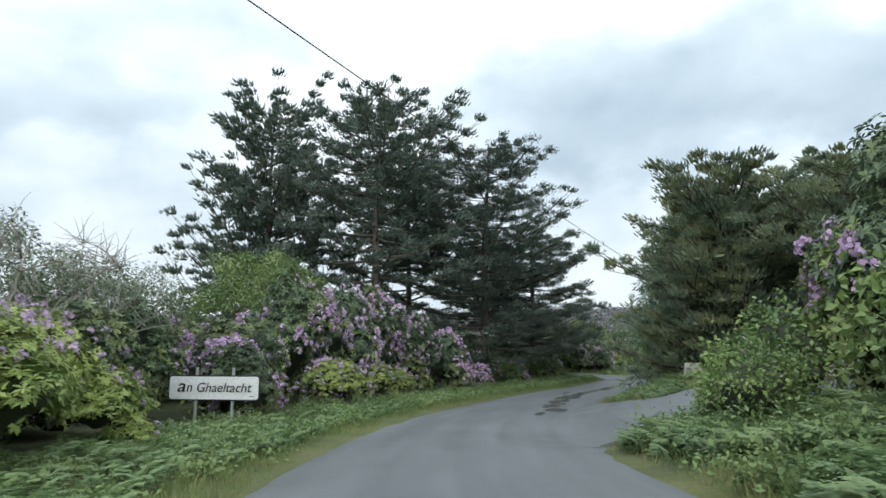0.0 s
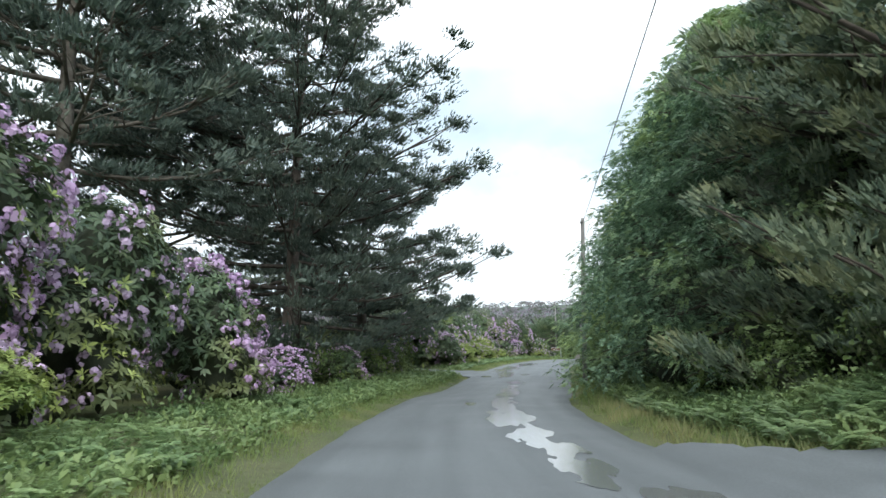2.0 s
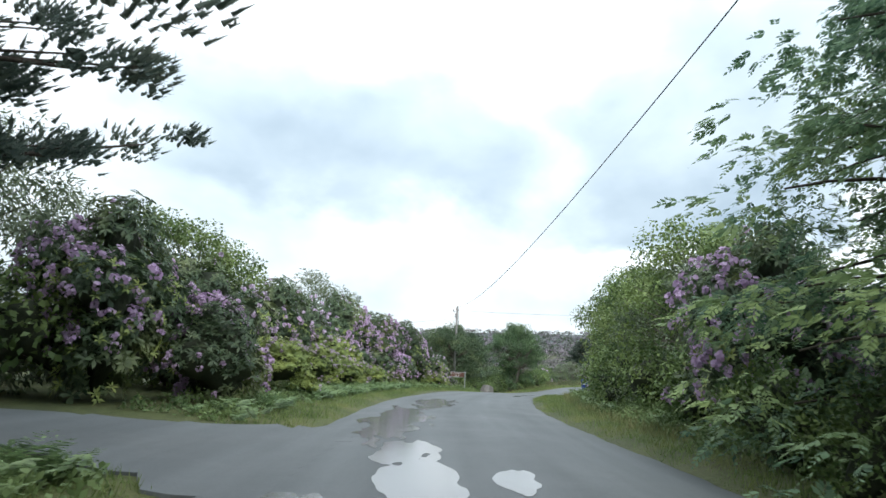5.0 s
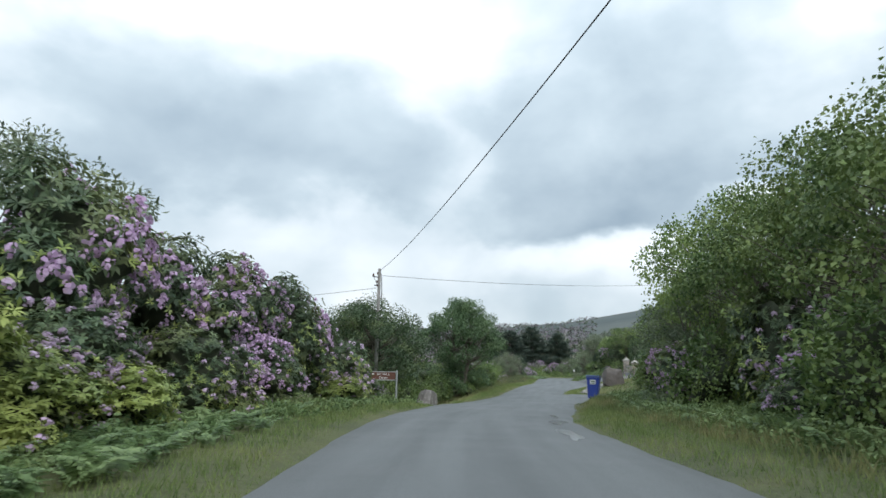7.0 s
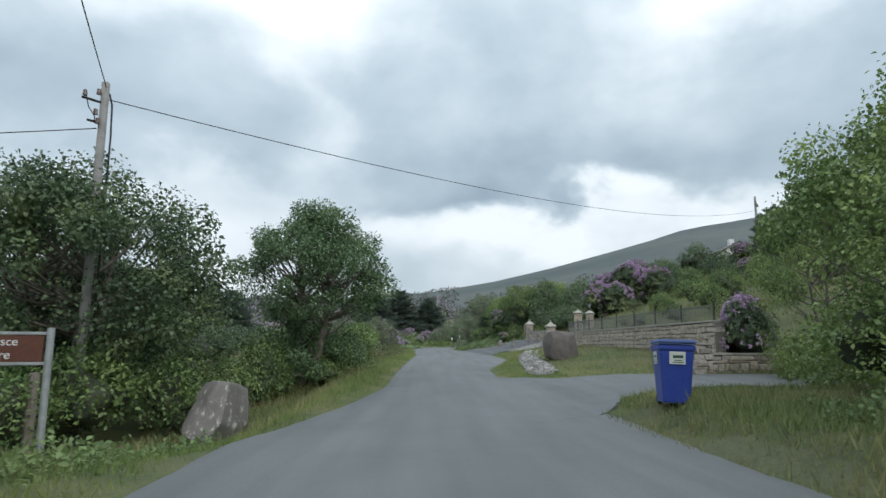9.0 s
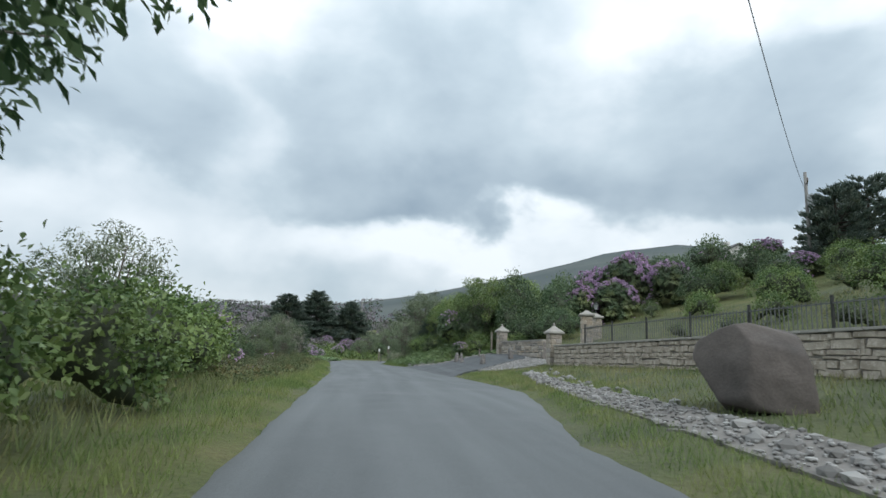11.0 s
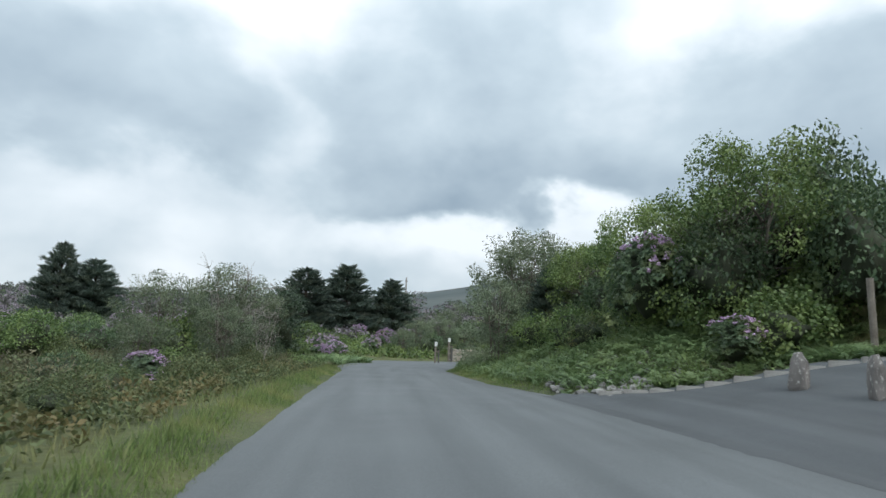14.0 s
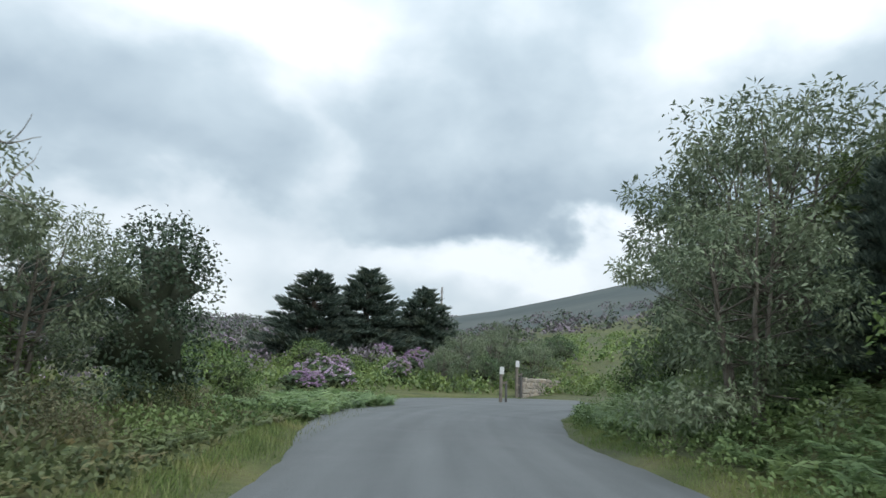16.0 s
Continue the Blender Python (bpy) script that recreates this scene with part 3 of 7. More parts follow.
def apron(name, label, outline, mat, lift=0.03, cell=0.25):
    """A paved patch that follows the ground, from its outline in s and d, with a skirt round it."""
    pts = spline([(*p, 0) for p in outline + outline[:1]], 0.4)[:, :2]
    APRONS.append(pts)
    lo, hi = pts.min(0), pts.max(0)
    ia, ib = int((hi[0] - lo[0]) / cell) + 1, int((hi[1] - lo[1]) / cell) + 1
    gi, gj = np.meshgrid(np.arange(ia), np.arange(ib), indexing="ij")
    q = np.stack([lo[0] + (gi + 0.5) * cell, lo[1] + (gj + 0.5) * cell], -1).reshape(-1, 2)
    cells = np.argwhere(in_outline(pts, q).reshape(ia, ib))
    known, at, faces = {}, [], []
    for i, j in cells:
        f = []
        for k in ((i, j), (i + 1, j), (i + 1, j + 1), (i, j + 1)):
            if k not in known:
                known[k] = len(at)
                g = lo + np.array(k) * cell
                near = pts[np.argmin(((pts - g) ** 2).sum(1))]
                at.append(near if np.linalg.norm(near - g) < cell * 0.75 else g)
            f.append(known[k])
        faces.append(f[::-1])
    at = np.array(at)
    xy = along(at[:, 0], at[:, 1])
    gz = np.maximum(land(xy[:, 0], xy[:, 1]), sheet(xy[:, 0], xy[:, 1])) + lift
    z = []
    for (s_, d_), g in zip(at, gz):
        r = float(np.interp(s_, rs, re_))
        l = float(np.interp(s_, rs, le))
        out = max(l - d_, d_ - r)
        top = road_top(s_, d_)
        z.append(top if out < -0.7 else max(g - lift + 0.02, top) if out < 0 else max(g, top - 0.12 * out))
    verts = [(x, y, h) for (x, y), h in zip(xy, z)]
    count = collections.Counter(frozenset((f[k], f[(k + 1) % 4])) for f in faces for k in range(4))
    rim, skirt, full = {}, [], list(range(len(verts)))
    for f in list(faces):
        for k in range(4):
            a, b = f[k], f[(k + 1) % 4]
            if count[frozenset((a, b))] == 1:
                for v in (a, b):
                    if v not in rim:
                        rim[v] = (len(verts), len(verts) + 1)
                        verts += [verts[v], (verts[v][0], verts[v][1], verts[v][2] - 0.22)]
                        full += [v, v]
                skirt.append([rim[b][0], rim[a][0], rim[a][1], rim[b][1]])
    full = at[full]
    me = bpy.data.meshes.new(name)
    me.from_pydata(verts, [], faces + skirt)
    lay = me.uv_layers.new(name="road")
    for lp in me.loops:
        lay.data[lp.index].uv = full[lp.vertex_index][::-1]
    me.polygons.foreach_set("use_smooth", np.r_[np.ones(len(faces), bool), np.zeros(len(skirt), bool)])
    me.update()
    return tagged(part(name, me, mat), label, "paving", kind="structure")


apron("pavement_1", "worn asphalt mouth of a gated drive", [(12, 2.0), (20, 2.0), (27.4, 2.0), (28.4, 2.8), (28.2, 3.65), (25.9, 4.5), (24, 4.9), (21.5, 5.4), (19.8, 5.8), (18.9, 6.4), (18.4, 7.2), (17.6, 9.5), (16.5, 14), (12.5, 14), (12.6, 8), (12.6, 4.6)], "asphalt", 0.09)
apron("pavement_2", "worn asphalt mouth of a small side drive", [(53.2, -1.0), (60.5, -1.0), (59.0, -2.4), (57.8, -5), (57.5, -11), (54.8, -11), (54.9, -4.5), (54.2, -2.6)], "asphalt")
apron("pavement_3", "asphalt drive leading past a blue bin", [(100, 2.0), (106, 1.9), (112.4, 1.8), (112.6, 2.7), (110.6, 4.3), (110.4, 6.4), (110.1, 8.6), (109.4, 14), (105.6, 14), (106.0, 8.4), (104.6, 5.2), (102.4, 4.1)], "asphalt", 0.06)
apron("pavement_4", "dark newer asphalt apron before a stone gateway", [(143.0, 4.8), (157.6, 4.0), (157.2, 5.2), (155.5, 8), (154.5, 9.6), (150, 10.4), (146.5, 10), (145.2, 7)], "asphalt_new", 0.09)
apron("pavement_5", "asphalt bay where the road bends", [(183, 2.6), (192, 2.6), (200, 2.8), (200, -4.5), (194, -5.2), (188, -4.2)], "asphalt", 0.05)
apron("gravel_drive", "pale grey gravel drive between stone gate pillars", [(145.6, 6.6), (147.4, 9.4), (149.0, 10.6), (149.4, 12.6), (146.4, 13.4), (143.6, 12.2), (142.9, 10.4), (141.8, 8.8), (143.2, 7.2)], "gravel", 0.05)
apron("gravel_path", "whitish strip of loose gravel in the grass", [(112.4, 4.3), (114.2, 4.2), (119.6, 4.7), (126, 5.3), (133.5, 6.5), (137.8, 7.3), (136.5, 7.6), (129, 6.5), (121.4, 5.9), (115.6, 5.5), (112.6, 4.9)], "gravel", 0.035, 0.3)
apron("gravel_patch", "patch of loose grey rubble in the grass", [(114.5, 10.2), (118.5, 10.4), (119.2, 12.0), (116.0, 12.6), (113.8, 11.6)], "gravel", 0.05, 0.3)


def water_patch(label, spots, seed, cell=0.07):
    """Thin water lying in the hollows of the road: what a ragged field over s and d leaves under water. spots: (s, d, length, width)."""
    spots = np.array(spots, float)
    lo, hi = (spots[:, :2] - spots[:, 2:] * 0.75).min(0), (spots[:, :2] + spots[:, 2:] * 0.75).max(0)
    cs = cell * 2.2
    S, D = np.meshgrid(np.arange(lo[0], hi[0] + cs, cs), np.arange(lo[1], hi[1] + cell, cell), indexing="ij")
    f = np.full(S.shape, -1.0)
    for s0, d0, ls, ld in spots:
        f = np.maximum(f, 1 - ((S - s0) / (ls / 2)) ** 2 - ((D - d0) / (ld / 2)) ** 2)
    rag = np.array([noise.fractal(Vector((x * 0.9 + seed, y * 3.6, seed * 0.37)), 0.9, 2.1, 5) for x, y in zip(S.ravel(), D.ravel())]).reshape(S.shape)
    f = f + rag * 1.3 - 0.12
    verts, faces, known = [], [], {}

    def vert(i, j, k=0, m=0):
        """A mesh point of the grid, or where the water's edge cuts the side between two of them."""
        key = (i, j, k, m)
        if key not in known:
            u = f[i, j] / (f[i, j] - f[i + k, j + m]) if k or m else 0.0
            s_, d_ = S[i, j] + u * k * cs, D[i, j] + u * m * cell
            known[key] = len(verts)
            verts.append((*along(s_, d_), road_top(s_, d_) + 0.004))
        return known[key]

    for i in range(S.shape[0] - 1):
        for j in range(S.shape[1] - 1):
            ring = [(i, j), (i + 1, j), (i + 1, j + 1), (i, j + 1)]
            wet = [f[q] > 0 for q in ring]
            if not any(wet):
                continue
            poly = []
            for a in range(4):
                p, q = ring[a], ring[(a + 1) % 4]
                if wet[a]:
                    poly.append(vert(*p))
                if wet[a] != wet[(a + 1) % 4]:
                    g, h = (p, q) if p < q else (q, p)
                    poly.append(vert(*g, h[0] - g[0], h[1] - g[1]))
            if len(set(poly)) > 2:
                faces.append(poly[::-1])
    # every connected pool is a puddle of its own
    root = list(range(len(verts)))

    def find(v):
        while root[v] != v:
            root[v] = root[root[v]]
            v = root[v]
        return v

    for poly in faces:
        for v in poly[1:]:
            root[find(v)] = find(poly[0])
    pools = collections.defaultdict(list)
    for poly in faces:
        pools[find(poly[0])].append(poly)
    for pool in pools.values():
        if len(pool) < 12:
            continue
        ids = sorted({v for poly in pool for v in poly})
        at = {v: k for k, v in enumerate(ids)}
        co = np.array([verts[v] for v in ids])
        c = co.mean(0)
        me = bpy.data.meshes.new("puddle")
        me.from_pydata((co - c).tolist(), [], [[at[v] for v in poly] for poly in pool])
        me.polygons.foreach_set("use_smooth", np.ones(len(me.polygons), bool))
        ob = part("puddle", me, "water")
        ob.location = c
        tagged(ob, label, "puddle", "puddles on the road")


water_patch("long ragged strip of rain water in a wheel track", [(22.6, 2.15, 2.2, 0.3), (25.0, 2.45, 2.6, 0.8), (27.4, 1.95, 3.4, 0.65), (30.0, 1.65, 4.0, 0.85), (32.6, 1.6, 4.4, 0.9), (35.6, 1.55, 4.4, 0.75), (38.4, 1.45, 4.0, 0.6), (41.2, 1.35, 3.4, 0.6), (43.8, 1.05, 3.0, 0.6), (45.6, 1.05, 1.8, 0.5)], 1.7)
water_patch("shallow rain puddle on the asphalt", [(48.4, 1.2, 2.2, 0.95)], 4.1)
water_patch("small rain puddle on the asphalt", [(36.7, 0.6, 1.3, 0.4)], 5.6)
water_patch("shallow rain puddle on the asphalt", [(54.4, 0.25, 5.2, 0.75), (52.4, 0.3, 1.6, 0.5), (56.8, 0.0, 2.6, 0.8)], 6.3)
water_patch("small rain puddle on the asphalt", [(53.3, -0.7, 1.3, 0.6)], 7.7)
water_patch("small rain puddle on the asphalt", [(55.0, 1.3, 1.3, 0.55)], 8.2)
water_patch("broad thin film of water over worn asphalt", [(59.6, -0.4, 4.4, 0.9), (63.4, -0.3, 5.0, 1.3), (68.8, 0.0, 6.0, 1.2), (61.5, -1.0, 2.0, 0.4)], 9.4)
water_patch("thin line of water along the road edge", [(80.6, 2.35, 2.6, 0.35), (83.8, 2.45, 2.4, 0.25), (87.0, 2.6, 2.0, 0.2)], 3.3)

# ---- plants: builders ----


def lobe_points(rng, lobes, n, low=-0.35, squash=1.0):
    """Points and normals on the outside of a heap of balls (centre, radius)."""
    c = np.array([l[0] for l in lobes], float)
    r = np.array([l[1] for l in lobes], float)
    pick = rng.choice(len(r), size=int(n * 2.2), p=r ** 2 / (r ** 2).sum())
    u = random_units(rng, len(pick))
    u = u[(u[:, 2] > low)]
    pick = pick[:len(u)]
    bumpy = 1 + 0.10 * np.sin(u[:, 0] * 5 + pick) * np.sin(u[:, 1] * 6 + pick * 2) + rng.normal(0, 0.05, len(u))
    P = c[pick] + u * (r[pick] * bumpy)[:, None] * np.array([1, 1, squash])
    keep = P[:, 2] > 0.02
    for k in range(len(r)):
        inside = np.linalg.norm((P - c[k]) / np.array([1, 1, squash]), axis=1) < r[k] * 0.86
        keep &= ~(inside & (pick != k))
    P, u = P[keep][:n], u[keep][:n]
    return P, u


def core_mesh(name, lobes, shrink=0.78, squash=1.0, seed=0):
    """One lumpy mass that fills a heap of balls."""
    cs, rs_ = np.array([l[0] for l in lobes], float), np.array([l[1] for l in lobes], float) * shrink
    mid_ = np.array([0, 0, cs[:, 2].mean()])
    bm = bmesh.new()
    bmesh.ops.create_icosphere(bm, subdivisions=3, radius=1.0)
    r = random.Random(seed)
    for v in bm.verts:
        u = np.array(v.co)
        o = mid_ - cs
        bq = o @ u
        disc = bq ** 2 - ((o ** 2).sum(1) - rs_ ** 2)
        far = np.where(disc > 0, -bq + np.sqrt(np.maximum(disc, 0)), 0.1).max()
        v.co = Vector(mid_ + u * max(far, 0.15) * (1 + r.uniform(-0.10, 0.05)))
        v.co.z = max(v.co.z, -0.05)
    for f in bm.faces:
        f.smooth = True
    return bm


def rosettes(rng, P, N, count, L, W, droop=0.25, rise=0.35):
    n = len(P)
    az = rng.uniform(0, 2 * np.pi, (n, 1)) + np.linspace(0, 2 * np.pi, count, endpoint=False)[None] + rng.normal(0, 0.25, (n, count))
    ref = np.where(np.abs(N[:, 2:3]) > 0.9, np.array([[1.0, 0, 0]]), np.array([[0, 0, 1.0]]))
    a = unit(np.cross(N, ref))
    b = np.cross(N, a)
    out = np.cos(az)[..., None] * a[:, None] + np.sin(az)[..., None] * b[:, None]
    A = unit(out + rise * N[:, None] - np.array([0, 0, droop]))
    Nn = unit(N[:, None] + 0.5 * out * rng.normal(0, 0.5, (n, count, 1)) + np.array([0, 0, 0.4]))
    PP = np.repeat(P[:, None], count, 1)
    ln = L * rng.uniform(0.7, 1.25, (n, count))
    return leaf_quads(PP.reshape(-1, 3), A.reshape(-1, 3), Nn.reshape(-1, 3), ln.ravel(), (ln * W / L).ravel())


def loose_leaves(rng, P, N, L, W, spread=0.9, hang=0.3):
    A = unit(random_units(rng, len(P)) * spread + N * 0.6 - np.array([0, 0, hang]))
    Nn = unit(N * 0.7 + random_units(rng, len(P)) * 0.8 + np.array([0, 0, 0.5]))
    ln = L * rng.uniform(0.6, 1.35, len(P))
    return leaf_quads(P, A, Nn, ln, ln * W / L)


def heap(rng, w, d, h, n, rmin=0.28, rmax=0.45):
    """Balls heaped into a shrub of that width, depth and height."""
    lobes = []
    for i in range(n):
        a = rng.uniform(0, 2 * math.pi)
        q = math.sqrt(rng.uniform(0, 1))
        r = rng.uniform(rmin, rmax) * min(w, d, h * 1.2) * (0.75 if q > 0.6 else 1.0)
        x, y = math.cos(a) * q * (w / 2 - r * 0.8), math.sin(a) * q * (d / 2 - r * 0.8)
        top = (h - r) * (1 - 0.45 * q * q)
        z = top if i % 2 else rng.uniform(r * 0.5, max(r * 0.6, top))
        lobes.append(((x, y, z), r))
    lobes.append(((0, 0, h * 0.45), min(w, d) * 0.36))
    return lobes


def florets(rng, P, N, per, r, size):
    """Round flower heads: six-sided florets all over small balls at P."""
    n = len(P)
    u = unit(random_units(rng, n * per).reshape(n, per, 3) + 0.75 * N[:, None])
    rad = r * rng.uniform(0.75, 1.25, (n, 1, 1))
    c = P[:, None] + u * rad * rng.uniform(0.8, 1.1, (n, per, 1))
    f = unit(u + 0.35 * rng.normal(size=u.shape))
    ref = unit(rng.normal(size=u.shape))
    a = unit(np.cross(f, ref))
    b = np.cross(f, a)
    ang = np.arange(6) * math.pi / 3
    sz = size * rng.uniform(0.75, 1.2, (n, per, 1, 1))
    wave = np.where(np.arange(6) % 2, 0.82, 1.0)[None, None, :, None]
    ring = (np.cos(ang)[:, None] * a[:, :, None] + np.sin(ang)[:, None] * b[:, :, None]) * wave
    dish = f[:, :, None] * (0.28 * (np.arange(6) % 2))[:, None]
    return (c[:, :, None] + (ring + dish) * sz).reshape(-1, 6, 3)


def rhododendron(seed, w, d, h, leaves, trusses, leaf="rhodo_leaf", bloom="blossom", fresh=0, big=1.0, gather=0.0):
    rng = np.random.default_rng(seed)
    lobes = heap(rng, w, d, h, 13, 0.18, 0.32)
    ob = thing("rhododendron", Matrix(), "sprawling rhododendron in mauve flower over dark leaves", "shrub")
    # solid core whose dark colour paints the shade inside the bush
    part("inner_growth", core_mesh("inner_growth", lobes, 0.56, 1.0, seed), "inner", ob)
    P, N = lobe_points(rng, lobes, leaves)
    deep = rng.uniform(-0.06, 0.30, (len(P), 1))
    lean = unit(N + 0.45 * random_units(rng, len(P)) + [0, 0, 0.5])
    part("foliage", poly_mesh("foliage", rosettes(rng, P - N * deep, lean, 6, 0.155 * big, 0.056 * big, 0.35)), leaf, ob)
    if fresh:
        P, N = lobe_points(rng, lobes, fresh)
        low = P[:, 2] < h * 0.62
        P, N = P[low], N[low]
        part("fresh_foliage", poly_mesh("fresh_foliage", rosettes(rng, P + N * 0.05, unit(N + 0.4 * random_units(rng, len(P)) + [0, 0, 0.6]), 6, 0.12, 0.042, 0.1)), "rhodo_fresh", ob)
    P, N = lobe_points(rng, lobes, trusses * 3)
    # flowers sit in drifts, mostly high and outside
    drift = np.sin(P[:, 0] * 1.9 + seed) + np.sin(P[:, 1] * 2.3 + seed * 2) + np.sin(P[:, 2] * 2.1 + seed) + 2.2 * (P[:, 2] / h - 0.55) + rng.normal(0, 0.5, len(P)) - gather * np.linalg.norm(P - P[np.argmax(P[:, 2])], axis=1)
    keep = np.argsort(-drift)[:trusses]
    P, N = P[keep] + N[keep] * 0.05, unit(N[keep] + [0, 0, 0.5])
    part("blossom", poly_mesh("blossom", florets(rng, P, N, 11, 0.075 * big, 0.037 * big)), bloom, ob)
    return ob


def shrub(seed, w, d, h, n, leaf, L=0.10, W=0.05, label="dense green roadside shrub", name="shrub", lobes_n=10, spiky=0.0, core=0.5, bark="bark"):
    rng = np.random.default_rng(seed)
    lobes = heap(rng, w, d, h, lobes_n, 0.18, 0.32)
    ob = thing(name, Matrix(), label, "shrub")
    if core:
        # filled middle, coloured dark as the shade behind the leaves
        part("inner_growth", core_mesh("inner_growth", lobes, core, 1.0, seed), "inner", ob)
    P, N = lobe_points(rng, lobes, n)
    P = P - N * rng.uniform(0, 0.3, (len(P), 1)) + N * rng.exponential(0.08 + spiky, (len(P), 1)) * 0.6 + [0, 0, 1.0] * rng.exponential(0.05 + spiky, (len(P), 1)) * 0.5
    part("foliage", poly_mesh("foliage", loose_leaves(rng, P, N, L, W)), leaf, ob)
    return ob


def limb_path(p0, p1, rng, sag=0.0, n=7, wob=0.06):
    u = np.linspace(0, 1, n)[:, None]
    ln = np.linalg.norm(np.subtract(p1, p0))
    path = np.array(p0) * (1 - u) + np.array(p1) * u
    path += np.sin(u * np.pi) * np.array([0, 0, sag * ln]) + np.cumsum(rng.normal(0, wob * ln / n, (n, 3)), 0) * u
    return path


def broadleaf(seed, H, R, bole, n, leaf, L=0.13, W=0.07, trunk_r=0.14, stems=1, name="tree", label="leafy broadleaved tree", clumps=60, flat=0.8, gaps=0.0, skirt=0.0):
    """Trunk or several stems, limbs to many clumps, leaves on the clumps."""
    rng = np.random.default_rng(seed)
    ob = thing(name, Matrix(), label, "tree")
    centres = []
    while len(centres) < clumps:
        u = random_units(rng, 1)[0] * rng.uniform(0.35, 1.0) ** 0.5
        z = bole + (H - bole) * (0.5 + 0.5 * u[2] * 0.92)
        wide = R * (1 - 0.25 * (u[2] > 0) * u[2]) * (1 if u[2] > -0.5 else 0.8)
        if skirt and u[2] < 0 and rng.uniform() < skirt:
            z = rng.uniform(0.3, bole + 0.6)
            wide = R * 0.85
        q = np.array([u[0] * wide, u[1] * wide, z])
        if gaps and math.sin(q[0] * 1.7 + seed) + math.sin(q[2] * 1.9 + q[1]) > 2 - gaps * 2:
            continue
        centres.append(q)
    tubes = []
    for k in range(stems):
        a = 2 * math.pi * k / stems + 0.4
        foot = np.array([math.cos(a), math.sin(a), 0]) * (0.25 if stems > 1 else 0) + [0, 0, -0.15]
        top = np.array([math.cos(a) * R * 0.35 * (stems > 1), math.sin(a) * R * 0.35 * (stems > 1), H * 0.82])
        path = limb_path(foot, top, rng, 0, 10, 0.10)
        tubes.append((path, trunk_r * np.linspace(1.15, 0.22, 10)))
    part("trunk", tubes_mesh("trunk", tubes, 8), "bark", ob)
    limbs = []
    for c in centres:
        tr = tubes[rng.integers(len(tubes))][0]
        i = int(np.clip(np.searchsorted(tr[:, 2], c[2] * 0.62), 1, 8))
        limbs.append((limb_path(tr[i], c, rng, -0.05, 6, 0.12), trunk_r * 0.30 * np.linspace(1, 0.2, 6)))
    part("branchwork", tubes_mesh("branchwork", limbs, 5), "bark", ob)
    rad = rng.uniform(0.13, 0.25, len(centres)) * R
    pick = rng.integers(len(centres), size=n)
    u = random_units(rng, n)
    rr = rng.uniform(0.25, 1.0, n) ** 0.6
    P = np.array(centres)[pick] + u * (rad[pick] * rr)[:, None] * np.array([1, 1, flat])
    P[:, 2] = np.maximum(P[:, 2], 0.1)
    part("crown", poly_mesh("crown", loose_leaves(rng, P, u, L, W, 0.8, 0.45)), leaf, ob)
    return ob


def blades(rng, P, D, per, L, W, spread):
    """Tufts of thin pointed needles from P about the way D."""
    n = len(P)
    A = unit(D[:, None] + spread * random_units(rng, n * per).reshape(n, per, 3))
    side = unit(np.cross(A, random_units(rng, n * per).reshape(n, per, 3)))
    ln = L * rng.uniform(0.6, 1.2, (n, per, 1))
    b = P[:, None] + 0 * A
    return np.stack([b - side * W / 2, b + side * W / 2, b + A * ln], 2).reshape(-1, 3, 3)


def spindles(rng, P, D, L, r):
    """Stubby needle-clad shoots: three-faced cones from P along D."""
    n = len(P)
    ref = unit(rng.normal(size=(n, 3)))
    a = unit(np.cross(D, ref))
    b = np.cross(D, a)
    ln, rr = L * rng.uniform(0.6, 1.25, (n, 1)), r * rng.uniform(0.7, 1.3, (n, 1))
    mid = [P + D * ln * 0.1 + rr * (math.cos(q) * a + math.sin(q) * b) for q in (0, 2.1, 4.2)]
    tip = P + D * ln
    return np.concatenate([np.stack([mid[k], mid[(k + 1) % 3], tip], 1) for k in range(3)])


def lump_tris(rng, lumps):
    """Small flattened uneven masses of needles, one for each (centre, radius)."""
    bm = bmesh.new()
    bmesh.ops.create_icosphere(bm, subdivisions=1, radius=1.0)
    base = np.array([v.co[:] for v in bm.verts])
    tri = np.array([[v.index for v in f.verts] for f in bm.faces])
    bm.free()
    c = np.array([q[0] for q in lumps])[:, None]
    r = np.array([q[1] for q in lumps])[:, None, None]
    V = c + base[None] * r * np.array([1, 1, 0.42]) * rng.uniform(0.6, 1.15, (len(lumps), len(base), 1))
    return V[:, tri].reshape(-1, 3, 3)


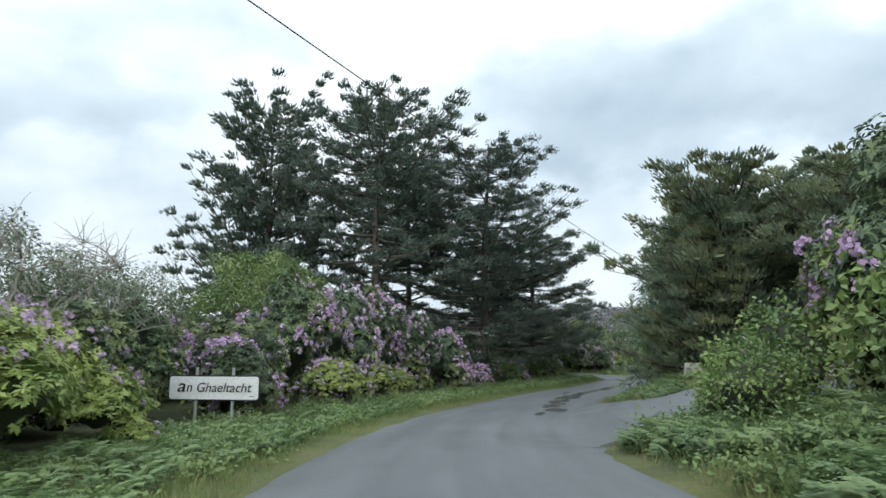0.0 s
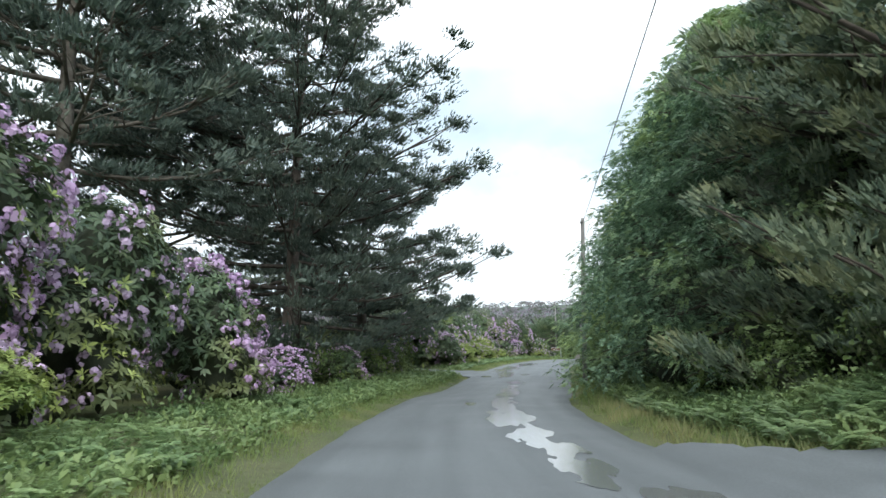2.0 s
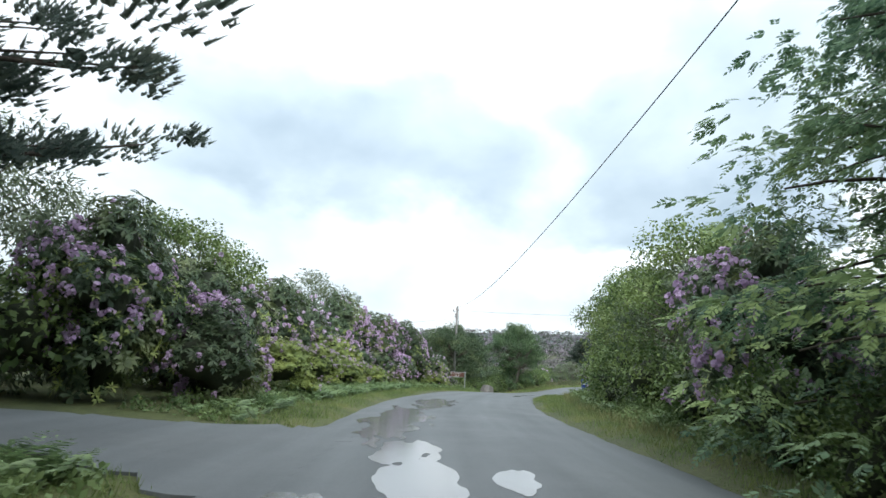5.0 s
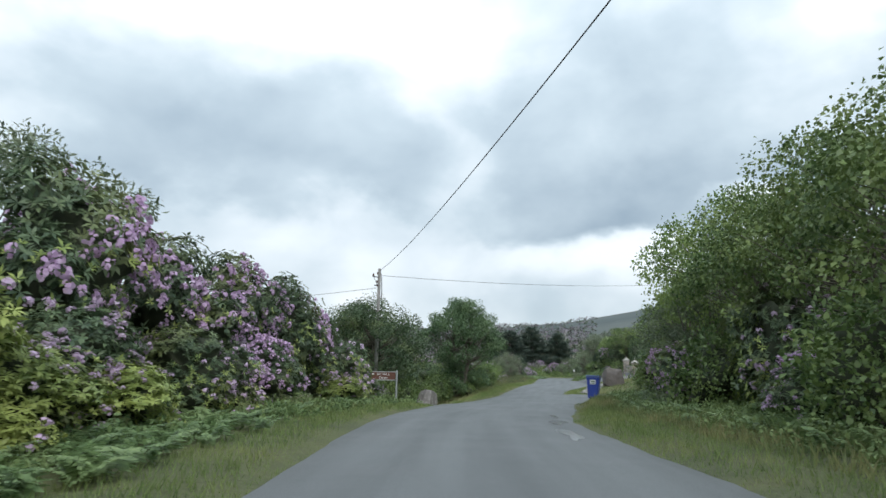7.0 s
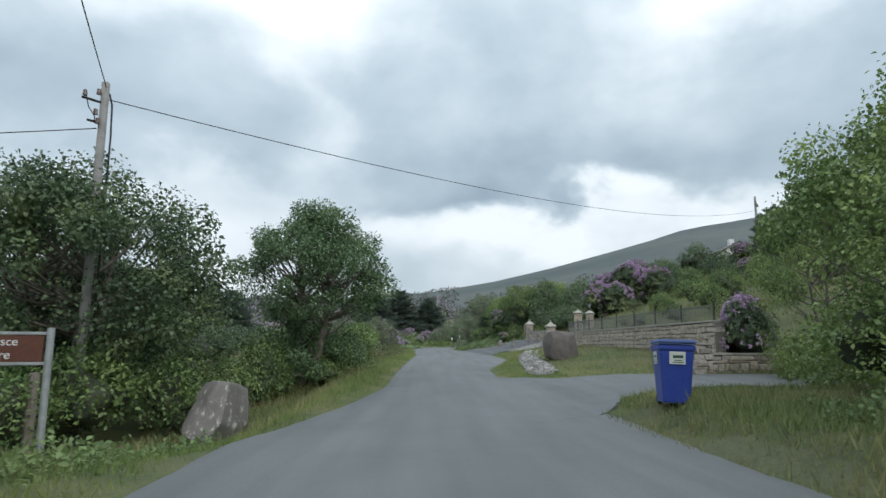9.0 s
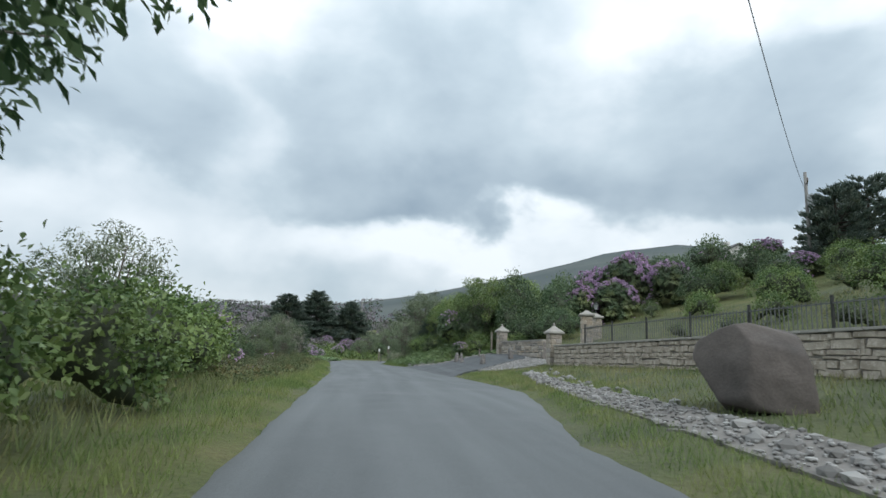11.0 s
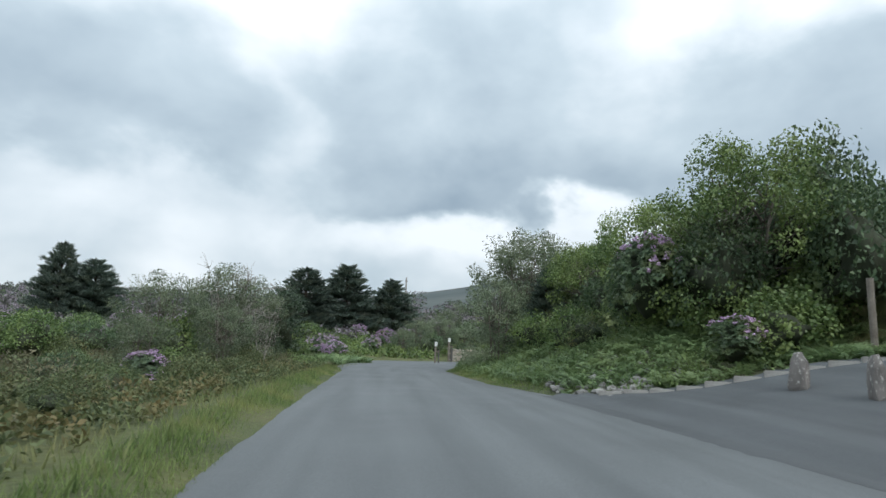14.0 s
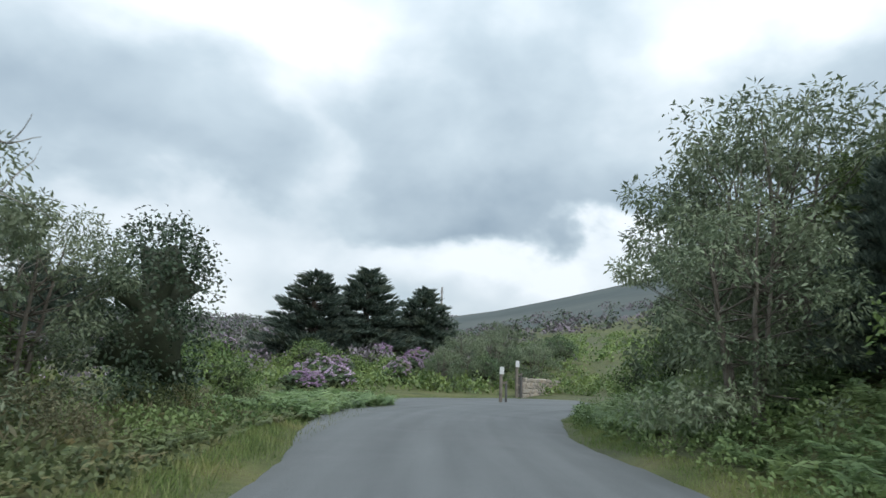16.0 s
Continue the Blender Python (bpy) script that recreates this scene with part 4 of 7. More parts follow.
def pine(seed, H, R, bare, limbs_n, tufts, leaf="pine_needle", shape="dome", name="pine_tree", label="tall dark pine with layered boughs", trunk_r=0.32, bark="bark_dark", lean=(0, 0), need=0.17, up=0.25, per=3, mass=0.6, high=1.0):
    """Trunk, long boughs in layers, flat pads of needle tufts on their outer parts."""
    rng = np.random.default_rng(seed)
    ob = thing(name, Matrix(), label, "tree")
    trunk = limb_path((0, 0, -0.3), (lean[0], lean[1], H * 0.95), rng, 0, 14, 0.05)
    part("trunk", tubes_mesh("trunk", [(trunk, trunk_r * np.linspace(1.1, 0.12, 14))], 9), bark, ob)
    arms, P, D, lumps = [], [], [], []
    for i in range(limbs_n):
        f = (i + rng.uniform(0, 0.8)) / limbs_n
        f = f ** high
        z = bare + (H * 0.97 - bare) * f
        if shape == "dome":
            ln = R * math.sqrt(max(0.02, 1 - (max(0, f - 0.25) / 0.78) ** 2)) * rng.uniform(0.6, 1.08)
        elif shape == "cone":
            ln = R * (1.02 - f) ** 0.8 * rng.uniform(0.7, 1.1) + 0.2
        else:
            ln = R * (1 - 0.6 * f) * rng.uniform(0.55, 1.1)
        a = i * 2.4 + rng.uniform(-0.5, 0.5)
        t0 = trunk[int(np.clip(z / H * 13, 0, 13))]
        p1 = np.array([t0[0] + math.cos(a) * ln, t0[1] + math.sin(a) * ln, z + ln * (up * rng.uniform(0.2, 1.4))])
        path = limb_path((t0[0], t0[1], z), p1, rng, -0.10, 8, 0.10)
        arms.append((path, np.maximum(0.012, trunk_r * 0.30 * (ln / R) * np.linspace(1, 0.15, 8))))
        pads = max(3, int(ln * 2.3))
        for j in range(pads):
            u = 0.30 + 0.72 * (j + rng.uniform(0.3, 1)) / pads if j < pads - 1 else 1.0
            c = path[int(np.clip(round(u * 7), 0, 7))] + np.array([-math.sin(a), math.cos(a), 0]) * rng.normal(0, 0.17) * ln * (1.1 - 0.55 * u)
            k = max(4, int(tufts / limbs_n / pads * ln / R * 1.5))
            rad = rng.uniform(0.36, 0.78) * (0.55 + 0.05 * R) * (0.62 + 0.38 * min(1.0, ln / R * 1.6))
            lumps.append((c, rad * mass))
            off = random_units(rng, k) * rng.uniform(0.3, 1.08, (k, 1)) * np.array([rad, rad, rad * 0.5])
            P.append(c + off)
            D.append(unit(off * np.array([0.8, 0.8, 0.5]) + np.array([math.cos(a) * 0.45, math.sin(a) * 0.45, 0.55])))
            if j % 2 == 0:
                arms.append((limb_path(path[int(np.clip(u * 5, 0, 6))], c, rng, 0, 4, 0.1), np.linspace(0.03, 0.01, 4)))
    part("branchwork", tubes_mesh("branchwork", arms, 5), bark, ob)
    P, D = np.concatenate(P), np.concatenate(D)
    shoot = np.concatenate([lump_tris(rng, lumps), spindles(rng, P, D, need * 1.4, need * 0.21)])
    part("crown", poly_mesh("crown", np.concatenate([shoot, blades(rng, P + D * need * 0.35, D, per, need * 0.85, need * 0.11, 0.8)])), leaf, ob)
    return ob


def cypress(seed, H, R, base, boughs, n, leaf="cypress", fine=1.0, name="cypress_tree", label="dense dark green cypress with drooping sprays"):
    """A dense conifer: arching boughs that droop at the tip, each a flat fan of sprays, over a core coloured dark as
    inner shade.
    """
    rng = np.random.default_rng(seed)
    ob = thing(name, Matrix(), label, "tree")
    part("trunk", tubes_mesh("trunk", [(limb_path((0, 0, -0.2), (0, 0, H * 0.9), rng, 0, 8, 0.03), 0.24 * np.linspace(1, 0.1, 8))], 8), "bark_dark", ob)
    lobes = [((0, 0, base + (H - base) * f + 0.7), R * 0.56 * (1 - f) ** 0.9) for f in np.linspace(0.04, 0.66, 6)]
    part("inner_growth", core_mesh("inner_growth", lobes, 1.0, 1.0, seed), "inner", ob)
    arms, P, out, side, long_ = [], [], [], [], []
    per = n // boughs
    for k in range(boughs):
        f = (k + rng.uniform(0, 0.9)) / boughs
        z = base + (H - base) * (1 - (1 - f) ** 1.12) * 0.97
        reach = R * (1 - f ** 2.1) * rng.uniform(0.78, 1.08) + 0.35
        a = k * 2.39996 + rng.uniform(-0.3, 0.3)
        way, lat = np.array([math.cos(a), math.sin(a), 0]), np.array([-math.sin(a), math.cos(a), 0])
        u = np.linspace(0, 1.0, 9)[:, None]
        rise, fall = reach * rng.uniform(0.12, 0.38), reach * rng.uniform(0.16, 0.46)
        path = np.array([0, 0, z]) + way * reach * u + np.array([0, 0, 1.0]) * (rise * u - fall * u ** 2.4)
        arms.append((path[:7], np.linspace(0.045, 0.012, 7)))
        # foliage in flattened clumps along the outer bough
        many = 7
        q = np.clip(np.linspace(0.42, 1.0, many) + rng.normal(0, 0.04, many), 0.3, 1.0)
        v = rng.normal(0, 0.26, many) * reach * (1.15 - 0.75 * q)
        i = np.clip(q * 8, 0, 7.999)
        i0 = i.astype(int)
        c = path[i0] + (path[i0 + 1] - path[i0]) * (i - i0)[:, None] + lat * v[:, None] - np.array([0, 0, 1.0]) * (0.3 * np.abs(v))[:, None]
        rad = rng.uniform(0.30, 0.52, many) * (0.55 + 0.45 * reach / R)
        pick = rng.integers(0, many, per)
        ball = random_units(rng, per)
        ball[:, 2] = np.abs(ball[:, 2]) * np.where(rng.uniform(0, 1, per) < 0.8, 1, -1)
        P.append(c[pick] + ball * rad[pick][:, None] * np.array([1.0, 1.0, 0.55]) * rng.uniform(0.7, 1.05, (per, 1)))
        out.append(unit(ball * np.array([1, 1, 0.5]) + way * 0.5 + 0.4 * random_units(rng, per) - np.array([0, 0, 0.30])))
        side.append(unit(np.cross(out[-1], np.array([0, 0, 1.0]) + 0.5 * random_units(rng, per))))
        long_.append(rng.uniform(0.15, 0.30, (per, 1)) * fine)
    part("branchwork", tubes_mesh("branchwork", arms, 4), "bark_dark", ob)
    P, out, side, ln = np.concatenate(P), np.concatenate(out), np.concatenate(side), np.concatenate(long_)
    flat_n, quads = unit(np.cross(side, out)), []
    for k, u in enumerate((0.1, 0.32, 0.54, 0.76, 0.95)):
        root = P + out * ln * u - np.array([0, 0, 0.40]) * ln * u * u
        for sgn in ((1, -1) if k < 4 else (0,)):
            A = unit(out * 0.8 + side * sgn * 0.75 - np.array([0, 0, 0.30]) + 0.15 * random_units(rng, len(P)))
            l2 = (ln[:, 0] * (0.52 - 0.28 * u)) * rng.uniform(0.8, 1.2, len(P))
            quads.append(leaf_quads(root, A, unit(flat_n + 0.35 * random_units(rng, len(P))), l2, l2 * 0.46, -0.1))
    part("crown", poly_mesh("crown", np.concatenate(quads)), leaf, ob)
    return ob


def dead_tree(seed, H, R, n=26, name="dead_tree", label="bare bleached dead tree with crooked branches"):
    rng = np.random.default_rng(seed)
    ob = thing(name, Matrix(), label, "tree")
    tubes = []
    stems = []
    for k in range(4):
        a = k * 1.7
        path = limb_path((0.1 * math.cos(a), 0.1 * math.sin(a), -0.1), (R * 0.5 * math.cos(a), R * 0.5 * math.sin(a), H * rng.uniform(0.75, 1.0)), rng, 0, 9, 0.18)
        stems.append(path)
        tubes.append((path, 0.042 * np.linspace(1, 0.2, 9)))
    for k in range(n):
        p = stems[k % 4]
        i = rng.integers(2, 8)
        tip = p[i] + random_units(rng, 1)[0] * np.array([1, 1, 0.6]) * R * rng.uniform(0.35, 0.8) + [0, 0, 0.3]
        path = limb_path(p[i], tip, rng, 0.05, 6, 0.25)
        tubes.append((path, 0.018 * np.linspace(1, 0.25, 6)))
        for q in range(9):
            j = rng.integers(2, 6)
            tubes.append((limb_path(path[j], path[j] + random_units(rng, 1)[0] * rng.uniform(0.25, 0.6) + [0, 0, 0.18], rng, 0, 4, 0.2), 0.008 * np.linspace(1, 0.4, 4)))
    for k in range(4):
        part("stem", tubes_mesh("stem", tubes[k:k + 1], 6), "dead_wood", ob)
    part("branchwork", tubes_mesh("branchwork", tubes[4:], 5), "dead_wood", ob)
    return ob


TEMPLATES = []


def plant(template, s, d, scale=1.0, turn=None, label="", group="", sink=0.08, xy=None, tall=1.0, wide=1.0):
    """Stands a copy of a plant on the ground."""
    p = along(s, d) if xy is None else np.array(xy, float)
    z = float(land(p[0], p[1])) - sink
    if turn is None:
        turn = (s * 37.0 + d * 91.0) % 360
    m = pose(p[0], p[1], z, 0, 0, turn) @ Matrix.Diagonal((scale * wide, scale * wide, scale * tall, 1))
    ob = copy_thing(template, m)
    return tagged(ob, label, group=group)


def drop_template(*obs):
    for ob in obs:
        for o in (*ob.children_recursive, ob):
            bpy.data.objects.remove(o)


# ---- plants: where they stand ----
rho_a = rhododendron(11, 3.4, 3.0, 3.4, 1550, 240, fresh=380)
rho_b = rhododendron(12, 3.8, 3.2, 3.1, 1500, 180, bloom="blossom_pale", fresh=480)
rho_c = rhododendron(13, 2.8, 2.8, 2.6, 1150, 300)
rho_d = rhododendron(14, 3.2, 3.0, 3.0, 1800, 60, leaf="rhodo_fresh", bloom="blossom_pale")
rho_e = rhododendron(15, 3.6, 3.2, 3.0, 950, 200, bloom="blossom_dusky", big=1.3)
rho_g = rhododendron(17, 2.6, 2.4, 3.3, 1100, 60, gather=4.0)
rho_f = rhododendron(16, 3.6, 3.2, 3.0, 560, 80, big=1.8, bloom="blossom_pale")
PALE = "rhododendron with pale fading flowers among olive leaves"
FRESH = "rhododendron with fresh yellow-green leaves and few flowers"
MAUVE = "tall rhododendron thick with mauve flower trusses"
HEDGE = "rhododendrons along the road"
for t_, s, d, k, tall in [
        (rho_d, 4.2, -4.6, 0.75, 0.85), (rho_d, 7.4, -4.7, 0.78, 0.95), (rho_d, 9.2, -5.8, 0.8, 1.0), (rho_d, 20.4, -4.6, 0.7, 0.85), (rho_d, 26.4, -4.7, 0.65, 0.75), (rho_a, 8.5, -7.6, 1.0, 1.0), (rho_b, 11.5, -6.8, 0.95, 0.95), (rho_d, 10.2, -5.0, 0.6, 0.8),
        (rho_a, 14.6, -7.4, 0.95, 0.95), (rho_c, 15.4, -5.4, 0.9, 0.9), (rho_b, 17.4, -6.2, 0.95, 1.0), (rho_a, 21.4, -6.9, 1.2, 1.2), (rho_c, 21.0, -5.2, 0.8, 0.8), (rho_b, 24.4, -6.8, 1.25, 1.3),
        (rho_a, 27.6, -6.6, 1.2, 1.3), (rho_d, 24.2, -4.9, 0.7, 0.8), (rho_b, 30.6, -6.2, 1.15, 1.2), (rho_c, 33.2, -5.4, 1.15, 1.1), (rho_a, 35.2, -6.6, 0.9, 0.9), (rho_c, 37.4, -4.8, 0.75, 0.75),
        (rho_a, 25.0, -9.4, 1.1, 1.1), (rho_b, 30.0, -9.4, 1.1, 1.1), (rho_b, 19.0, -10.0, 1.0, 1.0), (rho_d, 5.0, -9.5, 1.0, 1.0),
        (rho_a, 60.8, -6.4, 1.15, 1.1), (rho_c, 61.6, -4.7, 0.95, 0.95), (rho_b, 64.4, -6.2, 1.12, 1.12), (rho_d, 66.5, -4.4, 0.75, 0.8), (rho_b, 67.4, -6.4, 1.05, 1.08), (rho_d, 70.2, -4.5, 0.72, 0.8),
        (rho_a, 71.0, -6.6, 1.1, 1.12), (rho_d, 74.4, -5.2, 0.85, 0.9), (rho_b, 75.0, -7.2, 1.15, 1.2), (rho_a, 78.6, -6.7, 1.15, 1.18), (rho_b, 77.4, -5.4, 0.8, 0.8), (rho_a, 82.2, -6.4, 1.1, 1.1),
        (rho_b, 81.2, -5.2, 0.8, 0.8), (rho_d, 73.2, -4.4, 0.7, 0.7), (rho_d, 75.6, -4.7, 0.7, 0.7), (rho_d, 77.6, -4.6, 0.6, 0.65), (rho_a, 85.6, -6.6, 1.15, 1.14), (rho_c, 85.0, -5.0, 0.85, 0.85), (rho_a, 88.8, -6.4, 1.15, 1.12), (rho_b, 91.4, -5.8, 0.95, 1.0), (rho_b, 93.8, -5.6, 0.8, 0.8), (rho_d, 90.2, -4.6, 0.6, 0.6), (rho_b, 96.0, -5.6, 0.62, 0.6),
        (rho_b, 37.0, -7.6, 1.1, 1.0), (rho_b, 40.2, -6.4, 0.9, 0.85), (rho_c, 43.6, -5.6, 0.8, 0.75), (rho_b, 46.4, -6.6, 0.95, 0.9), (rho_b, 49.4, -5.8, 0.8, 0.75), (rho_b, 52.6, -6.6, 0.9, 0.9),
        (rho_a, 79.0, -9.6, 1.15, 1.15), (rho_b, 86.0, -9.6, 1.1, 1.1)]:
    plant(t_, s, d, k, label=MAUVE if t_ is rho_a or t_ is rho_c else PALE if t_ is rho_b else FRESH, group=HEDGE, tall=tall)
# the right-hand bank
for t_, s, d, k, tall in [(rho_a, 10.4, 8.4, 1.1, 1.35), (rho_c, 26.5, 11.0, 1.0, 1.1), (rho_a, 58.8, 6.0, 1.05, 1.12), (rho_c, 61.4, 6.2, 0.85, 0.9), (rho_b, 84.5, 8.0, 1.0, 1.1), (rho_c, 80.5, 6.6, 0.7, 0.8), (rho_a, 88.4, 6.5, 0.72, 0.9),
                          (rho_g, 156.8, 8.1, 0.62, 0.68)]:
    plant(t_, s, d, k, label=MAUVE if t_ is not rho_b else PALE, group="rhododendrons on the right bank", tall=tall)
plant(rho_c, 0, 0, 0.85, xy=(60.3, 82.9), turn=40, label=MAUVE, group="rhododendrons on the right bank", tall=1.2)
# the great flowering dome on the hill, and others up there
for s, d, k, tall in [(157.5, 21.0, 1.2, 1.0), (160.5, 19.8, 1.25, 1.0), (160.6, 23.5, 1.45, 1.15), (163.5, 21.5, 1.3, 1.15), (157.0, 25.5, 1.3, 1.0), (158.8, 18.6, 1.15, 1.0), (163.0, 25.0, 1.4, 1.15), (166, 24, 1.2, 1.0), (166, 35, 1.2, 0.8), (162, 38, 1.1, 0.8), (150, 33, 1.0, 0.7)]:
    plant(rho_e, s, d, k, label=MAUVE, group="rhododendrons on the hill", tall=tall)
# the left side farther on
for t_, s, d, k, tall in [(rho_c, 132.4, -4.9, 0.82, 1.05), (rho_a, 132.6, -7.0, 0.72, 0.75), (rho_c, 160.4, -6.2, 0.7, 0.65), (rho_c, 133.6, -3.8, 0.42, 0.4), (rho_c, 150.5, -13.5, 0.8, 0.7), (rho_c, 158.0, -14.5, 0.8, 0.7), (rho_c, 144.0, -18.0, 0.9, 0.8), (rho_c, 167.0, -14.0, 0.8, 0.7), (rho_c, 155.0, -20.0, 1.0, 0.8), (rho_e, 186.0, -6.6, 0.62, 0.62), (rho_f, 189.0, -8.0, 0.7, 0.65)]:
    plant(t_, s, d, k, label=MAUVE if t_ is not rho_b else PALE, group="rhododendrons on the heath", tall=tall)
for x, y, k in [(121, 150.5, 0.75), (126, 153.5, 0.8), (130.5, 152.0, 0.75), (134.5, 154, 0.8), (139, 156.5, 0.9), (143.7, 165, 0.9), (148, 160, 0.9), (112, 172, 1.0), (118, 186, 1.1), (106, 178, 1.0), (128, 190, 1.1), (98, 170, 0.9), (152, 152, 0.9)]:
    plant(rho_e if k > 0.78 else rho_f, 0, 0, k, xy=(x, y), turn=(x * 31) % 360, label=PALE, group="rhododendrons beyond the bend", tall=0.8)
rq = random.Random(8)
for i in range(22):
    a, r = radians(rq.uniform(14, 47)), rq.uniform(60, 150)
    plant(rho_f, 0, 0, rq.uniform(0.9, 1.4), rq.uniform(0, 360), xy=(80 + math.sin(a) * r, 112 + math.cos(a) * r), label=PALE, group="rhododendrons on the moor", tall=0.75)
plant(rho_b, 138.6, -6.8, 0.85, 200, label=PALE, group="rhododendrons on the heath", tall=1.0)
plant(rho_g, 161.2, 7.9, 1.0, 50, label="tall dark rhododendron with one mauve flower clump", group="rhododendrons on the right bank")
plant(rho_c, 176.5, -13.4, 1.2, 70, label=MAUVE, group="rhododendrons on the heath", tall=0.8, sink=0.3)
drop_template(rho_a, rho_b, rho_c, rho_d, rho_e, rho_f, rho_g)

# great pines on the left
pine_a = pine(21, 18.5, 8.7, 1.6, 88, 70000, mass=0.29, need=0.15, lean=(0.6, 0.5))
pine_b = pine(22, 20.0, 8.4, 6.0, 78, 30000, need=0.22, mass=0.36, trunk_r=0.38, bark="bark", label="tall pine with pale bare lower trunk", shape="dome", up=0.40, high=0.72)
pine_f = pine(28, 18.5, 8.2, 0.8, 96, 26000, need=0.30, mass=0.45, label="dark fan-shaped conifer with upswept boughs", shape="fan", up=0.85)
pine_c = pine(23, 13.0, 6.4, 2.2, 65, 47000, mass=0.26, need=0.14, label="broad dark pine reaching over the road")
pine_d = pine(24, 9.0, 4.8, 0.4, 88, 32000, need=0.165, mass=0.42, leaf="pine_brown", label="bushy pine with brown young cones", up=0.35)
plant(pine_a, 43.0, -7.6, 1.0, 20)
plant(pine_b, 37.4, -12.4, 0.98, 70)
plant(pine_f, 36.0, -20.6, 1.0, 200)
plant(pine_c, 52.6, -7.4, 0.98, 140)
plant(pine_b, 48.0, -17.0, 0.9, 300, label="tall pine standing behind the hedge")
plant(pine_b, 56.0, -14.0, 0.6, 80, label="younger dark pine behind the roadside trees")
plant(pine_d, 27.4, 9.0, 0.95, 10)
plant(pine_d, 31.5, 9.4, 0.95, 130)
plant(pine_d, 24.5, 13.0, 0.85, 250)
plant(pine_d, 31.0, 14.5, 1.0, 30, label="dark pine behind the gate")
drop_template(pine_a, pine_b, pine_c, pine_f)
HILLP = "dark pine on the hill by the transformer pole"
pine_e = pine(27, 8.5, 3.6, 0.8, 50, 4500, label=HILLP, need=0.36, per=3)
for x, y, k in [(105.8, 87.0, 0.75), (109.2, 84.6, 0.8), (112.0, 80.0, 0.9), (108.0, 88.0, 0.6), (116, 86, 0.8)]:
    plant(pine_e, 0, 0, k, xy=(x, y), turn=x * 13 % 360, group="pines on the hill")
plant(pine_d, 19.5, 14.0, 0.62, 250, label="bushy olive pine behind the gate wall")
drop_template(pine_d, pine_e)

spruce = pine(26, 10.5, 3.6, 0.4, 110, 13000, mass=0.58, shape="cone", name="spruce_tree", label="dark conical spruce beyond the bend", up=0.10, need=0.36, per=3)
for x, y, k, w in [(147.6, 170.9, 1.05, 1.7), (141.0, 172.5, 0.95, 1.8), (154.2, 167.6, 0.90, 1.7)]:
    plant(spruce, 0, 0, k, xy=(x, y), turn=x * 7 % 360, group="spruces beyond the bend", wide=w)
plant(spruce, 0, 0, 1.36, xy=(133.5, 224.0), turn=50, label="lone dark conifer on the moor", wide=1.15)
plant(spruce, 0, 0, 1.12, xy=(138.6, 222.0), turn=140, label="windswept conifer beside a taller one", wide=1.75)
plant(spruce, 173.0, 7.8, 0.36, 10, label="young slender spruce on the bank")
drop_template(spruce)

cyp = cypress(31, 10.0, 3.9, 0.9, 150, 15000, fine=0.95)
cyp_b = cypress(32, 8.0, 3.4, 0.7, 130, 12400, fine=0.90)
cyp_c = cypress(33, 10.0, 3.6, 0.8, 60, 1020, fine=2.2)
for t_, s, d, k, tall in [(cyp, 34.0, 8.6, 1.0, 1.05), (cyp, 37.6, 8.1, 1.05, 1.08), (cyp, 41.2, 7.6, 1.0, 1.08), (cyp_b, 44.4, 7.4, 1.1, 1.22), (cyp_b, 47.8, 7.5, 1.05, 1.12), (cyp_b, 51.0, 7.4, 0.95, 1.0), (cyp_b, 54.0, 6.6, 0.98, 1.0), (cyp_c, 36.0, 13.5, 1.1, 1.05), (cyp_c, 43.0, 13.5, 1.1, 1.05), (cyp_c, 50.0, 13.5, 1.1, 0.85)]:
    plant(t_, s, d, k, group="cypresses along the road", tall=tall)
drop_template(cyp, cyp_b, cyp_c)

# broadleaved trees
syc = broadleaf(41, 7.2, 4.3, 1.2, 54000, "sycamore", 0.105, 0.082, 0.16, 3, "sycamore_tree", "rounded dark green sycamore round a telegraph pole", 130, skirt=0.35)
plant(syc, 105.0, -8.6, 0.93, 0)
plant(syc, 109.5, -10.5, 0.75, 240, label="rounded dark green sycamore behind the boulder")
ash = broadleaf(42, 7.2, 2.9, 1.4, 46000, "ash", 0.125, 0.052, 0.17, 2, "ash_tree", "feathery green ash tree beside the road", 150, skirt=0.45)
plant(ash, 113.2, -4.2, 1.0, 75)
hazel = broadleaf(43, 6.6, 3.5, 0.6, 21000, "hazel", 0.105, 0.078, 0.09, 4, "hazel_tree", "bushy bright green hazel on the verge", 110, skirt=0.7)
for s, d, k, tall in [(72.0, 8.6, 0.85, 0.9), (77.5, 8.6, 0.95, 1.02), (83.0, 9.8, 1.0, 1.1), (86.6, 9.2, 0.95, 1.05), (90.4, 9.0, 1.0, 1.2), (94.0, 9.6, 0.9, 0.95), (96.8, 9.4, 0.95, 0.82), (99.6, 11.0, 0.95, 1.12), (101.8, 10.6, 0.92, 1.05), (108.6, 13.0, 0.62, 1.75), (112.0, 19.5, 0.85, 1.35), (105.0, 16.5, 0.9, 0.85),
                      (170, 16, 0.9, 1.0), (171.8, 9.8, 0.72, 1.0), (174.8, 10.6, 0.8, 1.0), (178.2, 11.5, 0.85, 1.0)]:
    plant(hazel, s, d, k, group="hazels on the right bank", tall=tall)
plant(hazel, 66.6, -8.0, 0.85, 100, label="fresh green tree behind the flowering hedge")
plant(hazel, 65.4, 8.0, 0.85, 30, label="bright green hazel beside the road", tall=1.05)
plant(hazel, 24.5, -10.6, 1.0, 190, label="fresh green tree behind the flowering hedge")
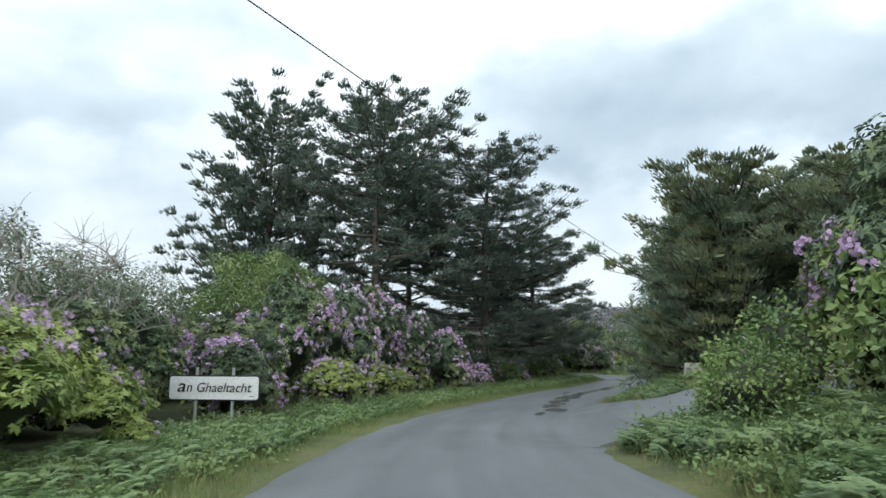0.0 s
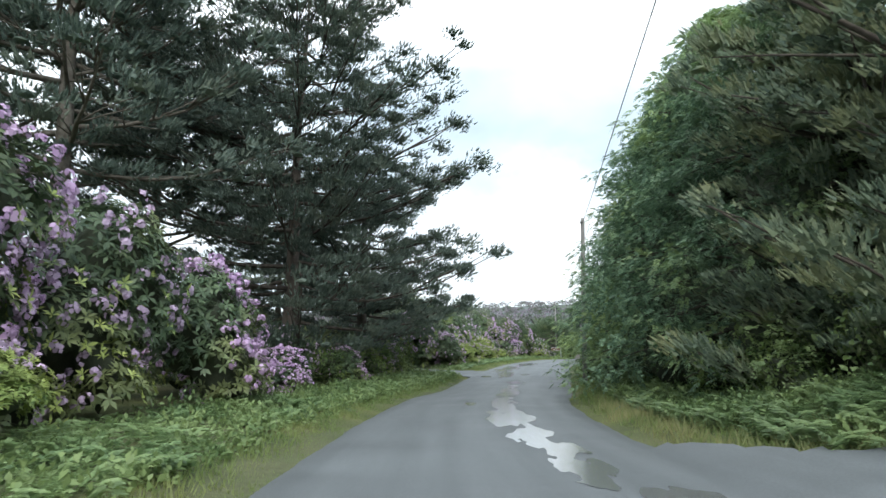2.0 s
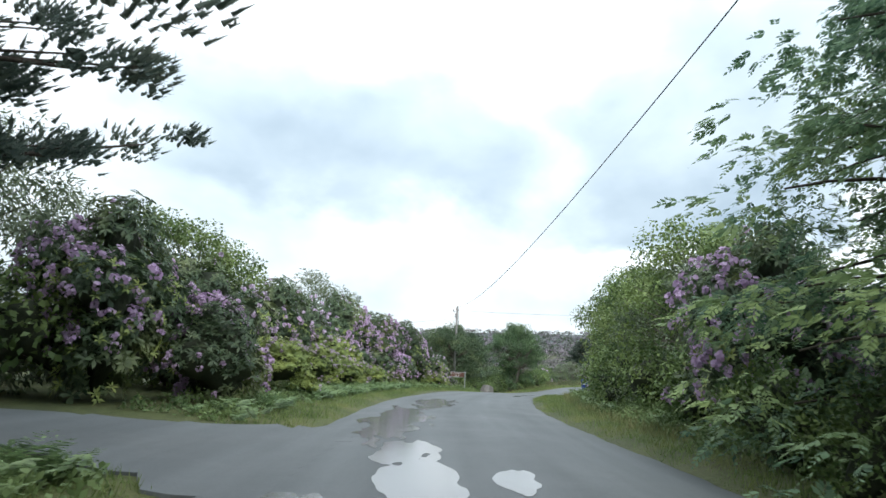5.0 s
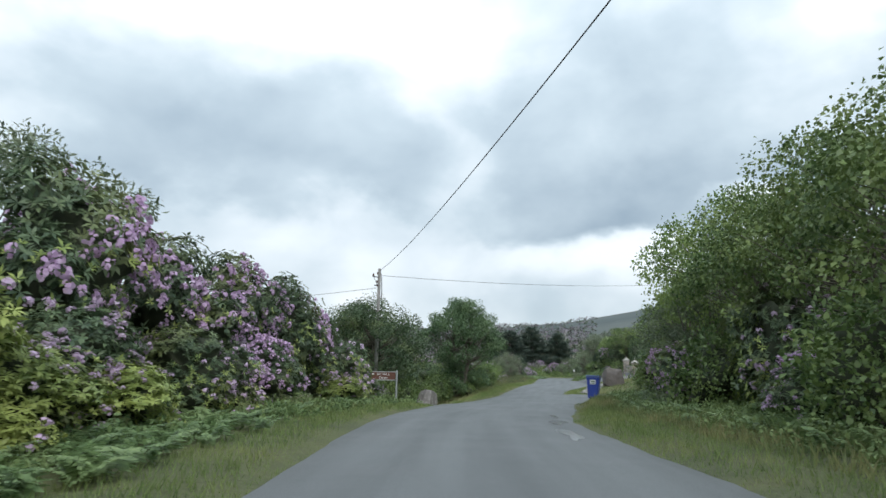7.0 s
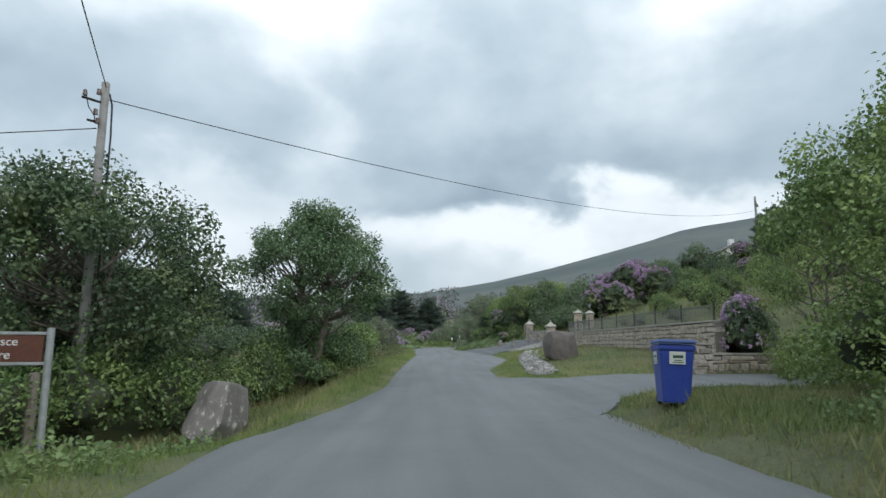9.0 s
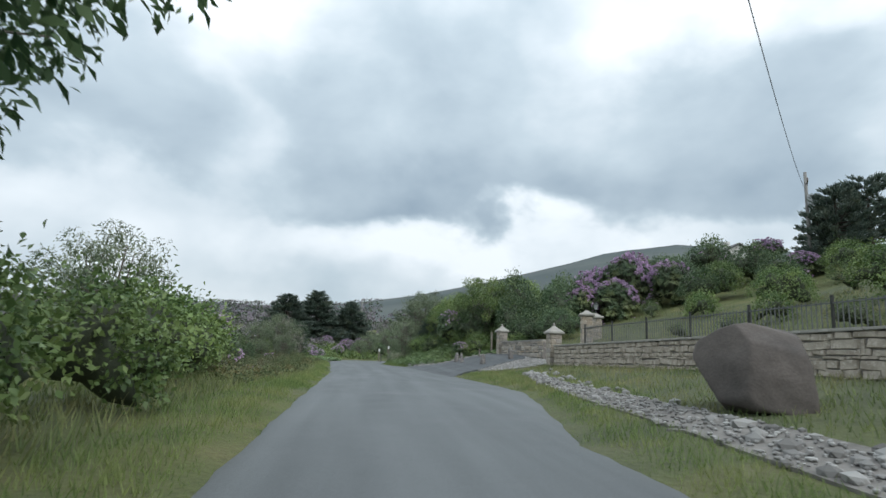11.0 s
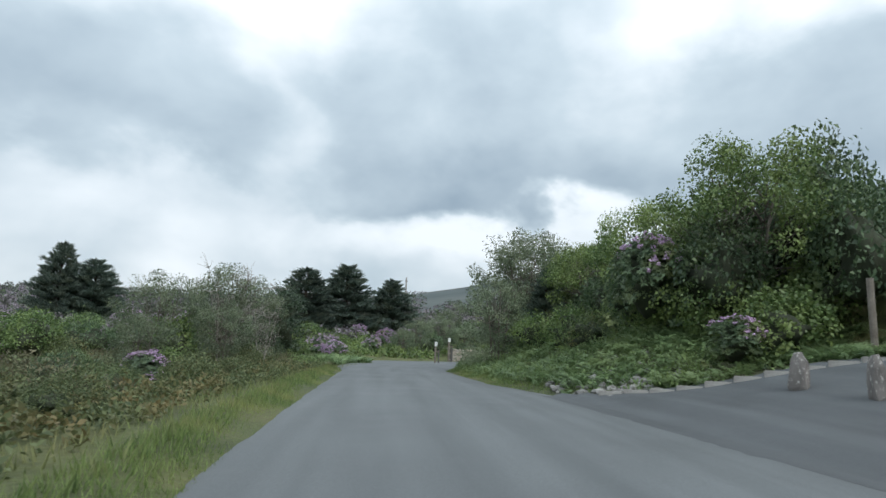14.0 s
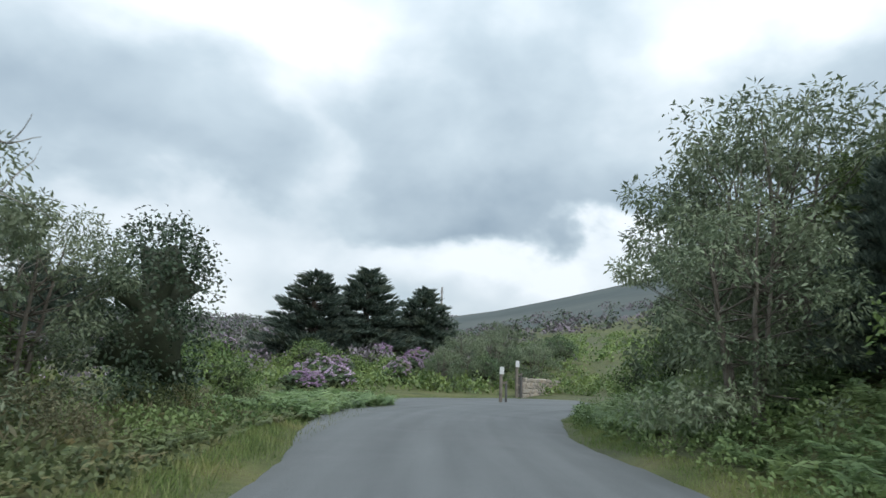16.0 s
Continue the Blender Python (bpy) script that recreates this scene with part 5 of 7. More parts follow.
wil = broadleaf(44, 6.0, 2.9, 0.6, 13500, "willow", 0.155, 0.050, 0.08, 4, "willow_tree", "grey-green willow with airy upright shoots", 70, gaps=0.15, skirt=0.6)
for s, d, k in [(63.0, 8.0, 0.8), (67.5, 8.0, 0.9), (90.0, 7.4, 0.72), (176.0, 7.4, 1.08), (179.5, 8.5, 1.1), (174.0, 5.6, 0.75), (189, 8.5, 0.95), (193.0, 11, 1.0), (81.5, -9.4, 1.05), (60.5, -10.5, 1.1), (64.5, -10.0, 0.9), (166.0, -5.6, 0.42), (163.5, -7.4, 0.38), (130.0, -7.6, 0.8), (11.5, -9.5, 0.85), (14.4, -9.2, 0.72), (17.0, -9.8, 0.75), (7.5, -10.5, 0.8), (170.4, -6.6, 0.72), (173.2, -6.4, 0.62), (166.5, -8.0, 0.6)]:
    plant(wil, s, d, k, group="willows", label="grey-green willow with airy upright shoots")
for x, y, k in [(133, 148, 0.7), (140, 149.5, 0.75), (147, 153, 0.8), (137, 144, 0.65), (128.5, 146.5, 0.5)]:
    plant(wil, 0, 0, k, xy=(x, y), turn=x * 17 % 360, group="willows", label="grey-green willow beyond the bend")
plant(hazel, 160.4, 10.6, 0.86, 120, label="tall leafy tree on the roadside bank", tall=1.10)
plant(hazel, 165.0, 10.0, 0.78, 60, label="bright green sapling on the roadside bank")
drop_template(syc, ash, hazel, wil)
dt = dead_tree(45, 4.0, 1.9, 30)
plant(dt, 169.6, -6.55, 1.06, 0)
plant(dt, 171.4, -6.9, 0.85, 140)
plant(dt, 168.0, -4.6, 0.62, 260, label="fallen bleached dead branches among scrub")
plant(dt, 13.4, -8.0, 1.15, 20, label="bare grey branches above the flowering hedge")
plant(dt, 9.5, -7.0, 1.0, 60, label="bare grey branches above the flowering hedge")
plant(dt, 7.0, -6.4, 0.9, 160, label="bare grey branches above the flowering hedge")
drop_template(dt)

# lower shrubs
holly = shrub(51, 2.6, 2.4, 3.8, 6500, "holly", 0.09, 0.055, "dense dark holly bush with upright outline", "holly_bush", 14, 0.06)
plant(holly, 175.4, -5.4, 1.05, 0)
plant(holly, 177.4, -6.4, 0.85, 90)
briar = shrub(52, 2.8, 2.2, 2.1, 2900, "hazel", 0.12, 0.07, "tangled briar and hawthorn hedge bush", "briar_bush", 10, 0.10)
for s, d, k in [(92.4, -8.2, 1.1), (89.6, -7.8, 1.1), (11.6, 6.7, 0.95), (10.4, 5.6, 0.75), (12.0, 5.6, 0.5), (12.6, 9.6, 1.25), (7.4, 6.8, 1.15), (15.0, 15.0, 1.5), (95.6, -6.4, 1.0), (98.4, -7.6, 1.05), (96.4, -9.0, 1.1), (101.0, -7.6, 0.8), (102.8, -7.0, 1.0), (104.4, -5.9, 0.85), (106.4, -6.4, 0.95), (108.0, -5.6, 0.8), (110.5, -5.2, 0.85), (112.2, -5.6, 0.95), (113.4, -3.3, 0.7), (115.2, -4.8, 1.05), (112.2, -3.4, 0.5), (116.6, -3.6, 0.9), (119.0, -3.4, 0.85), (121.8, -3.6, 0.95), (124.8, -3.8, 0.9), (127.6, -4.2, 0.85),
                (62.0, 6.2, 0.9), (66.0, 6.3, 1.0), (70.0, 6.4, 1.05), (74.6, 6.6, 1.1), (79.0, 7.0, 1.1), (86.6, 7.0, 1.1), (92.6, 6.8, 1.0), (96.0, 7.0, 0.95), (100.0, 8.0, 0.9), (54.5, 4.9, 0.6), (57.0, 5.0, 0.7),
                (179.5, -5.2, 0.6), (3.0, 6.2, 1.0), (0.5, 7.0, 1.2), (-4, 7.0, 1.2), (-4, -6.5, 1.3), (0, -6.5, 1.1), (-9, -6.5, 1.3), (-9, 7, 1.3), (166.0, 7.0, 0.8), (170.4, 6.6, 0.85), (183.5, 7.0, 0.8), (187.5, 6.0, 0.8)]:
    plant(briar, s, d, k, group="briars", label="tangled briar and hawthorn bush on the verge")
gorse = shrub(53, 2.2, 2.0, 1.5, 2600, "gorse", 0.11, 0.03, "spiny olive gorse bush with brown tips", "gorse_bush", 9, 0.06)
for s, d, k in [(147.8, -3.9, 0.42), (151.0, -3.6, 0.4), (153.6, -4.6, 0.5), (144.6, -3.7, 0.36), (139.5, -6.0, 0.8), (142.6, -5.2, 0.55), (145.0, -6.6, 0.7), (149.0, -5.0, 0.55), (152.0, -6.4, 0.6), (156.4, -5.2, 0.55), (146.5, -9.5, 0.9), (141.5, -10.5, 1.0), (151, -11, 0.9), (161.0, -5.0, 0.6),
                (163.6, 7.0, 0.9), (168.6, 7.6, 1.0), (165.6, 9.6, 1.1), (172.0, 9.0, 1.0), (176, 10.5, 1.1), (112.0, 8.9, 0.55), (134, 15, 0.7), (128, 15.5, 0.8), (122, 16, 0.7), (139, 15.5, 0.6), (147, 22, 1.0), (143, 25, 1.0), (138, 24, 1.0), (131, 24, 1.1), (124, 23, 1.0), (118, 24, 1.1), (151.5, 21, 0.9)]:
    plant(gorse, s, d, k, group="gorse bushes", label="spiny olive gorse bush with brown tips")
dome = shrub(54, 3.4, 3.2, 2.5, 5200, "hazel", 0.10, 0.065, "rounded yellow-green bush on low ground", "round_bush", 12, 0.02)
for s, d, k in [(184.6, -30.0, 1.7), (188.0, -33.5, 1.7), (186.0, -26.5, 1.4), (159.4, -10.6, 0.7), (148.0, -12.0, 0.55), (143, -14, 0.6), (154.5, -15.0, 0.6), (166.5, -13.5, 0.65), (137, -12, 0.5), (166, -12, 0.8), (125, 20, 1.0), (132, 20.5, 1.0), (139, 21, 0.95), (120, 27, 1.2), (128, 28, 1.1), (136, 29, 1.1), (144, 30, 1.1), (152, 27, 1.2), (169, 21, 1.2), (173, 18, 1.2), (176, 24, 1.3), (164, 28, 1.3)]:
    plant(dome, s, d, k, group="round bushes", label="rounded yellow-green bush on rough ground")
# dense growth under the pines, on the hill and over the heath
brush = shrub(55, 4.6, 4.0, 3.2, 4800, "sycamore", 0.145, 0.085, "dense dark green thicket bush", "thicket_bush", 13, 0.05, core=0.45)
bright = shrub(56, 3.6, 3.2, 2.6, 2200, "hazel", 0.16, 0.10, "bright yellow-green sapling thicket", "thicket_bush", 11, 0.10, core=0.38)
low = shrub(57, 2.4, 2.2, 1.1, 2200, "heath_herb", 0.10, 0.05, "low olive scrub bush on the heath", "scrub_bush", 9, 0.06, core=0.0)
brown = shrub(58, 2.2, 2.0, 0.9, 1200, "heather", 0.13, 0.035, "low brown heather clump", "heather_bush", 9, 0.05, core=0.0)
for s, d, k in [(38.5, -8.6, 0.8), (42.5, -9.0, 0.9), (47.0, -9.5, 0.9), (51.5, -10.5, 0.9), (36, -12, 0.9), (31, -13, 1.0), (44, -13.5, 1.1), (56.5, -12.5, 0.9), (61, -9.5, 0.8), (25, -14, 1.0), (18, -13, 1.0), (11, -13, 1.0), (4, -13, 1.0),
                (64, 10.5, 1.0), (69, 11, 1.1), (75, 12, 1.1), (82, 13, 1.2), (89, 13, 1.2), (95, 13.5, 1.0), (58, 9, 0.9), (16, 17, 1.2), (22, 17, 1.3),
                (167.5, 10.0, 0.95), (170.2, 10.4, 1.0), (165.0, 11.4, 1.0), (173.2, 10.8, 1.0), (152, 14.5, 0.75), (155, 13.0, 0.8), (158, 15.5, 0.95), (162, 15.0, 1.0), (165, 16.5, 1.05), (169, 14.5, 1.0), (172.5, 13.0, 0.95), (176, 14.5, 1.1), (180, 13, 1.0), (166, 19.5, 1.05), (170, 19.0, 1.1), (174, 20, 1.1), (179, 19, 1.1), (184, 16, 1.1), (188, 13, 1.0), (160, 28, 1.1), (165, 29, 1.2), (171, 27, 1.2), (178, 27, 1.2), (152, 26, 0.9), (148, 29, 0.9), (156, 32, 1.1), (169, 35, 1.2), (176, 36, 1.3), (184, 26, 1.3), (191, 20, 1.2), (196, 15, 1.1), (140, 33, 1.0), (133, 35, 1.1), (125, 34, 1.1), (117, 32, 1.2), (111, 27, 1.2), (108, 22, 1.0)]:
    plant(brush, s, d, k, group="thicket bushes", label="dense dark green thicket bush")
for s, d, k, tall in [(116.0, -9.6, 0.75, 0.8), (119.5, -10.5, 0.85, 0.8), (123.0, -9.0, 0.75, 0.75), (121.0, -14.0, 1.0, 0.9), (113.0, -12.5, 0.8, 0.9), (126.0, -12.5, 0.9, 0.8)]:
    plant(brush, s, d, k, group="thicket bushes", label="dark green thicket behind the roadside ash", tall=tall)
for x, y, k in [(136.0, 148.0, 0.8), (142.0, 150.5, 0.85), (148.0, 150.5, 0.9), (131.0, 148.5, 0.75), (154.0, 150.0, 1.0), (139.0, 145.8, 0.5)]:
    plant(brush, 0, 0, k, xy=(x, y), turn=x * 29 % 360, group="thicket bushes", label="dark green thicket beyond the bend")
for s, d, k, tall in [(160.2, 9.8, 0.85, 1.35), (158.2, 12.6, 0.9, 1.5), (163.2, 11.6, 0.95, 1.5), (155.0, 14.6, 0.75, 1.1), (167.0, 12.6, 1.0, 1.35), (161.0, 13.4, 1.05, 1.65), (161.5, 17.8, 1.0, 1.4), (158.5, 16.6, 1.0, 1.4), (163.6, 8.9, 0.75, 1.5)]:
    plant(brush, s, d, k, group="thicket bushes", label="tall dark green thicket on the bank", tall=tall)
# two added rows of bushes that stand in for the deep shade below the cypresses
for s, d, k in [(35.0, 11.6, 0.7), (39.0, 11.2, 0.7), (43.0, 11.0, 0.7), (47.0, 11.0, 0.7), (51.0, 11.0, 0.7), (33.0, 15.5, 1.1), (37.5, 15.5, 1.1), (42.0, 15.5, 1.1), (46.5, 15.5, 1.1), (51.0, 15.5, 1.1), (55.5, 14.0, 1.1), (59.5, 12.5, 1.0)]:
    plant(brush, s, d, k, group="thicket bushes", label="thicket added to darken the void under the cypresses")
plant(brush, 0, 0, 1.15, xy=(113.0, 96.6), group="thicket bushes", label="dark green thicket on the hill", tall=1.1)
for s, d, k in [(48.6, -5.7, 0.75), (51.2, -5.3, 0.65), (46.2, -5.5, 0.6), (52.4, -5.2, 0.45), (43.4, -5.8, 0.6), (41.0, -7.4, 0.75), (45.2, -7.8, 0.8), (53.2, -8.2, 0.9), (53.8, -9.8, 0.7), (50.0, -12.0, 1.0), (60.0, -7.6, 1.0), (34.5, -9.0, 0.9), (157.0, 9.6, 0.7), (159.5, 12.0, 0.8), (163.0, 13.0, 0.85), (167.5, 10.6, 0.8), (154.0, 12.0, 0.6), (172.5, 10.8, 0.75), (145.5, 21.0, 0.7), (135, 17.5, 0.6), (128, 18.0, 0.7), (121, 18.5, 0.7), (114, 21, 0.9)]:
    plant(bright, s, d, k, group="bright thickets", label="bright yellow-green sapling thicket")
for s, d, k in [(25.2, 8.4, 0.5), (28.6, 7.2, 0.6), (32.0, 6.8, 0.55), (23.6, 9.8, 0.6), (35.5, 6.6, 0.5)]:
    plant(bright, s, d, k, group="bright thickets", label="bright yellow-green sapling thicket")
for s, d, k in [(147.4, -4.3, 0.8), (149.2, -4.8, 0.9), (145.6, -4.0, 0.6), (152.4, -4.4, 0.7)]:
    plant(brown, s, d, k, group="heather clumps", label="low rust-brown heather clump by the verge")
rq = random.Random(5)
for i in range(70):
    s, d = rq.uniform(127, 168), -3.3 - 5 * rq.random()
    plant(low if i % 3 else brown, s, d, rq.uniform(0.3, 0.6), rq.uniform(0, 360), group="low scrub on the heath", label="low olive scrub bush on the heath" if i % 3 else "low brown heather clump on the heath")
for i in range(95):
    s, d = rq.uniform(127, 182), -3.9 - 20 * rq.random() ** 1.3
    plant(low if i % 5 < 3 else brown, s, d, rq.uniform(0.35, 0.72) * (1 + 0.02 * abs(d)), rq.uniform(0, 360), group="low scrub on the heath", label="low olive scrub bush on the heath" if i % 5 < 3 else "low brown heather clump on the heath")
for s, d, k in [(163.0, -6.4, 0.42), (166.5, -7.6, 0.7), (171.0, -8.2, 0.85), (173.5, -7.2, 0.7), (131.0, -9.5, 0.9), (180.5, -7.6, 0.7), (184.0, -9.0, 0.8)]:
    plant(bright, s, d, k, group="bright thickets", label="bright yellow-green sapling thicket")
for i in range(40):
    a, r = radians(rq.uniform(8, 50)), rq.uniform(55, 130)
    x, y = 80 + math.sin(a) * r, 112 + math.cos(a) * r
    plant(brush if i % 2 else bright, 0, 0, rq.uniform(0.8, 1.3), rq.uniform(0, 360), xy=(x, y), group="thickets on the moor", label="dark green thicket bush on the moor", tall=0.7)
for s, d, k, tall in [(146.6, -7.0, 0.68, 1.25), (149.6, -8.8, 0.4, 0.8), (155.0, -7.6, 0.42, 0.75), (162.4, -9.0, 0.45, 0.8), (170.0, -12.0, 0.6, 0.8), (176.0, -19.0, 0.9, 0.75), (182.0, -22.0, 1.1, 0.75), (168.0, -21.0, 0.8, 0.7), (160.0, -24.0, 0.8, 0.7), (190.0, -24.0, 1.1, 0.8), (180.0, -14.5, 0.7, 0.8), (152.0, -5.6, 0.3, 0.8), (141.6, -6.4, 0.45, 0.9)]:
    plant(brush, s, d, k, group="thicket bushes", label="dark green bush on the heath", tall=tall)
drop_template(holly, briar, gorse, dome, brush, bright, low, brown)

# ---- verge plants: grass, bracken, heath ----


def strip(rng, n, s0, s1, da, db, side):
    """Random places on the verge between s0 and s1, da to db metres outside the road's edge."""
    s = rng.uniform(s0, s1, n)
    o = rng.uniform(0, 1, n) ** 1.3 * (db - da) + da
    d = left_edge(s) - o if side < 0 else right_edge(s) + o
    return s, d, o


def off_paving(s, d):
    q = np.stack([s, d], -1)
    ok = np.ones(len(s), bool)
    for pts in APRONS:
        ok &= ~in_outline(pts, q)
    return ok


def grass_sheet(name, label, rng, s, d, tall, mat, wide=0.018):
    ok = off_paving(s, d)
    s, d, tall = s[ok], d[ok], tall[ok]
    p = along(s, d)
    z = land(p[:, 0], p[:, 1])
    P = np.column_stack([p, z - 0.02])
    A = unit(random_units(rng, len(P)) * np.array([0.55, 0.55, 0.1]) + [0, 0, 1])
    side = unit(np.cross(A, random_units(rng, len(P))))
    tip = P + A * tall[:, None]
    tri = np.stack([P - side * wide / 2, P + side * wide / 2, tip], 1)
    return tagged(part(name, poly_mesh(name, tri), mat), label, "grass", kind="stuff")


rng = np.random.default_rng(71)
S, Dd, H = [], [], []
for side, s0, s1, n, w in [(-1, -6, 45, 16000, 1.1), (1, -6, 13, 4000, 1.3), (1, 24, 105, 26000, 1.8), (1, 18, 29, 7000, 3.6), (-1, 45, 130, 26000, 1.6), (1, 111, 144, 15000, 2.4), (-1, 126, 185, 26000, 1.0), (1, 156, 188, 10000, 1.0), (-1, 185, 200, 4000, 2.0)]:
    n = int(n * 1.5)
    s, d, o = strip(rng, n, s0, s1, -0.08, w, side)
    S.append(s), Dd.append(d), H.append(rng.uniform(0.07, 0.20, n) * (0.45 + 0.55 * np.clip(o / 0.8, 0, 1)))
grass_sheet("verge_grass", "short yellow-green grass along the road edges", rng, np.concatenate(S), np.concatenate(Dd), np.concatenate(H), "grass", 0.014)
S, Dd, H = [], [], []
for s0, s1, d0, d1, n, h in [(110, 143, 5, 12, 14000, 0.22), (113, 143, 12.6, 24, 9000, 0.4), (128, 185, -2.9, -1.9, 4000, 0.22), (100, 128, -6, -2.5, 7000, 0.35), (60, 100, 4.6, 6.2, 7000, 0.35), (140, 175, 12, 24, 6000, 0.45), (83, 100, -6, -3.5, 4000, 0.3), (92, 106.5, 3.6, 9, 11000, 0.25), (18, 36, 3.6, 9, 9000, 0.3), (6, 13, 3.6, 8, 3000, 0.3), (106, 114, 9.5, 16, 5000, 0.3)]:
    s, d = rng.uniform(s0, s1, n), rng.uniform(d0, d1, n)
    S.append(s), Dd.append(d), H.append(rng.uniform(0.4, 1.1, n) * h)
grass_sheet("rough_grass", "longer rough grass on banks and heath", rng, np.concatenate(S), np.concatenate(Dd), np.concatenate(H), "rough_grass", 0.026)


def fern_quads(rng, P, H, az):
    """Arching bracken fronds with paired leaflets, from P."""
    n, pairs = len(P), 11
    u = np.linspace(0.22, 0.98, pairs)[None, :, None]
    out = np.stack([np.cos(az), np.sin(az), 0 * az], -1)[:, None]
    L = H[:, None, None]
    mid = P[:, None] + out * (L * (0.15 * u + 0.62 * u ** 2)) + np.array([0, 0, 1.0]) * (L * (1.05 * u - 0.52 * u ** 2))
    ax = unit(np.cross(out, np.array([0, 0, 1.0])))
    quads = []
    for sgn in (1, -1):
        A = unit(ax * sgn + out * 0.45 + np.array([0, 0, -0.15]) + rng.normal(0, 0.12, (n, pairs, 3)))
        ln = (L * 0.40 * (1.08 - u) ** 0.8 + 0 * A[..., :1])[..., 0]
        Nn = unit(np.array([0, 0, 1.0]) + out * 0.5 + 0 * A)
        quads.append(leaf_quads(mid.reshape(-1, 3), A.reshape(-1, 3), Nn.reshape(-1, 3), ln.ravel(), (ln * 0.25 + 0.010).ravel(), 0.0))
    return np.concatenate(quads)


def bracken(name, label, spots, seed, mat="fern"):
    rng = np.random.default_rng(seed)
    S, D_, K = [], [], []
    for s0, s1, d0, d1, n, h in spots:
        s, d = rng.uniform(s0, s1, n), rng.uniform(d0, d1, n)
        patch = np.sin(s * 0.9 + d) + np.sin(s * 0.37 + 2 * d) + rng.normal(0, 0.6, n) > -1.1
        S.append(s[patch]), D_.append(d[patch]), K.append(h * rng.uniform(0.6, 1.15, patch.sum()))
    s, d, k = np.concatenate(S), np.concatenate(D_), np.concatenate(K)
    ok = off_paving(s, d)
    s, d, k = s[ok], d[ok], k[ok]
    p = along(s, d)
    P = np.column_stack([p, land(p[:, 0], p[:, 1])])
    P, k = np.repeat(P, 4, 0), np.repeat(k, 4) * rng.uniform(0.8, 1.15, len(P) * 4)
    az = rng.uniform(0, 2 * np.pi, len(P))
    return tagged(part(name, poly_mesh(name, fern_quads(rng, P, k, az)), mat), label, "bracken", kind="stuff")


bracken("bracken_left", "fresh green bracken along the left verge", [(1, 40, -4.6, -2.3, 900, 0.46), (1, 12, -5.2, -2.4, 260, 0.46), (40, 54, -4.8, -2.5, 400, 0.5), (59, 72, -4.0, -2.8, 120, 0.5), (178, 188, -5.0, -2.9, 330, 0.75), (66, 80, -4.3, -3.0, 260, 0.5), (80, 92, -4.8, -3.6, 120, 0.45), (182, 186, -4.6, -3.0, 160, 0.9)], 81)
bracken("bracken_right", "fresh green bracken on the right bank", [(-2, 12.4, 3.8, 7.0, 800, 0.72), (24.5, 36, 4.4, 9.0, 800, 0.55), (18.8, 24.5, 5.6, 6.6, 200, 0.38), (21.5, 30, 5.4, 9, 350, 0.5), (34, 48, 4.6, 6.5, 260, 0.6), (58, 96, 5.2, 7.0, 260, 0.6), (158, 182, 4.4, 8.8, 1250, 0.56), (153.0, 161, 6.4, 12.5, 900, 0.52), (177, 190, 4.2, 7.0, 420, 0.62), (160, 172, 8.0, 11.0, 300, 0.6)], 82)

bracken("bracken_heath", "olive and rust-brown bracken on the heath beside the road", [(127, 172, -8.5, -2.8, 900, 0.30), (127, 160, -14, -7, 300, 0.4), (168, 182, -5.0, -2.9, 260, 0.34)], 83, "fern_heath")



def herbs(name, label, spots, seed, mat, per=26, L=0.085, W=0.048):
    """Knee-high mixed leaves in low tufts. spots: (s0, s1, d0, d1, tufts, height)."""
    rng = np.random.default_rng(seed)
    out = []
    for s0, s1, d0, d1, n, h in spots:
        s, d = rng.uniform(s0, s1, n), rng.uniform(d0, d1, n)
        ok = off_paving(s, d) & (d < left_edge(s) - 0.5) | off_paving(s, d) & (d > right_edge(s) + 0.5)
        p = along(s[ok], d[ok])
        P0 = np.column_stack([p, land(p[:, 0], p[:, 1])])
        k = len(P0)
        tall = h * rng.uniform(0.5, 1.25, (k, 1, 1)) * (0.8 + 0.3 * np.sin(p[:, 0] * 1.1 + p[:, 1] * 0.7))[:, None, None]
        u = random_units(rng, k * per).reshape(k, per, 3)
        u[..., 2] = np.abs(u[..., 2])
        q = P0[:, None] + u * tall * np.array([0.75, 0.75, 1.0]) * rng.uniform(0.55, 1.0, (k, per, 1))
        out.append(loose_leaves(rng, q.reshape(-1, 3), unit(u.reshape(-1, 3) + [0, 0, 0.6]), L, W, 0.7, 0.15))
    return tagged(part(name, poly_mesh(name, np.concatenate(out)), mat), label, "herbs", kind="stuff")


herbs("verge_herbs", "mixed green herbs along the verge", [(1, 54, -5.0, -2.1, 1500, 0.42), (59, 100, -5.0, -3.2, 700, 0.40), (-2, 12.4, 3.9, 7.5, 420, 0.75), (24, 52, 4.6, 7.4, 900, 0.50), (54, 98, 5.0, 7.2, 900, 0.5), (156, 190, 3.9, 8.5, 1100, 0.55), (172, 190, -6, -3.2, 400, 0.45)], 84, "herb")
herbs("heath_herbs", "olive and brown leafy growth on the heath", [(126, 172, -9.0, -2.6, 2600, 0.36), (128, 165, -20, -8, 1100, 0.5)], 85, "heath_herb")

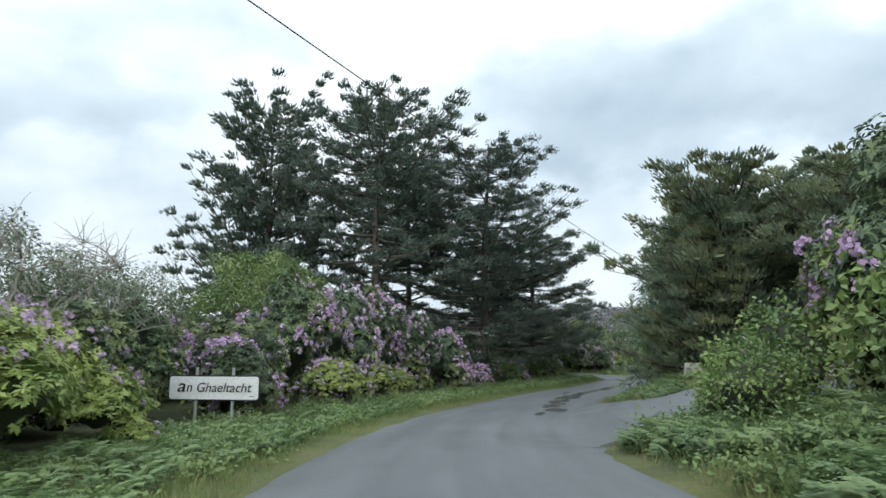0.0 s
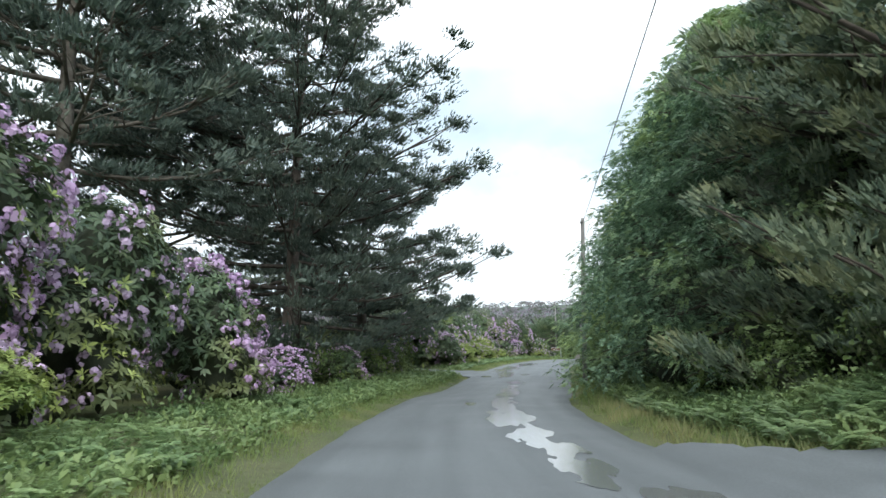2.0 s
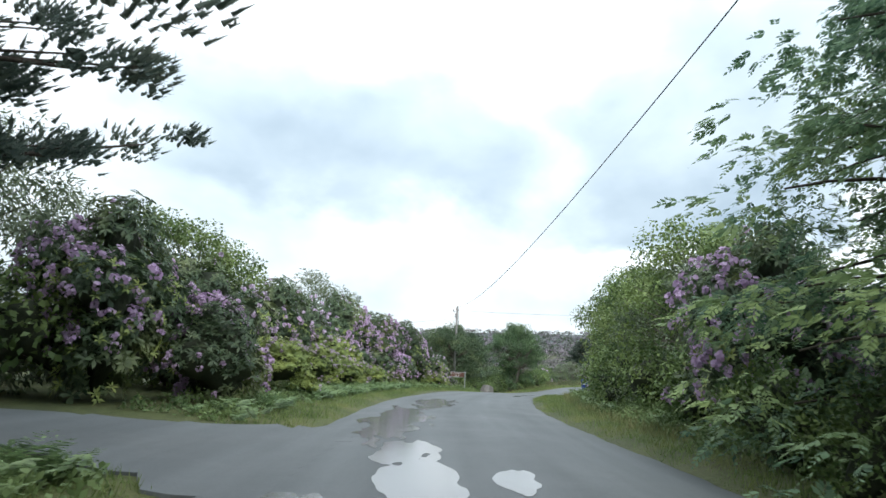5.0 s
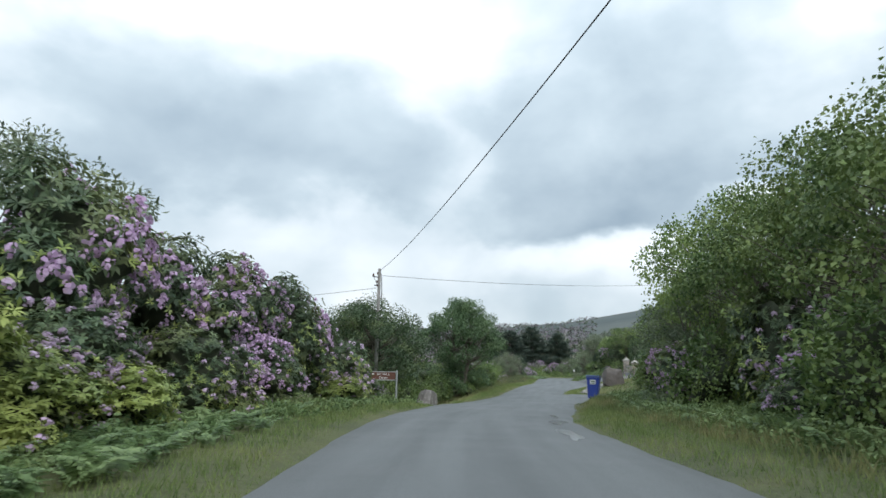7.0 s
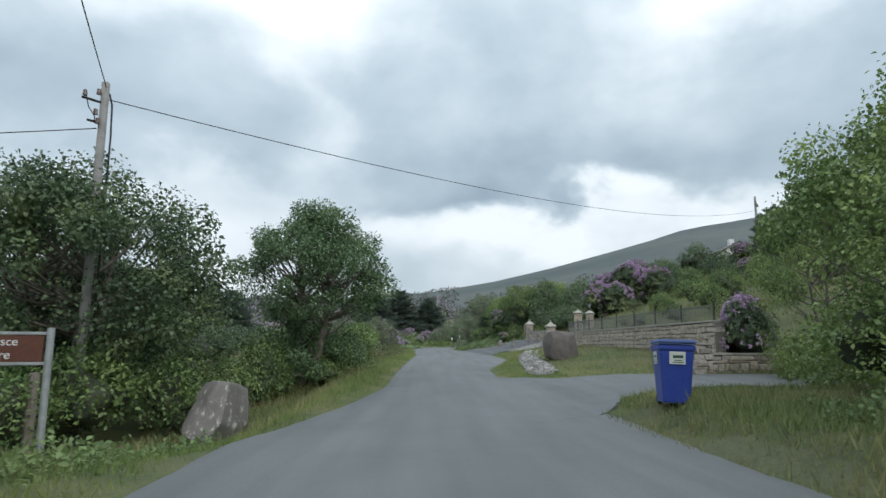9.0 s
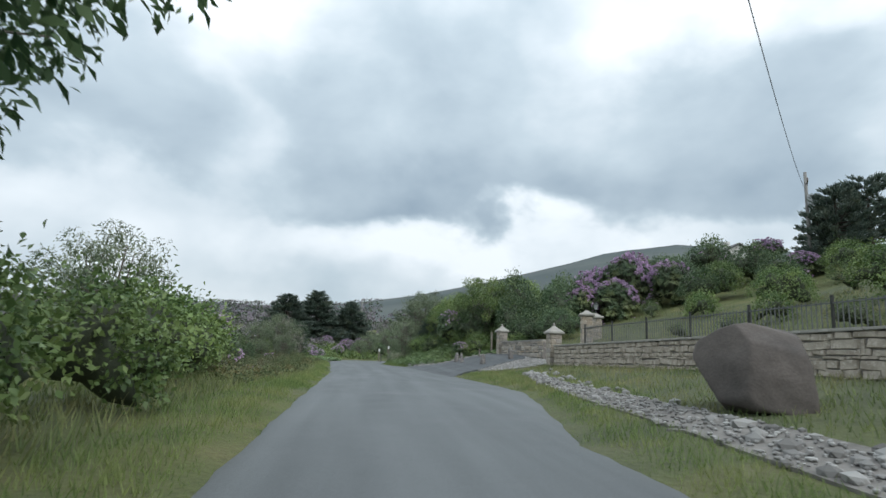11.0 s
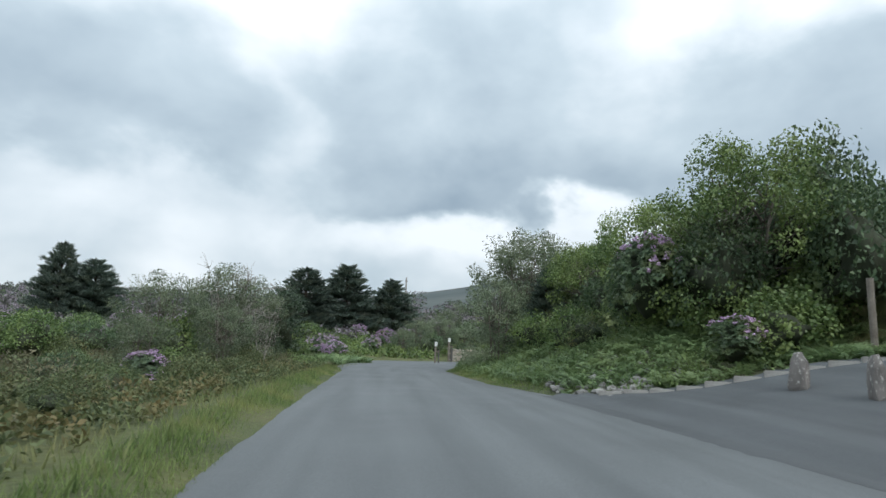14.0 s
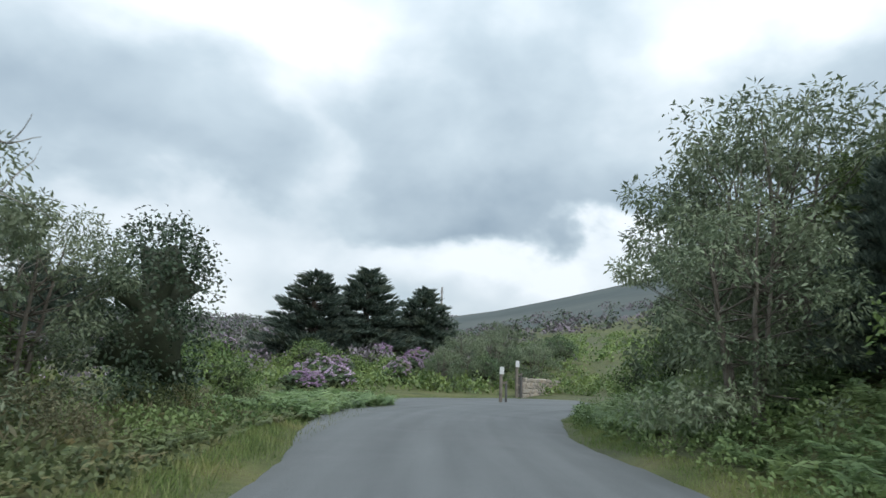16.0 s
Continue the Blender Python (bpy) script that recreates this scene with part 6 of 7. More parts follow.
# low heath on the left and scrub far off
rng = np.random.default_rng(91)
n = 2600
s, d = rng.uniform(127, 182, n), -rng.uniform(0, 1, n) ** 0.8 * 26 - 3.6
p = along(s, d)
P0 = np.column_stack([p, land(p[:, 0], p[:, 1])])
u = random_units(rng, n * 22).reshape(n, 22, 3) * [1, 1, 0.6]
u[..., 2] = np.abs(u[..., 2])
size = rng.uniform(0.25, 0.6, (n, 1, 1))
P = (P0[:, None] + u * size).reshape(-1, 3)
tagged(part("heather", poly_mesh("heather", loose_leaves(rng, P, unit(u.reshape(-1, 3)), 0.15, 0.035, 0.6, -0.4)), "heather"), "brown-green heather and low scrub on wet ground", "heather", kind="stuff")


def scrub(name, label, places, size, per, L, mat, seed):
    rng = np.random.default_rng(seed)
    n = len(places)
    P0 = np.column_stack([places, land(places[:, 0], places[:, 1])])
    u = random_units(rng, n * per).reshape(n, per, 3)
    u[..., 2] = np.abs(u[..., 2]) * 0.8
    sz = size * rng.uniform(0.5, 1.3, (n, 1, 1))
    P = (P0[:, None] + u * sz * rng.uniform(0.75, 1.05, (n, per, 1))).reshape(-1, 3)
    return tagged(part(name, poly_mesh(name, loose_leaves(rng, P, unit(u.reshape(-1, 3)), L, L * 0.55, 0.8, 0.1)), mat), label, "scrub", kind="stuff")


def spread(rng, n, a0, a1, r0, r1):
    a, r = np.radians(rng.uniform(a0, a1, n)), rng.uniform(r0 ** 1.5, r1 ** 1.5, n) ** (1 / 1.5)
    return np.column_stack([80 + np.sin(a) * r, 110 + np.cos(a) * r])


def clear_of_road(q, gap):
    s, d, z = road_sd(q)
    return q[(np.abs(d) > gap)]


q = clear_of_road(spread(rng, 1700, -5, 62, 78, 270), 22)
scrub("distant_scrub", "dark and olive scrub scattered over the moor", q, 1.7, 50, 0.5, "far_scrub", 92)
q = clear_of_road(spread(rng, 330, 34, 66, 50, 82), 9)
scrub("bend_scrub", "green scrub beyond the bend", q, 1.2, 70, 0.28, "hazel", 100)
q = clear_of_road(spread(rng, 1100, 0, 60, 66, 280), 22)
scrub("distant_rhododendrons", "fading mauve rhododendrons scattered over the moor", q, 1.8, 44, 0.45, "far_bloom", 97)
q = clear_of_road(spread(rng, 700, 60, 115, 40, 170), 26)
scrub("hill_scrub", "olive scrub and bramble on the hillside", q, 1.5, 60, 0.42, "hazel", 93)
q = spread(rng, 1500, -15, 56, 280, 930)
scrub("moor_scrub", "dark scrub along the skyline of the moor", q, 5.0, 30, 2.2, "far_scrub", 98)
q = spread(rng, 500, -5, 56, 260, 700)
scrub("moor_rhododendrons", "faded mauve rhododendrons on the far moor", q, 3.6, 30, 1.5, "far_bloom", 99)
q = spread(rng, 900, -20, 130, 200, 460)
scrub("far_woods", "dark far woods and scrub below the mountain", q, 4.0, 40, 1.5, "far_scrub", 94)
q = clear_of_road(np.column_stack([rng.uniform(-70, 20, 500), rng.uniform(-40, 130, 500)]), 16)
scrub("back_woods", "dark green thicket behind the roadside hedge", q, 2.4, 60, 0.5, "sycamore", 95)
q = clear_of_road(np.column_stack([rng.uniform(20, 75, 260), rng.uniform(-20, 75, 260)]), 17)
scrub("back_woods_right", "dark green thicket behind the roadside trees", q, 2.4, 60, 0.5, "sycamore", 96)

# ---- made things ----


def rock_mesh(name, seed, sub=3, rough=0.18, flat=1.0, cut=0.0):
    """A weathered block of about one metre: a ball pulled towards a box, knocked about."""
    bm = bmesh.new()
    bmesh.ops.create_icosphere(bm, subdivisions=sub, radius=0.62)
    off = Vector((seed * 3.1, seed * 1.7, seed * 0.9))
    for v in bm.verts:
        p = v.co.copy()
        m = max(abs(p.x), abs(p.y), abs(p.z))
        q = p * (0.5 / m) * 0.55 + p * 0.45 * (0.8)
        n = noise.noise(p * 1.6 + off) * rough + noise.noise(p * 4.0 + off) * rough * 0.35
        v.co = q * (1 + n)
        if cut and v.co.z > cut:
            v.co.z = cut + (v.co.z - cut) * 0.2
    bm.normal_update()
    return bm


STONES = []
for k in range(6):
    r_ = random.Random(k + 5)
    bm = bmesh.new()
    bmesh.ops.create_cube(bm, size=1.0)
    for v in bm.verts:
        v.co += Vector((r_.uniform(-0.07, 0.07), r_.uniform(-0.05, 0.05), r_.uniform(-0.09, 0.09)))
    bmesh.ops.bevel(bm, geom=list(bm.edges), offset=0.07, segments=1, affect="EDGES")
    me = bpy.data.meshes.new("stone")
    bm.to_mesh(me)
    bm.free()
    me.materials.append(M["stone"])
    STONES.append(me)


def stone_face(parent, p0, p1, z0, z1, thick, rnd, course=0.19, length=0.42, limit=300):
    """Courses of uneven stones between two places, each its own part; past the limit they are joined."""
    p0, p1 = Vector(p0), Vector(p1)
    run = (p1 - p0)
    total = run.length
    ang = math.atan2(run.y, run.x)
    made, joined = 0, []
    rows = max(1, round((z1 - z0) / course))
    cuts = [rnd.uniform(0.45, 1.55) for j in range(rows)]
    low = z0
    for j in range(rows):
        hgt = (z1 - z0) * cuts[j] / sum(cuts)
        mid_z = low + hgt / 2
        low += hgt
        x = -rnd.uniform(0, 0.2)
        while x < total:
            w = length * rnd.choice((0.35, 0.55, 0.8, 1.1, 1.5, 2.0)) * rnd.uniform(0.85, 1.15)
            a, b = max(x, 0), min(x + w, total)
            x += w
            if b - a < 0.08:
                continue
            c = p0 + run * ((a + b) / 2 / total)
            mt = pose(c.x, c.y, mid_z + rnd.uniform(-0.02, 0.02), rnd.uniform(-2, 2), rnd.uniform(-3.5, 3.5), math.degrees(ang)) @ Matrix.Diagonal(
                (b - a - 0.022, thick + rnd.uniform(-0.02, 0.035), hgt * rnd.uniform(0.78, 1.0), 1))
            me = rnd.choice(STONES)
            if made < limit:
                ob = new("stone", me)
                ob.parent = parent
                ob.matrix_parent_inverse = parent.matrix_world.inverted()
                ob.matrix_world = mt
                made += 1
            else:
                joined.append((me, mt))
    if joined:
        bm = bmesh.new()
        for me, mt in joined:
            n0 = len(bm.verts)
            bm.from_mesh(me)
            bm.verts.ensure_lookup_table()
            for v in bm.verts[n0:]:
                v.co = mt @ v.co
        ob = part("stone_rest", bm, "stone", parent)
        ob.matrix_parent_inverse = parent.matrix_world.inverted()
        tagged(ob, kind="stuff")


def stone_wall(name, label, p0, p1, z0, z1, thick, seed, limit=300, cap=True, course=0.19, length=0.42):
    rnd = random.Random(seed)
    ob = new(name)
    c = (Vector(p0) + Vector(p1)) / 2
    ob.matrix_world = pose(c.x, c.y, z0)
    tagged(ob, label, "wall", kind="structure")
    run = Vector(p1) - Vector(p0)
    ang = math.degrees(math.atan2(run.y, run.x))
    core = part("mortar", box_bm((run.length - 0.02, thick - 0.10, z1 - z0 - 0.02), (0, 0, (z1 - z0) / 2 - 0.01)), "mortar", ob)
    core.rotation_euler = (0, 0, radians(ang))
    stone_face(ob, (*p0, 0), (*p1, 0), z0 - 0.02, z1, thick, rnd, course, length, limit)
    if cap:
        n = max(1, int(run.length / 0.9))
        for i in range(n):
            w = run.length / n
            cp = part("coping", box_bm((w - 0.012, thick + 0.10, 0.075 + rnd.uniform(-0.008, 0.008)), bevel=0.014), "stone_cap", ob)
            q = Vector(p0) + run * ((i + 0.5) / n)
            cp.matrix_parent_inverse = ob.matrix_world.inverted()
            cp.matrix_world = pose(q.x, q.y, z1 + 0.04, 0, rnd.uniform(-0.4, 0.4), ang)
    return ob


def pillar(name, label, x, y, z0, z1, wide, turn, seed, finial=True, cap_h=0.55, over=1.0):
    """A square pillar of stone blocks with a pale curved pyramid cap."""
    rnd = random.Random(seed)
    ob = thing(name, pose(x, y, z0, 0, 0, turn), label, "pillar")
    body = z1 - z0 - cap_h
    part("mortar", box_bm((wide - 0.08, wide - 0.08, body), (0, 0, body / 2)), "mortar", ob)
    rows = max(4, round(body / 0.24))
    h = body / rows
    for j in range(rows):
        for side in range(4):
            k = 2 if (j + side) % 2 else 1
            for i in range(k):
                w = (wide - 0.06) / k
                st = new("stone", rnd.choice(STONES))
                st.parent = ob
                st.matrix_basis = pose(0, 0, 0, 0, 0, 90 * side) @ pose(-wide / 2 + 0.03 + w * (i + 0.5), -wide / 2 + 0.09, (j + 0.5) * h, 0, rnd.uniform(-1, 1), 0) @ Matrix.Diagonal((w - 0.015, 0.20 + rnd.uniform(0, 0.02), h * 0.93, 1))
    bm = bmesh.new()
    prof = [(wide * 0.64, 0.0), (wide * 0.68, 0.03), (wide * 0.68, 0.11), (wide * 0.60, 0.15), (wide * 0.42, cap_h * 0.42), (wide * 0.26, cap_h * 0.58), (wide * 0.13, cap_h * 0.74), (0.05, cap_h * 0.80)]
    rings = []
    for r, z in prof:
        r *= over
        rings.append([bm.verts.new((sx * r, sy * r, body + z)) for sx, sy in ((-1, -1), (1, -1), (1, 1), (-1, 1))])
    for a, b in zip(rings, rings[1:]):
        for i in range(4):
            bm.faces.new((a[i], a[(i + 1) % 4], b[(i + 1) % 4], b[i]))
    bm.faces.new(rings[-1])
    bm.faces.new(rings[0][::-1])
    bmesh.ops.bevel(bm, geom=list(bm.edges), offset=0.012, segments=1, affect="EDGES")
    part("cap", bm, "stone_cap", ob, "pale pointed coping cap")
    if finial:
        bm = bmesh.new()
        bmesh.ops.create_uvsphere(bm, u_segments=10, v_segments=7, radius=0.075)
        for v in bm.verts:
            v.co = Vector((v.co.x, v.co.y, v.co.z * 1.25 + body + cap_h * 0.90))
        part("finial", bm, "stone_cap", ob)
    return ob


def text_mesh(words, size, slant=0.0, thick=0.004, align="CENTER"):
    cu = bpy.data.curves.new("lettering", "FONT")
    cu.body, cu.size, cu.extrude, cu.shear, cu.align_x, cu.align_y = words, size, thick, slant, align, "CENTER"
    cu.offset = size * 0.004
    ob = bpy.data.objects.new("lettering", cu)
    scene.collection.objects.link(ob)
    me = bpy.data.meshes.new_from_object(ob.evaluated_get(bpy.context.evaluated_depsgraph_get()))
    bpy.data.objects.remove(ob)
    return me


def post_mesh(h, r, z0=-0.4, sides=12, name="post"):
    bm = bmesh.new()
    bmesh.ops.create_cone(bm, cap_ends=True, segments=sides, radius1=r, radius2=r, depth=h - z0)
    bmesh.ops.translate(bm, vec=(0, 0, (h + z0) / 2), verts=bm.verts)
    return bm


def round_plate(w, h, t, r):
    """An upright plate with rounded corners, facing -y."""
    bm = bmesh.new()
    vs = []
    for cx_, cz_, a0 in ((w / 2 - r, h / 2 - r, 0), (-w / 2 + r, h / 2 - r, 90), (-w / 2 + r, -h / 2 + r, 180), (w / 2 - r, -h / 2 + r, 270)):
        for k in range(6):
            a = radians(a0 + 18 * k)
            vs.append(bm.verts.new((cx_ + r * math.cos(a), -t / 2, cz_ + r * math.sin(a))))
    f = bm.faces.new(vs[::-1])
    ex = bmesh.ops.extrude_face_region(bm, geom=[f])
    bmesh.ops.translate(bm, vec=(0, t, 0), verts=[v for v in ex["geom"] if isinstance(v, bmesh.types.BMVert)])
    bmesh.ops.recalc_face_normals(bm, faces=bm.faces)
    return bm


# the white place sign on the left verge
zs = float(land(-8.20, 15.34))
sign = thing("road_sign", pose(-8.20, 15.34, zs, 0, 0, -9.5), "white road sign reading An Ghaeltacht on two posts", "sign")
bz = 1.96 - zs
part("board", round_plate(1.98, 0.47, 0.03, 0.06), "sign_white", sign, "white rounded sign board")
part("border", round_plate(2.03, 0.52, 0.02, 0.075), "sign_black", sign, "thin dark edge")
for o in sign.children:
    o.location = (0, 0 if o.name.startswith("board") else 0.012, bz)
for words, x0, x1, z0, z1 in (("a", -0.81, -0.62, -0.085, 0.095), ("n", -0.60, -0.475, -0.08, 0.055), ("Ghaeltacht", -0.365, 0.85, -0.085, 0.11)):
    me = text_mesh(words, 0.25, 0.20, 0.003)
    co = np.array([v.co[:] for v in me.vertices])
    lo, hi = co.min(0), co.max(0)
    for v in me.vertices:
        v.co.x = x0 + (v.co.x - lo[0]) / (hi[0] - lo[0]) * (x1 - x0)
        v.co.y = z0 + (v.co.y - lo[1]) / (hi[1] - lo[1]) * (z1 - z0)
    lt = part("lettering", me, "sign_black", sign, "black slanted lettering")
    lt.matrix_basis = pose(0, -0.021, bz, 90, 0, 0)
part("small_print", box_bm((0.10, 0.006, 0.012), (0.86, -0.019, bz - 0.17)), "sign_black", sign)
for x in (-0.42, 0.40):
    p = part("post", post_mesh(bz + 0.42, 0.032), "galv", sign)
    p.location = (x, 0.055, 0)

# the brown sign on a grey post
zb = float(land(39.05, 87.22))
bsign = thing("tourist_sign", pose(39.05, 87.22, zb, 0, 0, -38), "brown tourist sign in a grey frame on a post", "sign")
hb = 1.34 - zb
part("post", post_mesh(hb + 0.02, 0.045, -0.4), "galv", bsign)
for z in (hb - 0.05, hb - 0.42):
    part("rail", box_bm((1.22, 0.05, 0.04), (-0.60, 0, z), 0.008), "galv", bsign)
part("panel", box_bm((1.12, 0.02, 0.325), (-0.625, -0.004, hb - 0.235), 0.006), "sign_brown", bsign, "dark brown sign panel")
for words, z in (("láin Uisce", hb - 0.155), ("Centre", hb - 0.315)):
    lt = part("lettering", text_mesh(words, 0.145, 0, 0.003), "sign_white", bsign, "white lettering")
    lt.matrix_basis = pose(-0.62, -0.019, z, 90, 0, 0)
part("blurred_word", box_bm((0.10, 0.006, 0.07), (-1.10, -0.018, hb - 0.155)), "sign_white", bsign)


# poles and cables
def wood_pole(x, y, z0, z1, label, lean=(0.0, 0.0), r=0.115):
    ob = thing("utility_pole", pose(x, y, z0), label, "pole")
    h = z1 - z0
    part("pole", tubes_mesh("pole", [([(0, 0, -0.6), (lean[0] * 0.5, lean[1] * 0.5, h * 0.5), (lean[0], lean[1], h - 0.02), (lean[0], lean[1], h)], [r, r * 0.88, r * 0.76, r * 0.6])], 12), "pole_wood", ob)
    return ob, h


poleA, hA = wood_pole(13.53, 44.97, float(land(13.53, 44.97)), 7.45, "weathered wooden utility pole beside the cypresses", (0.17, -0.07))
for z in (hA - 0.22,):
    part("bracket", box_bm((0.10, 0.16, 0.05), (0.09, -0.07, z), 0.01), "iron", poleA)
poleB, hB = wood_pole(42.15, 93.20, float(land(42.15, 93.20)), 7.25, "grey wooden utility pole with brackets and cables")
part("down_pipe", tubes_mesh("down_pipe", [([(0.22, 0.02, 0.5), (0.22, 0.02, hB - 1.3), (0.19, 0.02, hB - 0.5), (0.10, 0.0, hB - 0.25)], [0.022] * 4)], 7), "iron", poleB, "black cable running down")
part("bracket", box_bm((0.50, 0.05, 0.05), (-0.25, 0, hB - 0.52), 0.01), "iron", poleB)
part("bracket", box_bm((0.30, 0.05, 0.05), (-0.20, 0, hB - 1.02), 0.01), "iron", poleB)
for x, z in ((-0.16, hB - 0.30), (-0.46, hB - 0.42), (-0.20, hB - 0.80), (-0.14, hB - 1.0)):
    bm = bmesh.new()
    bmesh.ops.create_cone(bm, cap_ends=True, segments=10, radius1=0.055, radius2=0.04, depth=0.13)
    bmesh.ops.translate(bm, vec=(x, -0.05, z), verts=bm.verts)
    part("insulator", bm, "ceramic", poleB)
part("jumper_wire", tubes_mesh("jumper_wire", [([(-0.45, -0.05, hB - 0.4), (-0.38, -0.1, hB - 0.75), (-0.22, -0.06, hB - 0.9), (-0.2, -0.05, hB - 1.05)], [0.012] * 4)], 5), "cable", poleB)
tx, ty = 106.83, 88.87
poleT, hT = wood_pole(tx, ty, float(land(tx, ty)), 16.9, "wooden pole with crossarm and transformer on the hill", r=0.15)
part("crossarm", box_bm((2.0, 0.10, 0.10), (0, -0.1, hT - 0.95), 0.01, turn=None), "old_wood", poleT)
part("transformer", box_bm((0.55, 0.45, 0.85), (-0.35, -0.25, hT - 2.4), 0.06), "galv", poleT, "grey transformer tank")
for x in (-0.8, 0, 0.8):
    bm = bmesh.new()
    bmesh.ops.create_cone(bm, cap_ends=True, segments=8, radius1=0.07, radius2=0.05, depth=0.2)
    bmesh.ops.translate(bm, vec=(x, -0.1, hT - 0.80), verts=bm.verts)
    part("insulator", bm, "ceramic", poleT)
pole3, h3 = wood_pole(163.0, 171.3, float(land(163.0, 171.3)), 13.9, "dark wooden pole beyond the spruces", r=0.16)
part("crossarm", box_bm((0.7, 0.08, 0.08), (0, 0, h3 - 0.6), 0.01), "old_wood", pole3)
poleC, hC = wood_pole(-16.85, -7.02, float(land(-16.85, -7.02)), 9.2, "wooden utility pole behind the start of the road")


def cable(label, a, b, sag, r=0.012):
    a, b = np.array(a), np.array(b)
    u = np.linspace(0, 1, 40)[:, None]
    path = a * (1 - u) + b * u - np.array([0, 0, 1.0]) * 4 * sag * u * (1 - u)
    c = path[0].copy()
    ob = part("overhead_cable", tubes_mesh("overhead_cable", [(path - c, [r] * 40)], 6), "cable")
    ob.location = c
    return tagged(ob, label, "cable", "overhead cables")


cable("black overhead cable strung between wooden poles", (-16.85, -7.02, 9.1), (13.63, 44.85, 7.15), 0.45)
cable("black overhead cable crossing above the road", (14.0, 44.78, 7.20), (42.12, 93.12, 7.12), 1.2)
cable("black overhead cable leading up to the transformer pole", (42.25, 93.2, 6.85), (tx, ty, 15.4), 1.5)
cable("black overhead cable leading off over the fields", (42.05, 93.25, 6.10), (13.0, 120.0, 4.25), 0.9)

# the blue wheeled bin
bx_, by_ = 46.85, 81.85
bin_ob = thing("wheelie_bin", pose(bx_, by_, float(land(bx_, by_)) - 0.02, -2, 2, -62) @ Matrix.Scale(1.06, 4), "blue plastic wheelie bin with white stickers on the verge", "bin")
bm = bmesh.new()
prof = [(0.21, 0.25, 0.05), (0.215, 0.26, 0.08), (0.27, 0.335, 0.86), (0.29, 0.36, 0.90), (0.29, 0.36, 0.96)]
rings = []
for hx, hy, z in prof:
    ring = []
    for cx_, cy_, a0 in ((1, 1, 0), (-1, 1, 90), (-1, -1, 180), (1, -1, 270)):
        for k in range(4):
            a = radians(a0 + 30 * k)
            ring.append(bm.verts.new((cx_ * (hx - 0.05) + 0.05 * math.cos(a), cy_ * (hy - 0.05) + 0.05 * math.sin(a), z)))
    rings.append(ring)
for a, b in zip(rings, rings[1:]):
    for i in range(len(a)):
        bm.faces.new((a[i], a[(i + 1) % len(a)], b[(i + 1) % len(b)], b[i]))
bm.faces.new(rings[0][::-1])
bm.faces.new(rings[-1])
part("body", bm, "bin_blue", bin_ob)
bm = box_bm((0.62, 0.78, 0.07), (0, -0.01, 1.01), 0.03)
for v in bm.verts:
    if v.co.z > 1.0:
        v.co.z += 0.035 * (1 - (v.co.x / 0.31) ** 2)
part("lid", bm, "bin_lid", bin_ob, "paler worn blue lid")
part("handle", tubes_mesh("handle", [([(-0.22, 0.39, 0.95), (-0.2, 0.45, 1.0), (0.2, 0.45, 1.0), (0.22, 0.39, 0.95)], [0.018] * 4)], 8), "bin_blue", bin_ob)
for x in (-0.17, 0.17):
    bm = bmesh.new()
    bmesh.ops.create_cone(bm, cap_ends=True, segments=16, radius1=0.10, radius2=0.10, depth=0.05, matrix=pose(x, 0.27, 0.10, 0, 90, 0))
    part("wheel", bm, "rubber", bin_ob)
for rot, off in ((0, 0.335), (-90, 0.275)):
    st = part("sticker", box_bm((0.25, 0.006, 0.20)), "sticker", bin_ob, "white sticker with green print")
    st.matrix_basis = pose(0, 0, 0, 0, 0, rot) @ pose(0.0, -off, 0.76, 4, 0, 0)
    for k, (w, z) in enumerate(((0.16, 0.02), (0.12, -0.04), (0.18, -0.07))):
        g = part("print_bar", box_bm((w, 0.004, 0.045 if k == 0 else 0.014), (0.01, -0.004, z)), "sticker_green", st)

# boulders
def boulder_mesh(seed, planes):
    """A block about one metre wide, knocked off along flat planes, with worn edges."""
    rnd = random.Random(seed)
    bm = bmesh.new()
    bmesh.ops.create_icosphere(bm, subdivisions=5, radius=0.72)
    off = Vector((seed * 3.1, seed * 1.7, seed * 0.9))
    cuts = [(Vector(n).normalized(), c) for n, c in planes]
    for i in range(9):
        n = Vector((rnd.gauss(0, 1), rnd.gauss(0, 1), rnd.gauss(0, 0.7))).normalized()
        cuts.append((n, rnd.uniform(0.46, 0.56)))
    for v in bm.verts:
        p = v.co.copy()
        for n, c in cuts:
            over = p.dot(n) - c
            if over > 0:
                p -= n * over * 0.86
        p *= 1 + 0.045 * noise.noise(p * 2.2 + off) + 0.025 * noise.noise(p * 7.0 + off)
        v.co = p
    for f in bm.faces:
        f.smooth = True
    return bm


for x, y, sx, sy, sz, turn, mat, label, seed, planes in [
        (44.55, 91.40, 2.0, 1.0, 1.5, 35, "boulder", "upright lichen-spotted granite boulder beside the road", 4, [((0.25, 0, 1), 0.42), ((-0.9, 0.1, 0.45), 0.46), ((0, -1, 0.1), 0.40), ((1, 0, 0.1), 0.48)]),
        (63.9, 91.75, 1.85, 1.35, 1.5, 40, "boulder_dark", "large brown boulder standing on the grass", 9, [((0.45, 0, 1), 0.42), ((-0.55, -0.2, 1), 0.44), ((-0.8, -0.7, 0.15), 0.40), ((0.8, -0.75, 0.1), 0.42)])]:
    ob = part("boulder", boulder_mesh(seed, planes), mat)
    ob.matrix_world = pose(x, y, float(land(x, y)) + sz * 0.38, 0, 0, turn) @ Matrix.Diagonal((sx, sy, sz, 1))
    tagged(ob, label, "boulder")

